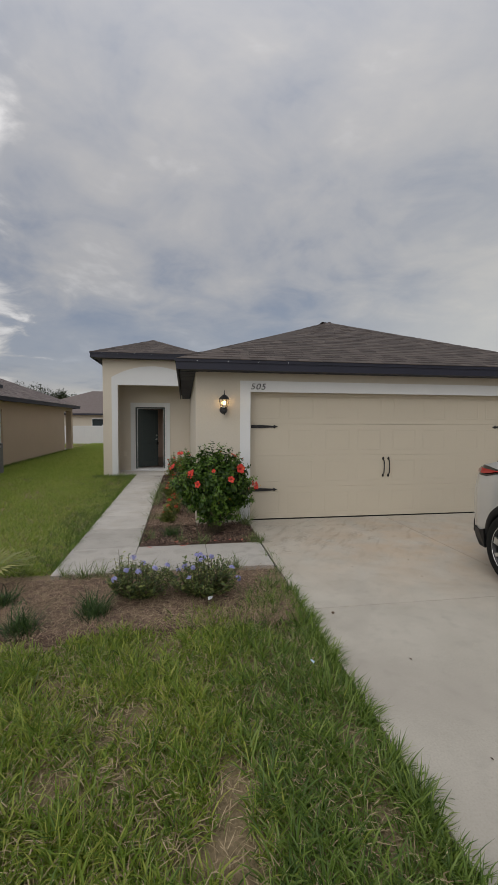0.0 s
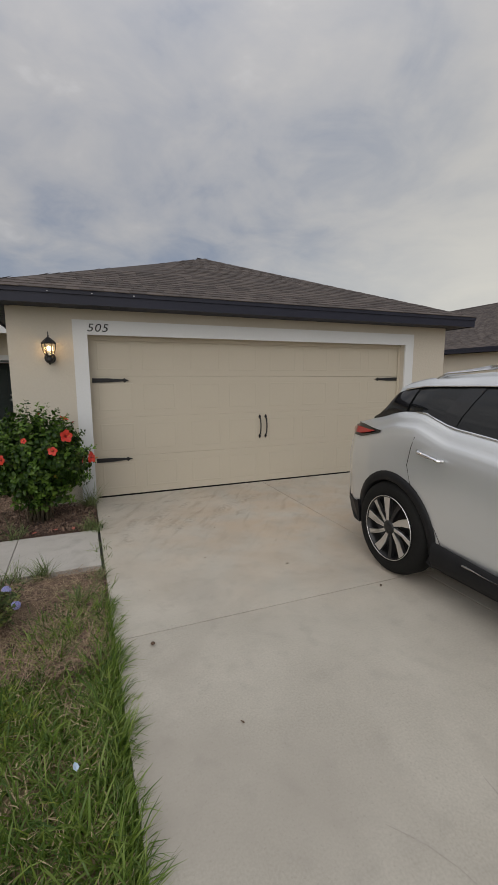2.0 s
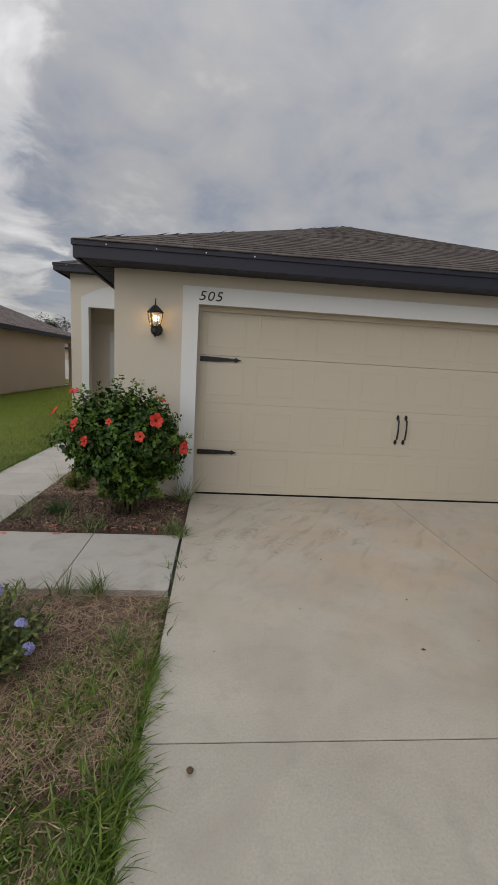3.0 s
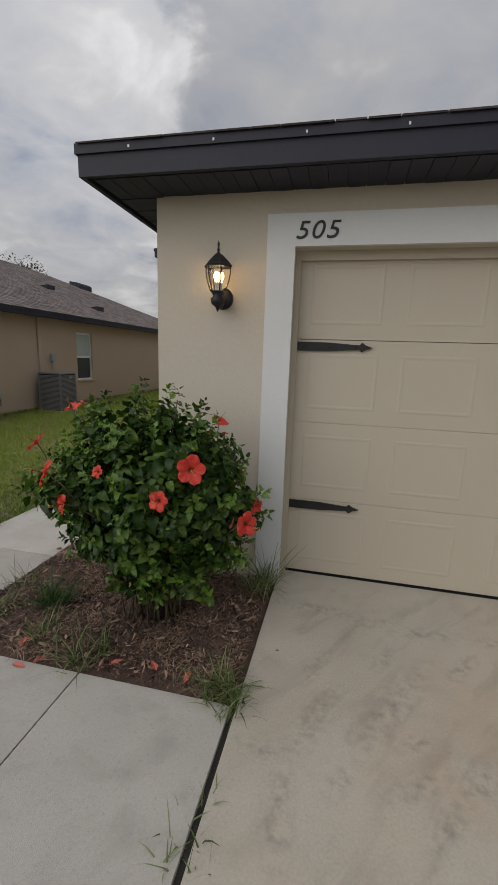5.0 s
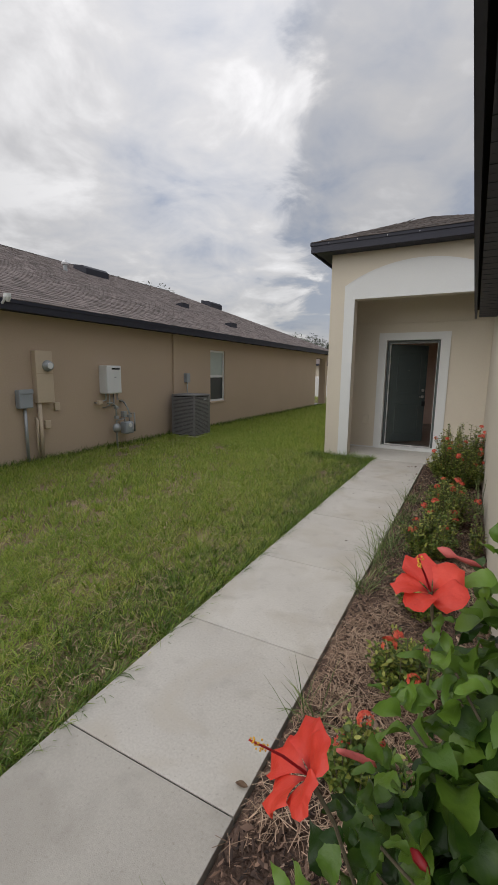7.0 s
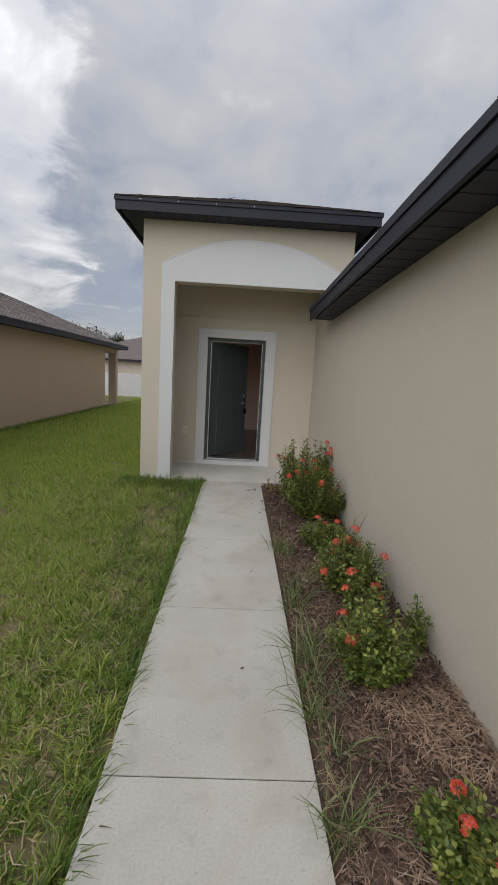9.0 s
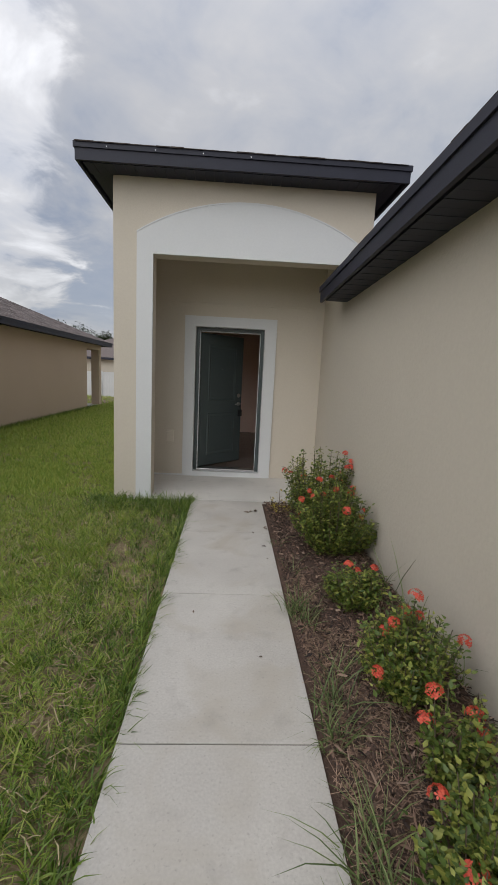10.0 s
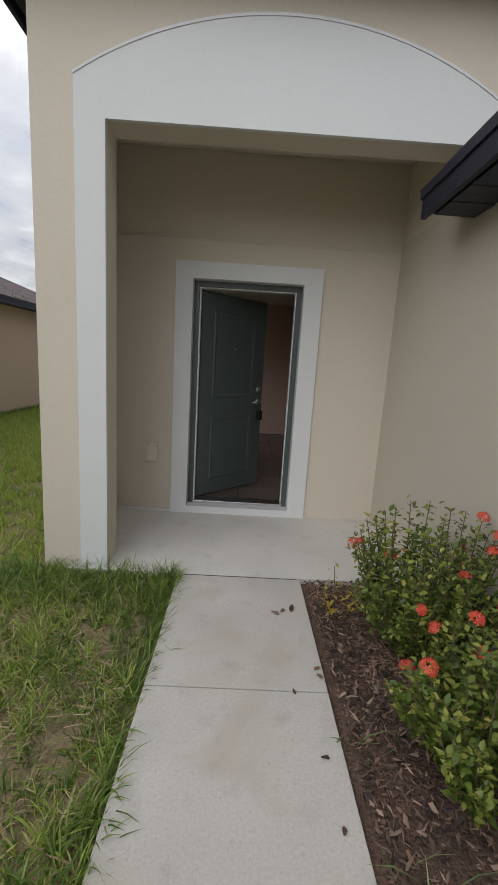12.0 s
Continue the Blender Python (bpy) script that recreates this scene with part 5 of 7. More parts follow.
part("valve", boxes((0.09, 0.15, -0.34, -0.24, -0.2, -0.12), bevel=0.01), tan_metal, heater)

gas = thing("gas_meter", (NX + 0.14, 12.2, -0.07), "grey gas meter with regulator and bent steel pipes", "gas meter")
part("meter_body", boxes((-0.08, 0.1, -0.02, 0.2, 0.28, 0.52), bevel=0.03), grey_box, gas, smooth=True)
part("dial", lathe(bmesh.new(), [(0.05, 0.0), (0.045, 0.012), (0.0001, 0.013)], (0.1, 0.09, 0.45), 14, "x"), white_enamel, gas)
part("regulator", lathe(bmesh.new(), [(0.03, -0.06), (0.09, -0.02), (0.09, 0.02), (0.03, 0.06)], (0.02, -0.2, 0.42), 16, "x"), galv, gas, smooth=True)
part("riser", tube(bmesh.new(), [(0.02, -0.2, -0.05), (0.02, -0.2, 0.4), (0.02, -0.2, 0.56), (0.02, 0.02, 0.6), (0.02, 0.03, 0.5)], 0.018, 8), galv, gas, smooth=True)
part("outlet_pipe", tube(bmesh.new(), [(0.02, 0.15, 0.5), (0.02, 0.16, 0.68), (0.02, 0.12, 0.78), (-0.05, 0.1, 0.9), (-0.12, 0.08, 0.95)], 0.018, 8), galv, gas, smooth=True)
part("gas_manifold", tube(bmesh.new(), [(0.02, -0.42, 0.92), (0.02, -0.3, 0.92), (0.02, -0.2, 0.86), (0.02, -0.2, 0.6)], 0.016, 8), galv, gas, smooth=True)
for y, z0, z1 in ((-0.2, 0.6, 0.66), (-0.2, 0.8, 0.85), (0.155, 0.6, 0.66)):
    part("union", boxes((-0.015, 0.055, y - 0.035, y + 0.035, z0, z1), bevel=0.008), galv, gas)
part("drip_leg", tube(bmesh.new(), [(0.02, 0.16, 0.68), (0.02, 0.3, 0.68), (0.02, 0.3, 0.3)], 0.016, 8), galv, gas, smooth=True)
part("shutoff", boxes((-0.02, 0.08, -0.05, 0.03, 0.62, 0.74), bevel=0.01), galv, gas)

panel = thing("meter_panel", (NX, 10.53, 0.93), "tan electric meter panel with round glass meter", "electric meter")
part("case", boxes((0, 0.11, -0.155, 0.155, 0.0, 0.84), bevel=0.01), tan_metal, panel)
part("meter_ring", lathe(bmesh.new(), [(0.09, 0.115), (0.092, 0.14), (0.08, 0.15), (0.075, 0.19), (0.0001, 0.2)], (-0.01, 0.05, 0.6), 20, "x"), galv, panel, "round grey meter", smooth=True)
part("meter_face", lathe(bmesh.new(), [(0.055, 0.2), (0.05, 0.206), (0.0001, 0.207)], (-0.01, 0.05, 0.6), 16, "x"), white_enamel, panel, "pale meter face")
part("cover_seam", boxes((0.11, 0.114, -0.15, 0.15, 0.47, 0.48)), stucco_tan, panel)
part("conduit", tube(bmesh.new(), [(0.06, -0.1, 0.0), (0.06, -0.1, -0.98)], 0.035, 10), tan_metal, panel, smooth=True)
sub = thing("cable_box", (NX, 10.17, 0.86), "grey cable service box with conduit to the ground", "service box")
part("case", boxes((0, 0.12, -0.115, 0.115, 0.0, 0.29), bevel=0.015), grey_box, sub)
part("lid", boxes((0.12, 0.134, -0.12, 0.12, 0.23, 0.3), bevel=0.006), grey_box, sub)
part("conduit", tube(bmesh.new(), [(0.06, 0.0, 0.0), (0.06, 0.0, -0.86)], 0.026, 10), galv, sub, smooth=True)
for y, h, m in ((10.36, 0.7, tan_metal), (9.62, 0.3, tan_metal)):
    st = thing("stub_pipe", (NX + 0.07, y, -0.06), "short tan pipe stub against the wall", "pipe", "wall pipes")
    part("pipe", tube(bmesh.new(), [(0, 0, 0), (0, 0, h), (-0.05, 0.02, h + 0.04)], 0.024, 8), m, st, smooth=True)
for y, z in ((10.58, 0.56), (10.78, 0.85)):
    st = thing("wall_cover", (NX, y, z), "small tan wall cover plate", "cover plate", "wall covers")
    part("plate", boxes((0, 0.05, -0.05, 0.05, -0.07, 0.07), bevel=0.01), tan_metal, st)

# ---- house on the other side, far house, fence ----
right_house = thing("side_house", (0, 0, 0), "cream stucco neighbouring house beyond the garage", "house", kind="structure")
part("wall", boxes((13.7, 13.9, 4.0, 26.0, -0.1, 2.44), (13.9, 25.0, 4.0, 4.2, -0.1, 2.44), (13.9, 25.0, 25.8, 26.0, -0.1, 2.44)), stucco, right_house)
hip_roof(right_house, 13.34, 25.4, 3.6, 26.4, 2.6, material=shingle, seed=31, faces_on="lf")
eave(right_house, 13.355, 25.38, 3.62, 26.38, 2.59, 0.36, "flb")
far_house = thing("far_house", (0, 0, -0.3), "distant cream house with a grey shingled hip roof", "house", kind="structure")
part("wall", boxes((-16, 4, 44, 44.2, -0.1, 2.5), (-16, -15.8, 44.2, 56, -0.1, 2.5), (3.8, 4, 44.2, 56, -0.1, 2.5)), stucco, far_house)
fw = part("window", boxes((-8.9, -7.5, 43.95, 44.0, 1.0, 2.1)), white_vinyl, far_house)
part("pane", boxes((-8.84, -7.56, 43.93, 43.95, 1.06, 2.04)), dark_pane, fw)
bm = bmesh.new()
v = [bm.verts.new(p) for p in ((-16.5, 43.5, 2.6), (4.5, 43.5, 2.6), (4.5, 56.5, 2.6), (-16.5, 56.5, 2.6), (-10.0, 50, 5.2), (-2.0, 50, 5.2))]
for f in ((0, 1, 5, 4), (1, 2, 5), (2, 3, 4, 5), (3, 0, 4), (3, 2, 1, 0)):
    bm.faces.new([v[i] for i in f])
part("roof", bm, shingle_brown, far_house)
part("fascia", boxes((-16.5, 4.5, 43.46, 43.5, 2.42, 2.6)), fascia_dark, far_house)
fence = thing("fence", (0, 31.6, -0.55), "white vinyl privacy fence at the rear of the lots", "fence")
for i in range(11):
    x = -20 + i * 2.4
    part("post", boxes((x - 0.06, x + 0.06, -0.06, 0.06, -0.06, 1.86), bevel=0.01), white_vinyl, fence)
    if i < 10:
        pn = part("fence_panel", boxes((x + 0.06, x + 2.34, -0.03, 0.03, 1.7, 1.8), (x + 0.06, x + 2.34, -0.03, 0.03, 0.0, 0.12)), white_vinyl, fence)
        for j in range(15):
            part("picket", boxes((x + 0.065 + j * 0.1515, x + 0.065 + j * 0.1515 + 0.147, -0.012, 0.012, 0.12, 1.7)), white_vinyl, pn)

# ---- planting beds ----
leaf_dark = mat("hibiscus_leaf", (0.009, 0.025, 0.005), (0.135, 0.225, 0.027), 7, 60, 0.34, per_object=0.5, spread=0.4, bump=0.3, bump_scale=130, depth=0.004, leaf=0.2, shape=((0.5, (0.027, 0.066, 0.009)),))
leaf_mass = mat("hibiscus_leaf_mass", (0.009, 0.025, 0.005), (0.135, 0.225, 0.027), 7, 60, 0.34, per_island=0.5, spread=0.4, bump=0.3, bump_scale=130, depth=0.004, leaf=0.2, shape=((0.5, (0.027, 0.066, 0.009)),))
leaf_young = mat("young_hibiscus_leaf", (0.05, 0.115, 0.014), (0.18, 0.31, 0.04), 7, 60, 0.38, per_object=0.6, spread=0.4, bump=0.3, bump_scale=130, depth=0.004, leaf=0.3)
leaf_young_mass = mat("young_hibiscus_leaf_mass", (0.05, 0.115, 0.014), (0.18, 0.31, 0.04), 7, 60, 0.38, per_island=0.6, spread=0.4, bump=0.3, bump_scale=130, depth=0.004, leaf=0.3)
leaf_yellow = mat("yellow_leaf", (0.34, 0.25, 0.03), (0.52, 0.42, 0.07), 9, 80, 0.45, per_object=0.5, leaf=0.2)
ixora_leaf = mat("ixora_leaf", (0.03, 0.065, 0.011), (0.46, 0.45, 0.10), 12, 60, 0.42, per_island=0.55, spread=0.36, leaf=0.2, shape=((0.5, (0.135, 0.195, 0.034)),))
bark = mat("green_brown_bark", (0.06, 0.05, 0.03), (0.16, 0.13, 0.08), 14, 90, 0.85, bump=0.5, bump_scale=120, depth=0.003)
petal_red = mat("red_petal", (0.62, 0.035, 0.022), (0.82, 0.085, 0.05), 12, 90, 0.5, per_object=0.3, bump=0.35, bump_scale=55, depth=0.01, leaf=0.25)


def dark_throat(m):
    """A deep crimson eye where the petals meet."""
    n, l = m.node_tree.nodes, m.node_tree.links
    b = n["Principled BSDF"]
    src = b.inputs["Base Color"].links[0].from_socket
    at = n.new("ShaderNodeTexCoord")
    flat = n.new("ShaderNodeVectorMath")
    flat.operation = "MULTIPLY"
    flat.inputs[1].default_value = (0, 1, 1)
    l.new(at.outputs["Object"], flat.inputs[0])
    far = n.new("ShaderNodeVectorMath")
    far.operation = "LENGTH"
    l.new(flat.outputs[0], far.inputs[0])
    cut = n.new("ShaderNodeMapRange")
    cut.inputs[1].default_value, cut.inputs[2].default_value, cut.inputs[3].default_value, cut.inputs[4].default_value = 0.05, 0.17, 1.0, 0.0
    l.new(far.outputs["Value"], cut.inputs[0])
    mx = n.new("ShaderNodeMix")
    mx.data_type = "RGBA"
    l.new(cut.outputs[0], mx.inputs[0])
    l.new(src, mx.inputs[6])
    mx.inputs[7].default_value = (0.22, 0.006, 0.012, 1)
    l.new(mx.outputs[2], b.inputs["Base Color"])


dark_throat(petal_red)
petal_coral = mat("coral_petal", (0.60, 0.06, 0.035), (0.78, 0.15, 0.085), 12, 90, 0.5, per_island=0.6, leaf=0.2)
petal_blue = mat("pale_blue_petal", (0.26, 0.26, 0.55), (0.44, 0.44, 0.74), 12, 90, 0.5, per_island=0.6, leaf=0.2)
pollen = mat("yellow_pollen", (0.65, 0.33, 0.03), (0.8, 0.5, 0.06), 30, 90, 0.7)
tuft_dark = mat("dark_tuft", (0.016, 0.042, 0.01), (0.085, 0.15, 0.035), 9, 60, 0.5, per_island=0.6, leaf=0.15)
weed_green = mat("weed_green", (0.075, 0.115, 0.032), (0.27, 0.33, 0.13), 9, 60, 0.55, per_island=0.6, leaf=0.25)
for m in (leaf_dark, leaf_mass):
    m.node_tree.nodes["Principled BSDF"].inputs["Specular IOR Level"].default_value = 0.3
rng = np.random.default_rng(7)


def fast_mesh(name, verts, quads, tris, material, label="", category="", kind="stuff", parent=None):
    """A mesh straight from arrays of corners, four-sided and three-sided faces."""
    me = bpy.data.meshes.new(name)
    nq, nt = len(quads), len(tris)
    me.vertices.add(len(verts))
    me.vertices.foreach_set("co", np.ascontiguousarray(verts, dtype=np.float32).ravel())
    loops = np.concatenate([np.asarray(quads, dtype=np.int32).ravel(), np.asarray(tris, dtype=np.int32).ravel()])
    me.loops.add(len(loops))
    me.loops.foreach_set("vertex_index", loops)
    me.polygons.add(nq + nt)
    me.polygons.foreach_set("loop_start", np.concatenate([np.arange(nq) * 4, nq * 4 + np.arange(nt) * 3]).astype(np.int32))
    me.update(calc_edges=True)
    me.validate()
    ob = link(name, me, material, parent)
    return tagged(ob, label, category, kind=kind)


def blades(name, xy, length, width, lean, material, label="", category="grass", z=-0.05, heading=None, parent=None, kind="stuff"):
    """Bent, tapering blades of grass rooted at xy."""
    n = len(xy)
    a = rng.uniform(0, 2 * math.pi, n) if heading is None else heading + rng.normal(0, 0.6, n)
    d = np.stack([np.cos(a), np.sin(a), np.zeros(n)], 1)
    side = np.stack([-np.sin(a), np.cos(a), np.zeros(n)], 1)
    twist = rng.uniform(0, math.pi, n)
    side = side * np.cos(twist)[:, None] + d * np.sin(twist)[:, None]
    base = np.column_stack([xy, np.full(n, z)])
    up = np.array([0, 0, 1.0])
    start, curl = lean * rng.uniform(0.05, 0.9, n), lean * rng.uniform(0.2, 1.9, n)
    w = (width * rng.uniform(0.55, 1.3, n))[:, None] * side
    corners, at = [base - w / 2, base + w / 2], base
    for k, half in ((0, 0.5), (1, 0.38), (2, 0.0)):
        ang = (start + curl * (k + 0.5) / 3)[:, None]
        at = at + (d * np.sin(ang) + up * np.cos(ang)) * (length[:, None] / 3)
        at[:, 2] = np.maximum(at[:, 2], z + 0.004)
        corners += [at - w * half, at + w * half] if half else [at]
    verts = np.stack(corners, 1).reshape(-1, 3)
    i = np.arange(n)[:, None] * 7
    return fast_mesh(name, verts, np.concatenate([i + np.array([[0, 1, 3, 2]]), i + np.array([[2, 3, 5, 4]])]), i + np.array([[4, 5, 6]]), material, label, category, kind, parent)


PH = np.random.default_rng(3).uniform(0, 6.28, (8, 3))


def patchy(x, y, size=1.0):
    """Smooth uneven field between 0 and 1."""
    v = np.zeros_like(x)
    for k, (p, q, r) in enumerate(PH):
        f = (1.1 + 0.9 * k) / size
        v += np.sin(x * f * math.cos(p) + y * f * math.sin(p) + q) / (1 + 0.5 * k)
    return np.clip(0.5 + v / 4.2, 0, 1)


def scatter(x0, x1, y0, y1, density):
    n = int((x1 - x0) * (y1 - y0) * density)
    return np.column_stack([rng.uniform(x0, x1, n), rng.uniform(y0, y1, n)])


def bed_sheet(name, x0, x1, y0, y1, material, label, z=-0.012, height=0.03, step=0.05):
    nx, ny = max(2, int((x1 - x0) / step)), max(2, int((y1 - y0) / step))
    gx, gy = np.meshgrid(np.linspace(x0, x1, nx + 1), np.linspace(y0, y1, ny + 1))
    edge = np.clip(np.minimum.reduce([gx - x0, x1 - gx, gy - y0, y1 - gy]) / 0.12, 0, 1)
    gz = z + (patchy(gx, gy, 0.25) * height + rng.normal(0, 0.003, gx.shape)) * edge - (1 - edge) * 0.014
    v = np.column_stack([gx.ravel(), gy.ravel(), gz.ravel()])
    i = (np.arange(ny)[:, None] * (nx + 1) + np.arange(nx)[None, :]).ravel()
    q = np.column_stack([i, i + 1, i + nx + 2, i + nx + 1])
    return fast_mesh(name, v, q, np.zeros((0, 3)), material, label, "planting bed", "structure")


bed_sheet("mulch_bed", -0.60, 1.045, 6.045, 7.145, soil_bed, "brown mulch bed beside the garage corner")
bed_sheet("mulch_bed", -0.60, 0.215, 7.146, 13.345, soil_bed, "narrow brown mulch bed along the stucco wall")
bed_sheet("front_bed", -4.2, 1.045, 3.72, 5.105, soil_bed, "open bed of dry soil and straw before the path", z=-0.03)


def chips(name, xy, size, material, label, z=0.0, heap=0.02):
    """Loose irregular flakes lying about."""
    n = len(xy)
    a = rng.uniform(0, 6.283, n)
    tilt = rng.normal(0, 0.5, (n, 2))
    ln, wd = size * rng.uniform(0.35, 1.8, n), size * rng.uniform(0.10, 0.55, n)
    ux = np.stack([np.cos(a), np.sin(a), tilt[:, 0]], 1) * ln[:, None] / 2
    uy = np.stack([-np.sin(a), np.cos(a), tilt[:, 1]], 1) * wd[:, None] / 2
    c = np.column_stack([xy, z + rng.uniform(0, heap, n)])
    verts = np.stack([c - ux, c - uy * rng.uniform(0.6, 1.4, (n, 1)) - ux * rng.uniform(-0.8, 0.8, (n, 1)), c + ux, c + uy * rng.uniform(0.6, 1.4, (n, 1)) + ux * rng.uniform(-0.8, 0.8, (n, 1)), c + np.array([0, 0, 1.0]) * (0.12 * ln)[:, None]], 1).reshape(-1, 3)
    i = np.arange(n)[:, None] * 5
    tris = np.concatenate([i + np.array([[k, (k + 1) % 4, 4]]) for k in range(4)])
    return fast_mesh(name, verts, np.zeros((0, 4)), tris, material, label, "mulch")


def strands(name, xy, length, width, material, label, z=0.01, heap=0.02):
    n = len(xy)
    a = rng.uniform(0, 6.283, n)
    ln = length * rng.uniform(0.4, 1.4, n)
    d = np.stack([np.cos(a), np.sin(a), rng.normal(0, 0.12, n)], 1) * ln[:, None] / 2
    s = np.stack([-np.sin(a), np.cos(a), np.zeros(n)], 1) * width / 2
    c = np.column_stack([xy, z + rng.uniform(0, heap, n)])
    bend = s * rng.normal(0, 6, (n, 1))
    verts = np.stack([c - d - s, c - d + s, c + bend + s + [0, 0, 0.006], c + bend - s + [0, 0, 0.006], c + d], 1).reshape(-1, 3)
    i = np.arange(n)[:, None] * 5
    return fast_mesh(name, verts, i + np.array([[0, 1, 2, 3]]), i + np.array([[3, 2, 4]]), material, label, "straw")


bed_a, bed_b = scatter(-0.57, 1.02, 6.07, 7.12, 2600), scatter(-0.57, 0.20, 7.12, 13.3, 3200)
chips("mulch_chips", np.concatenate([bed_a, bed_b]), 0.03, mulch, "loose dark brown bark chips on the planting bed", heap=0.03)
chips("faded_chips", np.concatenate([scatter(-0.57, 1.02, 6.07, 7.12, 260), scatter(-0.57, 0.20, 7.12, 13.3, 230)]), 0.034, mulch_pale, "faded pinkish bark chips among the darker mulch", z=0.012, heap=0.03)
crumbs = np.concatenate([scatter(-0.58, 1.03, 6.05, 7.12, 3800), scatter(-0.58, 0.20, 7.12, 13.33, 3400)])
chips("mulch_crumbs", crumbs, 0.02, mulch, "fine dark crumbs of bark between the chips")
few = scatter(-4.0, 1.02, 3.8, 5.07, 700)
chips("soil_crumbs", few, 0.03, mulch_pale, "loose brown crumbs of bark in the front bed", z=-0.02)
corner = scatter(-0.57, 1.0, 6.05, 7.1, 2600)
corner = corner[patchy(corner[:, 0], corner[:, 1], 0.35) + 0.25 * (corner[:, 0] < 0.1) > 0.6]
needles = np.concatenate([scatter(-4.0, 1.02, 3.75, 5.08, 2300), corner])
lane = scatter(-0.57, 0.2, 7.1, 13.3, 3600)
lane = lane[patchy(lane[:, 0], lane[:, 1], 0.4) > 0.44 - 0.2 * (lane[:, 1] < 8.9)]
straw_pink = mat("pinkish_straw", (0.24, 0.15, 0.10), (0.62, 0.45, 0.32), 9, 120, 0.85, per_island=0.8, spread=0.42)
near_bed = scatter(-0.56, 0.2, 7.0, 9.4, 2600)
near_bed = near_bed[patchy(near_bed[:, 0], near_bed[:, 1], 0.3) > 0.45]
strands("bed_straw", near_bed, 0.11, 0.003, straw_pink, "pinkish dry straw matted over the narrow bed", z=0.012, heap=0.03)
strands("pale_straw", scatter(-4.0, 1.02, 3.85, 5.06, 1300), 0.12, 0.0034, straw, "pale dry grass clippings over the open bed", z=-0.012, heap=0.03)
strands("dry_straw", np.concatenate([needles, lane]), 0.10, 0.0024, straw_brown, "scattered dry straw and dead grass stems", z=0.0)

# ---- lawn ----


def clumped(p, per=11, spread=0.02):
    """Blades gathered into small tufts: roots, and the way each leans out."""
    n = len(p)
    a = rng.uniform(0, 2 * math.pi, n * per)
    q = np.abs(rng.normal(0, spread, n * per))
    return np.repeat(p, per, 0) + np.column_stack([np.cos(a), np.sin(a)]) * q[:, None], a


def lawn_density(p, keep_low):
    f = patchy(p[:, 0], p[:, 1], 0.6)
    return p[rng.uniform(0, 1, len(p)) < np.clip(keep_low + (f - 0.25) * 1.9, 0, 1)]


def bed_edge(x):
    """The ragged line where the front lawn meets the bed."""
    return 3.93 + 0.16 * np.sin(x * 1.7 + 0.6) + 0.12 * np.clip(x, -1, 1) + 0.05 * np.sin(x * 7.0) + 0.55 * np.clip((x - 0.45) / 0.4, 0, 1)


LAWN = "shaggy green lawn grass with dry patches"
front = scatter(-3.6, 1.04, 1.0, 4.85, 760)
front = lawn_density(front[front[:, 1] < bed_edge(front[:, 0]) + rng.normal(0, 0.05, len(front))], 0.68)
# worn bare spots
for bx, by, rx, ry in ((0.2, 2.3, 0.13, 0.3), (0.2, 1.95, 0.11, 0.22), (-0.35, 2.86, 0.17, 0.09), (-0.63, 2.42, 0.14, 0.16), (0.47, 2.88, 0.2, 0.06), (0.0, 2.0, 0.09, 0.1), (0.82, 3.9, 0.1, 0.16), (-0.9, 3.2, 0.2, 0.1)):
    q = np.hypot((front[:, 0] - bx) / rx, (front[:, 1] - by) / ry)
    front = front[q > rng.uniform(0.5, 1.25, len(front))]
front, lean_to = clumped(front, 11, 0.03)
shade = np.repeat(rng.uniform(0, 1, len(front) // 11), 11) < np.clip((front[:, 0] + 0.25 - 0.12 * front[:, 1]) / 0.5, 0, 1) * 0.85 + 0.1
for where, material, tall in ((shade, grass_dark, 1.15), (~shade, grass_mat, 1.0)):
    p = front[where]
    blades("lawn_front", p, tall * rng.uniform(0.05, 0.145, len(p)) * (0.6 + 0.75 * patchy(p[:, 0], p[:, 1], 0.12)), 0.0078, 0.95, material, LAWN, heading=lean_to[where])
side_near, lean_to = clumped(lawn_density(scatter(-3.3, -1.45, 5.25, 13.42, 640), 0.8), 11, 0.022)
lush = np.repeat(rng.uniform(0, 1, len(side_near) // 11), 11) < np.clip((side_near[:, 0] + 3.3) / 1.7, 0, 1) * (0.25 + 0.6 * patchy(side_near[:, 0], side_near[:, 1], 0.4))
for where, material in ((lush & (side_near[:, 0] > -2.0), grass_dark), (lush & (side_near[:, 0] <= -2.0), grass_mat), (~lush, grass_side)):
    p = side_near[where]
    blades("lawn_side", p, rng.uniform(0.04, 0.115, len(p)) * (0.7 + 0.6 * patchy(p[:, 0], p[:, 1], 0.12)), 0.006, 1.0, material, LAWN, heading=lean_to[where])
side_mid, lean_to = clumped(np.concatenate([lawn_density(scatter(-6.28, -3.3, 5.25, 15.0, 340), 0.5), scatter(-6.28, -2.4, 13.4, 17.0, 250)]), 9, 0.03)
blades("lawn_side", side_mid, rng.uniform(0.045, 0.115, len(side_mid)) * (0.7 + 0.6 * patchy(side_mid[:, 0], side_mid[:, 1], 0.15)), 0.0105, 0.7, grass_side, LAWN, heading=lean_to)
side_far = np.concatenate([scatter(-6.28, -2.4, 17.0, 31.3, 1000), scatter(-16, 10.0, 26.5, 31.4, 120)])
blades("lawn_far", side_far, rng.uniform(0.06, 0.13, len(side_far)), 0.016, 0.65, grass_side, LAWN)
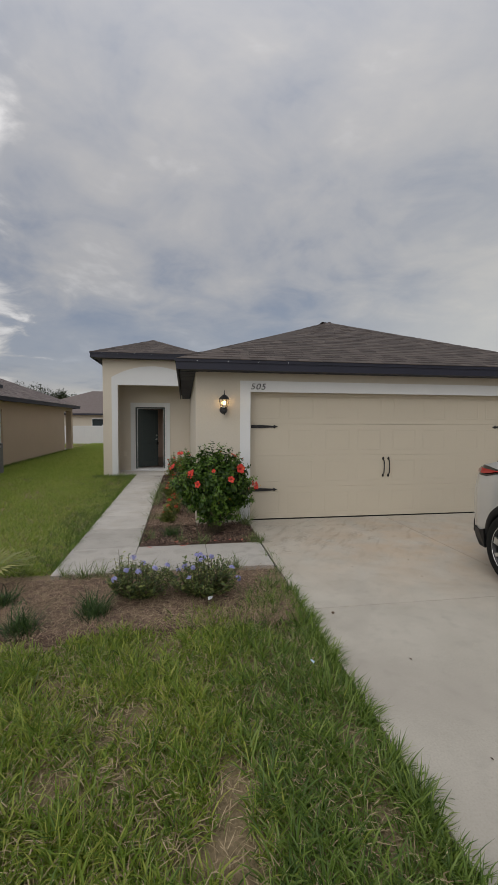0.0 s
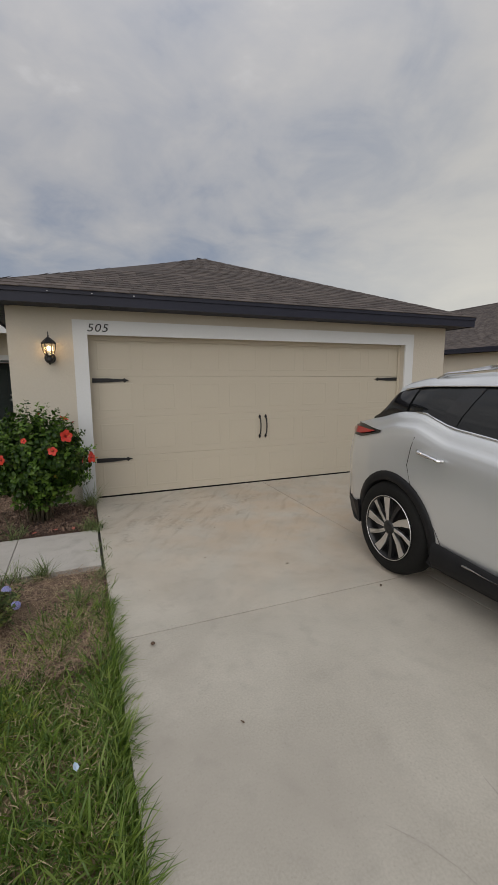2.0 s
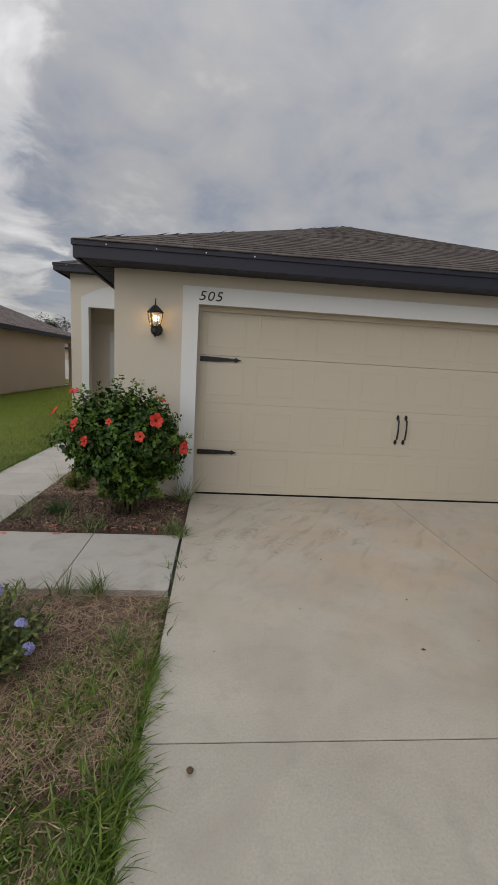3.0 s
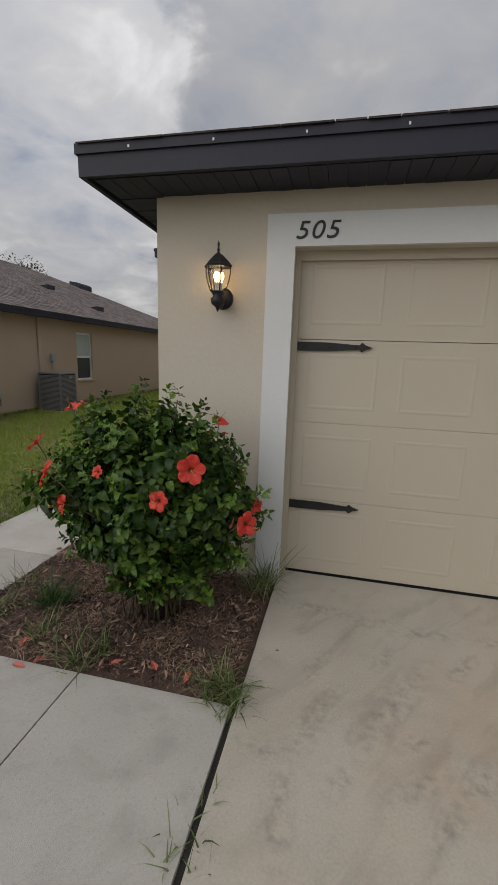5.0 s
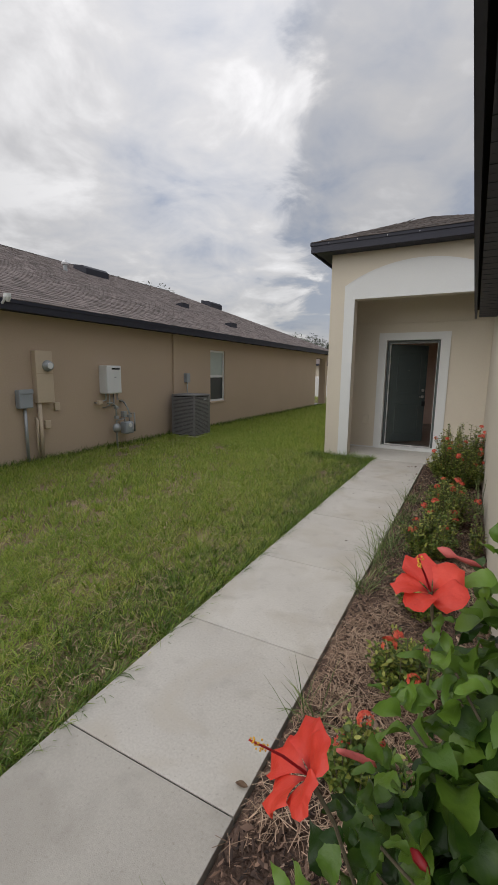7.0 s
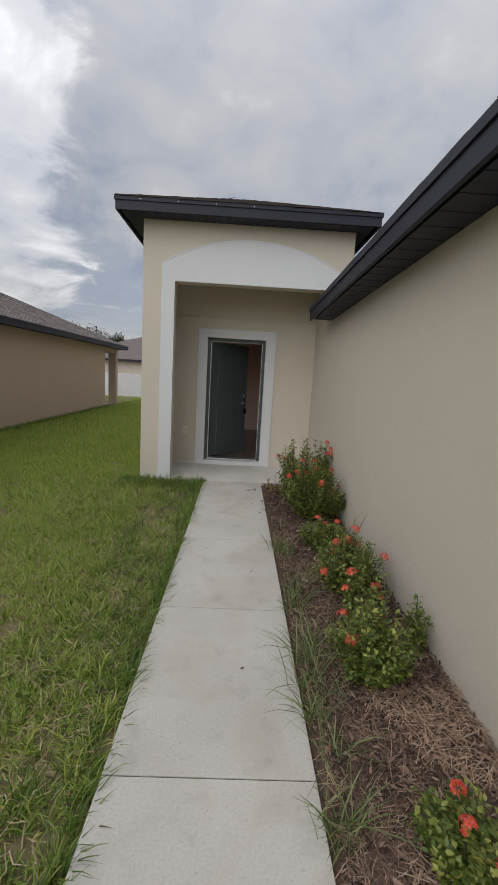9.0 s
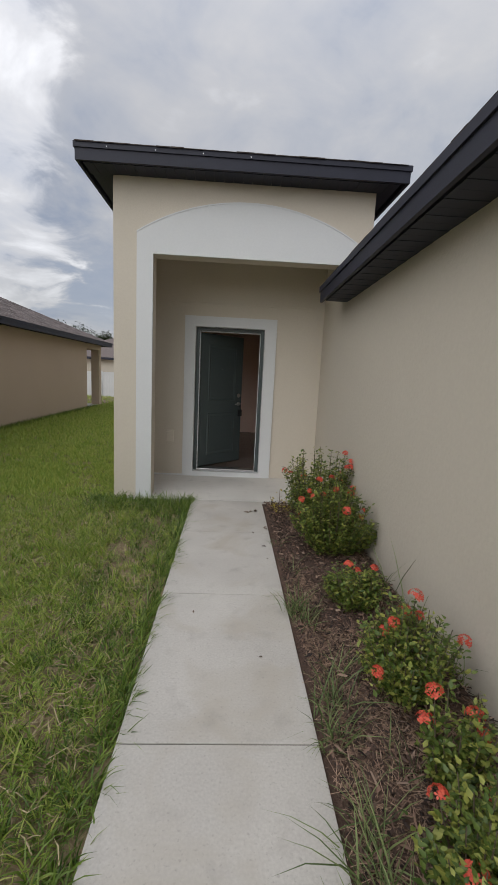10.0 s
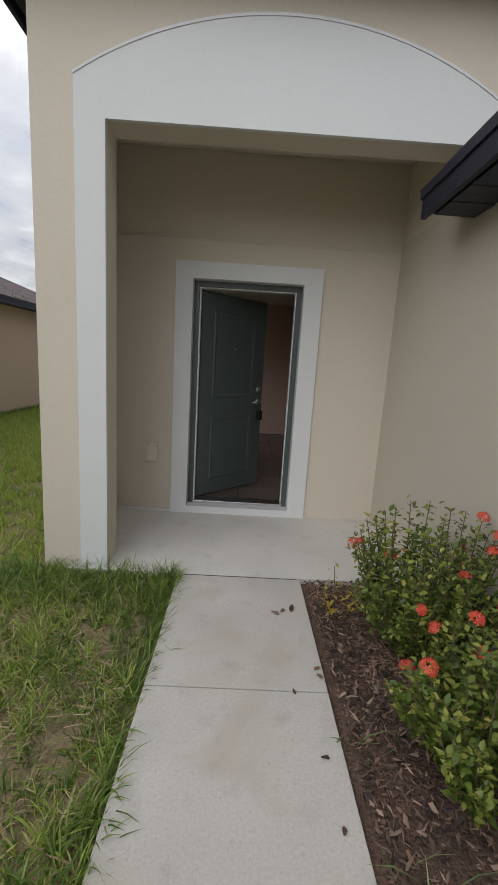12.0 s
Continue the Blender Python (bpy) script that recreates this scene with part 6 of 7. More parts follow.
verge = np.concatenate([scatter(-9.0, -3.6, 1.0, 3.75, 600), scatter(-9.0, -4.2, 3.75, 5.3, 600), scatter(-8.0, 1.03, -2.5, 1.0, 600)])
blades("lawn_verge", verge, rng.uniform(0.06, 0.13, len(verge)), 0.014, 0.8, grass_mat, LAWN)
dry = np.concatenate([scatter(-3.6, 1.0, 1.0, 3.9, 900), scatter(-6.2, -1.5, 5.4, 13.4, 460)])
dry = dry[patchy(dry[:, 0], dry[:, 1], 0.3) < rng.uniform(0.3, 0.8, len(dry))]
blades("dead_grass", dry, rng.uniform(0.05, 0.12, len(dry)), 0.0042, 0.9, straw, "dead straw-coloured blades in the lawn")
thatch = np.concatenate([scatter(-3.6, 1.0, 1.0, 3.9, 900), scatter(-6.2, -1.5, 5.3, 13.4, 460)])
strands("thatch", thatch, 0.09, 0.004, straw, "matted dry thatch between the tufts of grass", z=-0.045, heap=0.045)
edge_n = 5200
drive_edge = np.column_stack([1.04 - np.abs(rng.normal(0, 0.06, edge_n)), rng.uniform(0.9, 4.5, edge_n)])
blades("edge_grass", drive_edge, rng.uniform(0.06, 0.17, edge_n) * (0.6 + 0.8 * patchy(drive_edge[:, 1], drive_edge[:, 1] * 0.4, 0.1)), 0.0066, 1.05, grass_dark, "long grass leaning over the driveway edge", heading=rng.normal(0.1, 0.9, edge_n))
walk_at = rng.uniform(5.2, 13.4, 4200)
walk_at = walk_at[patchy(walk_at, walk_at * 0.3, 0.14) > rng.uniform(0.1, 0.75, len(walk_at))]
walk_n = len(walk_at)
walk_edge = np.column_stack([-1.435 - np.abs(rng.normal(0, 0.05, walk_n)), walk_at])
blades("edge_grass", walk_edge, rng.uniform(0.06, 0.19, walk_n), 0.0062, 1.05, grass_dark, "long grass leaning over the path edge", heading=rng.normal(0.0, 0.9, walk_n))
pier = np.column_stack([rng.uniform(-2.6, -1.42, 2200), 13.40 - np.abs(rng.normal(0, 0.24, 2200))])
blades("edge_grass", pier, rng.uniform(0.06, 0.2, 2200), 0.006, 1.0, grass_dark, "tall uncut grass at the foot of the porch pier")
foot = np.column_stack([NX + 0.03 + np.abs(rng.normal(0, 0.10, 4200)), rng.uniform(8.0, 25.0, 4200)])
blades("edge_grass", foot, rng.uniform(0.08, 0.18, 4200), 0.0105, 0.5, grass_dark, "tall uncut grass along the tan wall")


def tuft(name, at, count, spread, length, width, lean, material, label, heading=None, group=""):
    p = np.column_stack([rng.normal(0, spread, count), rng.normal(0, spread, count)])
    ob = blades(name, p, length * rng.uniform(0.45, 1.2, count), width, lean * 1.25, material, label, "grass tuft", z=0.0, heading=heading, kind="")
    ob.location = (*at, -0.02)
    if group:
        ob["group"] = group
    return ob


for at, s in (((-0.784, 4.106), 1.0), ((-1.293, 3.893), 0.95), ((-1.62, 4.45), 0.7)):
    tuft("border_grass", at, 300, 0.055, 0.26 * s, 0.006, 0.6, tuft_dark, "dark green clump of strappy border grass", group="border grass clumps")
tuft("border_grass", (-0.19, 6.47), 240, 0.045, 0.24, 0.006, 0.65, tuft_dark, "dark green clump of strappy border grass in mulch", group="border grass clumps")
for at, n, ln in (((0.23, 6.1), 45, 0.24), ((0.99, 6.12), 80, 0.22), ((0.98, 6.95), 60, 0.30), ((-0.53, 6.62), 40, 0.22), ((-0.55, 6.25), 30, 0.2), ((0.16, 7.9), 70, 0.3), ((0.17, 8.6), 60, 0.34), ((-0.52, 7.5), 40, 0.28), ((-0.55, 8.7), 55, 0.3), ((-0.5, 9.0), 40, 0.24), ((-0.5, 9.75), 26, 0.25), ((-0.49, 10.28), 44, 0.3), ((-0.42, 10.45), 24, 0.26), ((-0.3, 9.95), 20, 0.22), ((1.035, 5.25), 14, 0.1), ((1.035, 5.46), 26, 0.13), ((1.035, 5.6), 12, 0.09), ((1.02, 6.02), 70, 0.17), ((0.92, 6.08), 70, 0.18), ((0.55, 5.06), 110, 0.22), ((0.35, 5.06), 60, 0.22), ((-0.45, 6.35), 60, 0.22), ((-0.05, 6.2), 60, 0.2), ((0.3, 6.2), 50, 0.16), ((1.0, 7.05), 70, 0.36), ((0.17, 10.9), 40, 0.35), ((0.15, 11.35), 12, 0.6), ((-0.5, 11.6), 14, 0.26), ((-0.2, 5.08), 40, 0.16), ((-0.9, 5.04), 70, 0.2), ((-1.25, 5.05), 70, 0.2), ((0.1, 5.06), 30, 0.14), ((1.0, 4.9), 60, 0.17), ((0.85, 4.55), 80, 0.16), ((-0.54, 12.1), 12, 0.2), ((-0.55, 9.2), 60, 0.26), ((-0.57, 9.42), 36, 0.30), ((-0.5, 9.55), 36, 0.32), ((-0.55, 9.66), 30, 0.3), ((-0.46, 9.35), 24, 0.28), ((-0.53, 10.1), 50, 0.26), ((-0.55, 11.02), 70, 0.26), ((-0.5, 10.9), 40, 0.2), ((0.15, 10.4), 9, 0.36), ((0.14, 10.95), 12, 0.55), ((-0.4, 5.06), 60, 0.2), ((-0.65, 5.05), 80, 0.24), ((-1.05, 4.98), 90, 0.22)):
    tuft("weed_tuft", at, n, 0.035, ln, 0.0055, 0.7, weed_green, "loose tuft of weedy green grass at the bed edge", group="weed tufts")

# ---- leaves, flowers, shrubs ----


def leaf_shape(length, width, fold=0.25, droop=0.3, rows=4, teeth=0.06):
    """A pointed leaf along +x, folded on its midrib: corners and faces."""
    verts, faces = [], []
    for i in range(rows + 1):
        f = i / rows
        w = width / 2 * math.sin(math.pi * min(1, f ** 0.75)) ** 0.75 * (1 + teeth if i % 2 else 1 - teeth) if 0 < f < 1 else width * 0.015
        zc = -droop * length * f * f
        for s in (-1, 0, 1):
            verts.append((length * f, s * w, zc + abs(s) * fold * w * (1 - 0.5 * f) + 0.06 * width * math.sin(9 * f + 2 * s + 30 * width) * abs(s) * 2))
    for i in range(rows):
        for k in range(2):
            b = i * 3 + k
            faces.append((b, b + 1, b + 4, b + 3))
    return np.array(verts), faces


def spin(direction, up=(0, 0, 1), roll=0.0):
    """A turn that takes +x to direction and keeps +z near up."""
    x = Vector(direction).normalized()
    z = Vector(up) - x * x.dot(Vector(up))
    if z.length < 1e-3:
        z = Vector((1, 0, 0)) - x * x.x
    z.normalize()
    m = Matrix((x, z.cross(x), z)).transposed()
    return m @ Matrix.Rotation(roll, 3, "X")


def leaf_cloud(name, places, turns, shapes, scale, material, parent, smooth=True):
    """Many leaves joined into one mesh."""
    allv, quads, off = [], [], 0
    for p, t, k, s in zip(places, turns, rng.integers(0, len(shapes), len(places)), scale):
        v, f = shapes[k]
        allv.append(v @ np.array(t).T * s + np.array(p))
        quads += [[i + off for i in q] for q in f]
        off += len(v)
    ob = fast_mesh(name, np.concatenate(allv), np.array(quads), np.zeros((0, 3)), material, parent=parent)
    if smooth:
        ob.data.polygons.foreach_set("use_smooth", [True] * len(ob.data.polygons))
    return ob


def hibiscus_flower(parent, at, outward, size):
    fl = new("flower")
    fl.parent = parent
    m = spin(outward).to_4x4()
    fl.matrix_basis = Matrix.Translation(at) @ m @ Matrix.Scale(size, 4)
    rr = random.Random(int(1000 * at[0]) + int(900 * at[2]))
    rows, cols = 9, 9
    for k in range(5):
        verts, faces = [], []
        long, bend, phase = rr.uniform(0.92, 1.08), rr.uniform(-0.12, 0.1), rr.uniform(0, 6)
        for i in range(rows):
            f = i / (rows - 1)
            for j in range(cols):
                q = (j - (cols - 1) / 2) / ((cols - 1) / 2)
                spread = 0.34 + 0.42 * math.sin(math.pi * min(0.62, 0.05 + 0.62 * f))
                a = 2 * math.pi * k / 5 + q * spread + 0.12 * f
                r = 0.03 + 0.56 * long * f * (1 - 0.36 * q * q * f * f + 0.03 * math.sin(11 * q + phase) * f)
                frill = 0.045 * math.sin(8 * q + phase) * f ** 3 + 0.02 * math.sin(17 * q + 2 * phase) * f ** 4
                verts.append((-0.12 + 0.34 * f ** 0.7 - (0.16 + bend) * f ** 3 + frill + 0.045 * q * f, r * math.cos(a), r * math.sin(a)))
        for i in range(rows - 1):
            for j in range(cols - 1):
                b = i * cols + j
                faces.append((b, b + 1, b + cols + 1, b + cols))
        raw("petal", verts, faces, petal_red, fl, smooth=True)
    bm = tube(bmesh.new(), [(-0.1, 0, 0), (0.3, 0.02, 0), (0.55, 0.05, -0.03), (0.76, 0.10, -0.04)], 0.02, 6, 0.012)
    part("stamen", bm, petal_red, fl)
    bm = bmesh.new()
    rr = random.Random(4)
    for i in range(26):
        f = rr.random()
        bmesh.ops.create_icosphere(bm, subdivisions=1, radius=0.014, matrix=Matrix.Translation((0.5 + 0.24 * f, 0.045 + 0.05 * f + rr.uniform(-0.045, 0.045), -0.03 + rr.uniform(-0.045, 0.045))))
    part("pollen", bm, pollen, fl)
    pedicel = tube(bmesh.new(), [(-0.08, 0, 0), (-0.7, 0.05, -0.25), (-1.7, 0.1, -0.9)], 0.03, 6, 0.02)
    part("pedicel", pedicel, bark, fl)
    return fl


HB = Vector((0.42, 6.57, 0.74))
HR = Vector((0.64, 0.45, 0.58))
hibiscus = thing("hibiscus_bush", (0.42, 6.6, 0.0), "leafy green hibiscus bush with open red flowers", "bush")
hibiscus.matrix_basis = Matrix.Identity(4)
hib_rng = random.Random(12)


def bulge(d):
    return 1 + 0.16 * noise.noise(d * 2.3 + Vector((3, 1, 7))) + 0.07 * noise.noise(d * 6)


def foliage_floor(x):
    """How low the leaves reach: to the ground under the middle, higher towards both sides."""
    return 0.05 + max(0.0, 0.30 - x) * 1.3 + max(0.0, x - 0.76) * 0.8


def outside(p):
    return p.z < foliage_floor(p.x) or p.y > 7.1 or (p.x < 0.16 and p.y > 6.86)


places, turns, scales, ages = [], [], [], []
tips = [Vector(p) for p in ((0.45, 6.36, 0.26), (0.6, 6.32, 0.32), (0.36, 6.42, 0.3), (0.72, 6.4, 0.33), (0.5, 6.28, 0.36), (0.63, 6.45, 0.22), (0.52, 6.4, 0.18), (-0.09, 6.52, 1.05), (-0.05, 6.56, 1.1), (0.0, 6.58, 1.08), (0.02, 6.62, 1.24), (-0.01, 6.56, 1.0), (-0.07, 6.5, 0.9), (-0.12, 6.47, 0.85), (0.01, 6.6, 1.16), (-0.03, 6.14, 0.93), (0.02, 6.2, 0.97), (-0.21, 6.28, 0.80), (0.40, 6.5, 1.36), (0.6, 6.5, 1.32), (0.22, 6.45, 1.29), (0.05, 6.42, 1.2), (-0.04, 6.55, 1.13), (0.02, 6.5, 1.12), (-0.12, 6.42, 0.96), (-0.04, 6.4, 0.97), (-0.1, 6.5, 0.9), (-0.14, 6.3, 0.86), (0.04, 6.2, 0.9), (0.12, 6.2, 0.92), (0.3, 6.6, 1.3), (0.5, 6.6, 1.33), (0.7, 6.6, 1.26), (0.8, 6.5, 1.2), (0.92, 6.4, 1.0), (1.0, 6.45, 0.8), (0.62, 6.15, 0.9), (0.3, 6.12, 0.95), (0.45, 6.1, 0.75), (0.95, 6.3, 0.85), (0.75, 6.2, 1.1))]
while len(tips) < 265:
    d = Vector((hib_rng.gauss(0, 1), hib_rng.gauss(0, 1), hib_rng.gauss(-0.05, 0.85))).normalized()
    p = HB + Vector((d.x * HR.x, d.y * HR.y, d.z * HR.z)) * bulge(d) * hib_rng.uniform(0.74, 1.03)
    if not outside(p):
        tips.append(p)
ROOT = Vector((0.44, 6.56, 0.0))
for k, tip in enumerate(tips):
    d = (tip - HB).normalized()
    axis = (d + Vector((hib_rng.gauss(0, 0.3), hib_rng.gauss(0, 0.3), 0.3 + hib_rng.gauss(0, 0.25)))).normalized()
    reach, young = hib_rng.uniform(0.2, 0.34), hib_rng.random() < 0.58
    count = 29
    for i in range(count):
        f = (i + hib_rng.random()) / count
        ang = i * 2.4 + hib_rng.gauss(0, 0.3)
        side_a = axis.orthogonal().normalized()
        side_b = axis.cross(side_a)
        swing = side_a * math.cos(ang) + side_b * math.sin(ang)
        open_by = min(1.75, 0.35 + 1.9 * f ** 0.6 + hib_rng.gauss(0, 0.22))
        out = (axis * math.cos(open_by) + swing * math.sin(open_by) - Vector((0, 0, 0.35 * f))).normalized()
        p = tip - axis * reach * f - (tip - ROOT).normalized() * 0.06 * f + out * 0.012
        if outside(p) or (hib_rng.random() < 0.35 and d.dot(swing) < -0.5):
            continue
        places.append(p)
        turns.append(spin(out, axis + Vector((0, 0, 0.5)), hib_rng.gauss(0, 0.4)))
        scales.append(hib_rng.uniform(0.66, 1.08) * min(1.0, 0.42 + 1.6 * f))
        ages.append(1 if young and f < 0.32 else 2 if f > 0.55 and hib_rng.random() < 0.018 else 0)
for k in range(1300):
    d = Vector((hib_rng.gauss(0, 1), hib_rng.gauss(0, 1), hib_rng.gauss(-0.1, 0.85))).normalized()
    p = HB + Vector((d.x * HR.x, d.y * HR.y, d.z * HR.z)) * hib_rng.uniform(0.45, 0.82)
    if outside(p - Vector((0, 0, 0.08))):
        continue
    places.append(p)
    turns.append(spin((d + Vector((hib_rng.gauss(0, 0.6), hib_rng.gauss(0, 0.6), hib_rng.gauss(-0.3, 0.4)))).normalized(), (d.x, d.y, 1.0), hib_rng.gauss(0, 0.4)))
    scales.append(hib_rng.uniform(0.7, 1.15))
    ages.append(0)
HIB_SHAPES = [leaf_shape(0.074, 0.05, 0.5, 0.35, 12, 0.045), leaf_shape(0.068, 0.041, 0.35, 0.6, 12, 0.055), leaf_shape(0.08, 0.056, 0.7, 0.3, 12, 0.045), leaf_shape(0.062, 0.036, 0.9, 0.1, 12, 0.055)]
hib_meshes = {}
for age, material in enumerate((leaf_dark, leaf_young, leaf_yellow)):
    for n, (v, f) in enumerate(HIB_SHAPES):
        me = bpy.data.meshes.new("leaf")
        me.from_pydata([tuple(p) for p in v], [], f)
        me.polygons.foreach_set("use_smooth", [True] * len(me.polygons))
        me.materials.append(material)
        hib_meshes[age, n] = me
# the leaves on the side towards the path and drive are pieces of their own
order = sorted(range(len(places)), key=lambda i: places[i].y + 0.35 * places[i].x - 0.25 * places[i].z)
for i in order[:300]:
    ob = link("leaf", hib_meshes[ages[i], hib_rng.randrange(4)], None, hibiscus, "yellowing leaf" if ages[i] == 2 else "")
    ob.matrix_basis = Matrix.Translation(places[i]) @ turns[i].to_4x4() @ Matrix.Scale(scales[i], 4)
for age, name, material in ((0, "leaves", leaf_mass), (1, "young_leaves", leaf_young_mass), (2, "yellow_leaves", leaf_yellow)):
    rest = [i for i in order[300:] if ages[i] == age]
    if rest:
        leaf_cloud(name, [places[i] for i in rest], [turns[i] for i in rest], HIB_SHAPES, [scales[i] for i in rest], material, hibiscus)
for k, tip in enumerate(tips):
    if k > 30 and k % 3:
        continue
    start = ROOT + Vector((hib_rng.gauss(0, 0.06), hib_rng.gauss(0, 0.05), -0.03))
    mid = start.lerp(tip, 0.55).lerp(HB, 0.38) + Vector((hib_rng.gauss(0, 0.03), hib_rng.gauss(0, 0.03), -0.02))
    part("stem", tube(bmesh.new(), [start, start.lerp(mid, 0.5) + Vector((0, 0, 0.03)), mid, tip - (tip - mid).normalized() * 0.05], 0.009 if k % 4 == 0 else 0.005, 5, 0.002), bark, hibiscus, smooth=True)
FLOWERS = (((0.77, 6.22, 0.995), (0.35, -1, 0.25), 0.115), ((0.646, 6.17, 0.854), (-0.1, -1, 0.3), 0.085), ((1.0, 6.30, 0.74), (0.8, -0.7, 0.1), 0.105), ((-0.05, 6.575, 1.17), (-0.3, -0.4, 0.9), 0.085), ((-0.15, 6.40, 1.0), (-0.72, -0.3, 0.62), 0.10), ((0.10, 6.15, 0.93), (-0.75, -0.55, 0.38), 0.115), ((0.19, 6.14, 0.80), (-0.6, -0.9, 0.1), 0.09), ((0.74, 6.72, 1.13), (0.5, -0.3, 0.9), 0.085), ((0.99, 6.55, 0.74), (1, -0.5, 0.1), 0.07), ((0.40, 6.1, 0.98), (-0.2, -0.9, 0.4), 0.05))
for at, out, size in FLOWERS:
    hibiscus_flower(hibiscus, Vector(at) + Vector(out).normalized() * 0.02, out, size)
petal_spent = mat("wilted_petal", (0.42, 0.05, 0.06), (0.66, 0.16, 0.14), 20, 90, 0.6, per_object=0.4, leaf=0.15)
for at, out in (((-0.145, 6.52, 0.93), (0.75, 0.35, -0.3)), ((-0.005, 6.635, 1.205), (-0.85, -0.15, 0.3)), ((0.93, 6.38, 0.72), (-0.2, -0.5, -0.8))):
    bm = lathe(bmesh.new(), [(0.002, -0.012), (0.003, 0.0), (0.005, 0.012), (0.0042, 0.024), (0.0062, 0.036), (0.0035, 0.046), (0.0005, 0.05)], (0, 0, 0), 9)
    for vert in bm.verts:
        vert.co += Vector((noise.noise(vert.co * 90), noise.noise(vert.co * 90 + Vector((5, 1, 2))), 0)) * 0.005
    spent = part("spent_flower", bm, petal_spent, hibiscus, "wilted rolled-up pink flower", smooth=True)
    spent.matrix_basis = Matrix.Translation(at) @ spin(out).to_4x4() @ pose(0, 0, 0, 0, 90, 0)
for k in range(14):
    d = Vector((hib_rng.gauss(0, 1), hib_rng.gauss(-0.6, 0.8), hib_rng.gauss(0.5, 0.6))).normalized()
    at = tips[25 + k * 9] + d * 0.004
    bud = part("bud", lathe(bmesh.new(), [(0.002, -0.008), (0.006, 0.0), (0.005, 0.011), (0.0005, 0.02)], (0, 0, 0), 7), petal_red if k % 3 == 0 else bark, hibiscus, smooth=True)
    bud.matrix_basis = Matrix.Translation(at) @ spin(d).to_4x4() @ pose(0, 0, 0, 0, 90, 0)


IXORA_LEAVES = [leaf_shape(0.028, 0.015, 0.3, 0.1, 3), leaf_shape(0.024, 0.013, 0.4, 0.3, 3), leaf_shape(0.020, 0.011, 0.4, 0.0, 3)]
SMALL = [leaf_shape(0.04, 0.02, 0.25, 0.1, 2), leaf_shape(0.034, 0.018, 0.3, 0.25, 2), leaf_shape(0.028, 0.015, 0.4, 0.0, 2)]


def cluster(at, out, r, seed, petals=26, floret=0.011):
    rr = random.Random(seed)
    verts, faces = [], []
    m = spin(out)
    for i in range(petals):
        a, b = rr.uniform(0, 6.283), math.acos(rr.uniform(0.15, 1))
        d = m @ Vector((math.cos(b), math.sin(b) * math.cos(a), math.sin(b) * math.sin(a)))
        c = Vector(at) + d * r
        t = spin(d, (0.3, 0.2, 1), rr.uniform(0, 6))
        for k in range(4):
            u = t @ Vector((0.1, math.cos(k * math.pi / 2), math.sin(k * math.pi / 2)))
            s = t @ Vector((0, -math.sin(k * math.pi / 2), math.cos(k * math.pi / 2)))
            base = len(verts)
            verts += [c, c + u * floret * 0.6 + s * floret * 0.35, c + u * floret, c + u * floret * 0.6 - s * floret * 0.35]
            faces.append((base, base + 1, base + 2, base + 3))
    return verts, faces


def small_shrub(name, at, radius, height, shoots, flowers, label, category, group, petal, seed, per_shoot=30, floret=0.013, fr=0.034, leaf_mat=None, shapes=None):
    """A low shrub of upright leafy shoots with flower heads."""
    rr = random.Random(seed)
    sh = thing(name, (*at, 0.0), label, category, group)
    pl, tn, sc, tips = [], [], [], []
    for k in range(shoots):
        a, q = rr.uniform(0, 6.283), math.sqrt(rr.random())
        top = Vector((math.cos(a) * radius * q, math.sin(a) * radius * q, height * (1 - 0.4 * q * q) * rr.uniform(0.55, 1.08)))
        base = Vector((math.cos(a) * radius * q * 0.2, math.sin(a) * radius * q * 0.2, -0.02))
        mid = base.lerp(top, 0.5) + Vector((math.cos(a), math.sin(a), 0)) * radius * 0.12
        part("stem", tube(bmesh.new(), [base, mid, top], 0.005, 5, 0.002), bark, sh)
        tips.append((top, (top - mid).normalized()))
        for i in range(per_shoot):
            f = 0.18 + 0.82 * (i / per_shoot)
            p = base.lerp(mid, f * 2) if f < 0.5 else mid.lerp(top, f * 2 - 1)
            ang = i * 1.9 + rr.uniform(-0.4, 0.4)
            out = Vector((math.cos(ang), math.sin(ang), rr.uniform(0.2, 0.9)))
            pl.append(p + Vector((rr.gauss(0, 0.016), rr.gauss(0, 0.016), rr.gauss(0, 0.01))))
            tn.append(spin(out, (0, 0, 1), rr.gauss(0, 0.3)))
            sc.append(rr.uniform(0.75, 1.35) * (1.25 if height > 0.5 else 1.0))
    leaf_cloud("leaves", pl, tn, shapes or SMALL, sc, leaf_mat or ixora_leaf, sh)
    rr.shuffle(tips)
    for k in range(min(flowers, len(tips))):
        top, d = tips[k]
        v, f = cluster(top + d * 0.015, (d + Vector((rr.gauss(0, 0.4), rr.gauss(-0.3, 0.3), 0.4))).normalized(), fr * rr.uniform(0.7, 1.15), seed * 50 + k, floret=floret)
        raw("flower_head", v, f, petal, sh)
    return sh


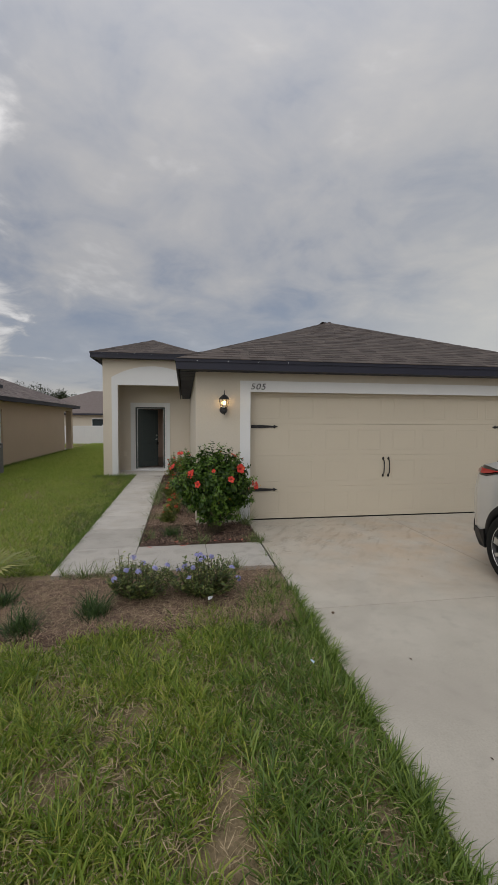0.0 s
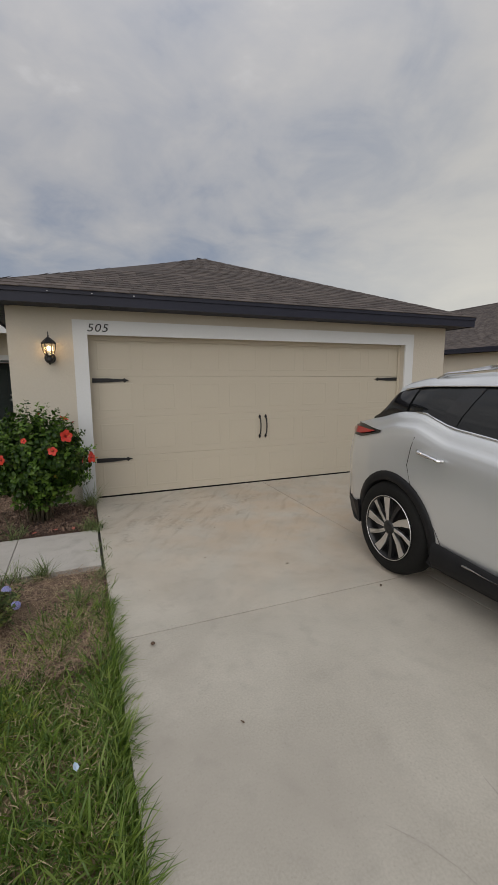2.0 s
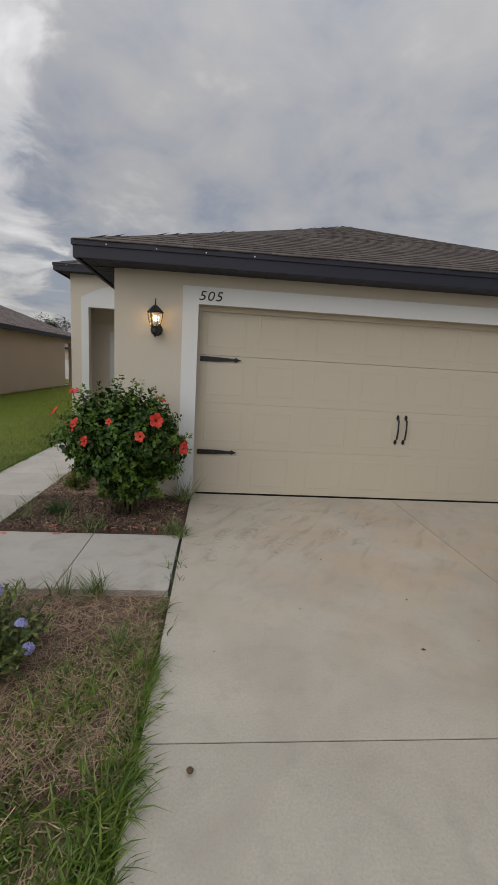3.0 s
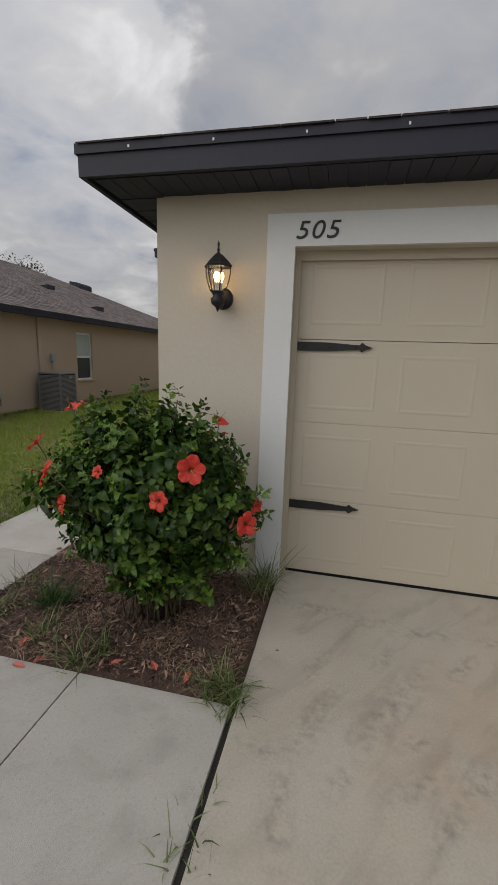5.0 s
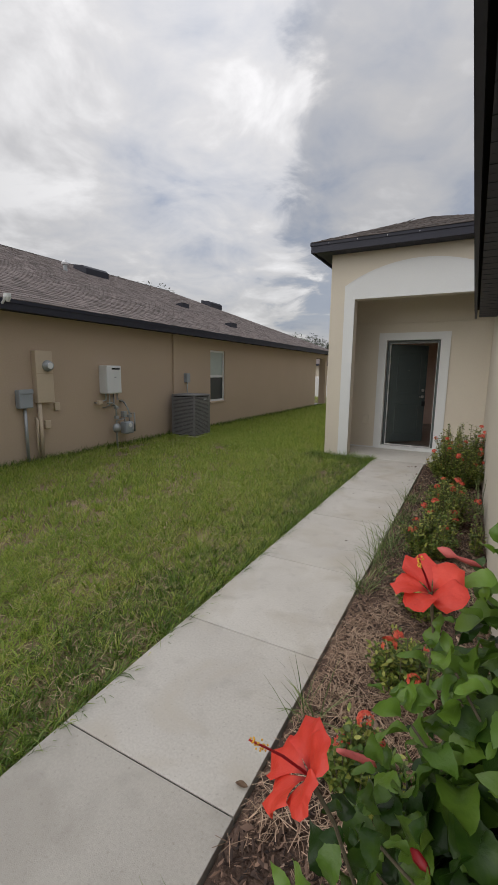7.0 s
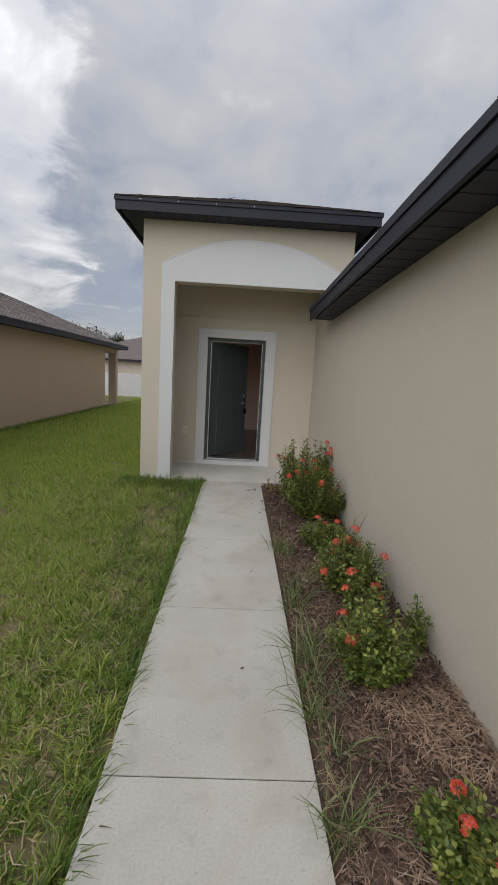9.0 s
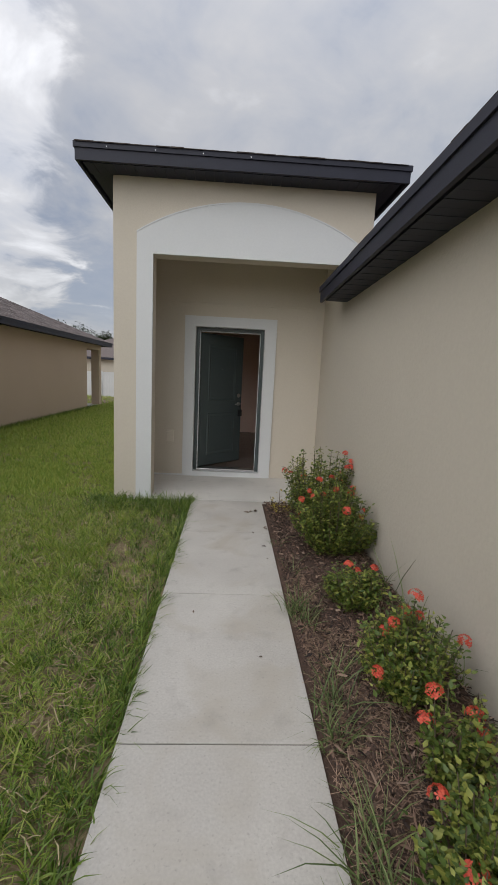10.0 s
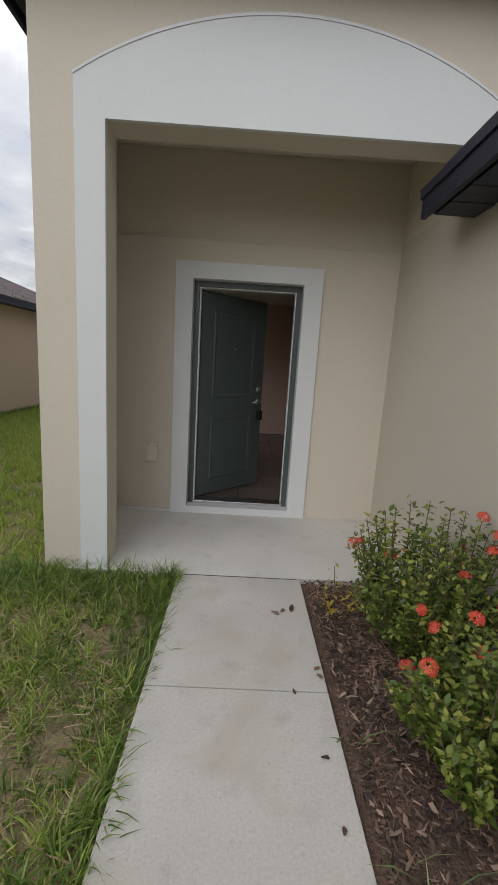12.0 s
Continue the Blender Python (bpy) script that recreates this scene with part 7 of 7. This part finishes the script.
IXORA = "low ixora shrub with small glossy leaves and coral flower heads"
for k, (x, y, r, h, n, fl) in enumerate(((-0.26, 7.28, 0.15, 0.27, 34, 3), (-0.20, 7.86, 0.16, 0.3, 44, 4), (-0.20, 8.6, 0.16, 0.28, 44, 3), (-0.23, 9.5, 0.23, 0.38, 86, 3), (-0.14, 9.9, 0.13, 0.42, 22, 4), (-0.13, 10.36, 0.25, 0.46, 76, 7), (-0.17, 11.13, 0.2, 0.3, 46, 3), (0.12, 9.72, 0.07, 0.34, 8, 0), (-0.11, 11.96, 0.37, 0.62, 96, 11), (-0.08, 12.7, 0.42, 0.80, 100, 16))):
    small_shrub("ixora_shrub", (x, y), r, h, n, fl, IXORA if h < 0.7 else "tall ixora shrub with coral flower heads beside the porch", "shrub", "ixora row", petal_coral, 40 + k, per_shoot=58 if h < 0.6 else 74, shapes=IXORA_LEAVES)
small_shrub("dry_sprigs", (-0.42, 13.0), 0.2, 0.3, 7, 0, "half-bare yellowing sprigs spilling over the path", "shrub", "", petal_coral, 77, per_shoot=9, leaf_mat=leaf_yellow)
plumbago_leaf = mat("plumbago_leaf", (0.025, 0.05, 0.011), (0.30, 0.32, 0.09), 12, 60, 0.5, per_island=0.55, spread=0.36, leaf=0.2, shape=((0.5, (0.085, 0.125, 0.03)),))
PLUM = "low plumbago shrub with pale blue flowers in dry soil"
small_shrub("plumbago_shrub", (-0.42, 4.45), 0.32, 0.34, 60, 7, PLUM, "shrub", "plumbago shrubs", petal_blue, 61, per_shoot=30, floret=0.014, fr=0.024, leaf_mat=plumbago_leaf)
small_shrub("plumbago_shrub", (0.16, 4.45), 0.40, 0.36, 84, 12, PLUM, "shrub", "plumbago shrubs", petal_blue, 62, per_shoot=30, floret=0.014, fr=0.024, leaf_mat=plumbago_leaf)
small_shrub("young_shrub", (-0.62, 4.85), 0.12, 0.36, 7, 1, "thin upright sprig with sparse green leaves", "shrub", "", petal_blue, 63, per_shoot=14)
# a low palm at the bed's end
palm = thing("small_palm", (-2.0, 4.98, 0.0), "low fan palm with yellowing green fronds", "palm")
palm.scale = (1.15, 1.15, 1.2)
palm_green = mat("palm_frond", (0.13, 0.17, 0.035), (0.42, 0.40, 0.13), 8, 60, 0.55, per_object=0.6, leaf=0.2)
pr = random.Random(5)
for k in range(9):
    a = k * 0.7 + pr.uniform(-0.2, 0.2)
    verts, faces = [], []
    stalk = Vector((math.cos(a) * 0.12, math.sin(a) * 0.12, 0.14))
    for i in range(13):
        b = a + (i - 6) * 0.16
        d = Vector((math.cos(b), math.sin(b), 0.35 - 0.05 * abs(i - 6)))
        s = Vector((-math.sin(b), math.cos(b), 0)) * 0.011
        base = len(verts)
        verts += [stalk, stalk + d * 0.14 + s, stalk + d * 0.30 - Vector((0, 0, 0.03)), stalk + d * 0.14 - s]
        faces.append((base, base + 1, base + 2, base + 3))
    fr_ob = raw("frond", verts, faces, palm_green, palm)
    part("stalk", tube(bmesh.new(), [(0, 0, -0.02), stalk * 0.5, stalk], 0.009, 6, 0.005), palm_green, fr_ob)

# ---- small litter ----
dead_leaf = mat("dead_leaf", (0.06, 0.035, 0.022), (0.16, 0.10, 0.06), 20, 90, 0.8, per_object=0.6)
fallen_pink = mat("fallen_petal", (0.50, 0.10, 0.07), (0.62, 0.18, 0.13), 20, 90, 0.6, per_object=0.6)
v, f = leaf_shape(0.075, 0.03, 0.6, -0.1)
wilted = bpy.data.meshes.new("petal")
wilted.from_pydata([tuple(p) for p in v], [], f)
wilted.materials.append(fallen_pink)
for k, (x, y) in enumerate(((-0.06, 6.0), (0.03, 6.03), (0.637, 6.125), (-0.06, 6.16), (0.793, 6.16), (-0.489, 6.0), (0.4, 6.1), (-0.1, 6.1))):
    ob = tagged(link("fallen_petal", wilted, None), "wilted pink hibiscus petal lying on the ground", "petal", "fallen petals")
    ob.matrix_basis = pose(x, y, 0.018 if y > 6.04 else 0.004, 0, 6, k * 67)
v, f = leaf_shape(0.05, 0.024, 0.7, -0.15)
crisp = bpy.data.meshes.new("dead_leaf")
crisp.from_pydata([tuple(p) for p in v], [], f)
crisp.materials.append(dead_leaf)
for k, (x, y, s) in enumerate(((-0.658, 7.116, 1.3), (-0.707, 12.966, 1.6), (-0.777, 12.933, 1.3), (-0.74, 12.99, 1.2), (-0.642, 12.475, 1.1), (-0.65, 12.5, 1.0), (-0.757, 12.343, 0.8), (-0.663, 12.047, 0.9), (-0.665, 11.817, 0.8), (2.512, 4.522, 1.1), (2.656, 5.022, 0.9), (1.563, 3.075, 0.9), (3.032, 3.9, 1.2), (1.485, 2.225, 0.8), (1.16, 6.43, 0.8), (2.2, 5.6, 0.7), (1.9, 4.9, 0.6), (1.35, 4.5, 0.6), (2.9, 4.6, 0.6), (-0.9, 9.5, 0.6), (-1.2, 11.0, 0.6), (-0.8, 10.6, 0.5))):
    ob = tagged(link("dead_leaf", crisp, None), "curled brown dead leaf lying on pale concrete", "leaf", "dead leaves")
    ob.matrix_basis = pose(x, y, 0.003, 0, 0, k * 77) @ Matrix.Scale(s * (0.5 if x > 1 else 0.8), 4)
stone = thing("stone", (1.258, 3.82, 0.0), "small brown stone lying on the driveway", "stone")
bm = bmesh.new()
bmesh.ops.create_icosphere(bm, subdivisions=2, radius=0.014)
for vert in bm.verts:
    vert.co *= 1 + 0.25 * noise.noise(vert.co * 40)
    vert.co.z = vert.co.z * 0.6 + 0.016
part("rock", bm, dead_leaf, stone, smooth=True)
v, f = leaf_shape(0.085, 0.05, 0.5, 0.2)
paper = bpy.data.meshes.new("paper_scrap")
paper.from_pydata([tuple(p) for p in v], [], f)
paper.materials.append(white_vinyl)
tagged(link("paper_scrap", paper, None), "crumpled white paper scrap in the plumbago", "paper").matrix_basis = pose(0.2, 4.13, 0.06, 20, -25, 40) @ Matrix.Scale(0.7, 4)
wrapper = paper.copy()
wrapper.materials[0] = mat("pale_blue_plastic", (0.36, 0.48, 0.62), (0.5, 0.6, 0.7), 20, 90, 0.4)
tagged(link("wrapper", wrapper, None), "small pale blue plastic wrapper in the grass", "wrapper").matrix_basis = pose(0.84, 3.06, 0.05, 10, -15, 100) @ Matrix.Scale(0.5, 4)

# ---- distant trees ----
tree_leaf = mat("tree_leaf", (0.018, 0.03, 0.010), (0.065, 0.085, 0.03), 2, 20, 0.7, per_island=0.6, leaf=0.15)
for k, (x, y, h) in enumerate(((-20.5, 60, 6.6), (-16.5, 62, 6.0), (-12.5, 61, 5.2), (-23.5, 64, 6.2), (-9.5, 66, 5.6), (-31.6, 39.0, 10.4), (-30.0, 40.4, 10.2), (-34, 38, 9.0))):
    tr = random.Random(90 + k)
    tree = thing("tree", (x, y, -0.05), "distant dark green broadleaf tree behind the houses", "tree", "distant trees")
    bm = tube(bmesh.new(), [(0, 0, 0), (0.1, 0, h * 0.3), (0.0, 0.1, h * 0.6)], 0.2, 8, 0.09)
    for i in range(7):
        a = i * 0.9
        tube(bm, [(0.05, 0.05, h * (0.3 + 0.04 * i)), (math.cos(a) * 0.8, math.sin(a) * 0.8, h * (0.5 + 0.04 * i)), (math.cos(a) * 1.5, math.sin(a) * 1.5, h * (0.6 + 0.04 * i))], 0.07, 6, 0.02)
    part("trunk", bm, bark, tree)
    lumps = [(tr.gauss(0, h * 0.14), tr.gauss(0, h * 0.14), h * tr.uniform(0.45, 0.88), h * tr.uniform(0.08, 0.17)) for _ in range(15)]
    pl, tn, sc = [], [], []
    for lx, ly, lz, r in lumps:
        for i in range(210):
            d = Vector((tr.gauss(0, 1), tr.gauss(0, 1), tr.gauss(0, 0.8))).normalized()
            pl.append(Vector((lx, ly, lz)) + d * r * tr.uniform(0.5, 1.15))
            tn.append(spin((tr.gauss(0, 1), tr.gauss(0, 1), tr.gauss(0, 0.6))))
            sc.append(tr.uniform(4.0, 8.0))
    leaf_cloud("crown", pl, tn, [leaf_shape(0.04, 0.02, 0.25, 0.1, 2)], sc, tree_leaf, tree)
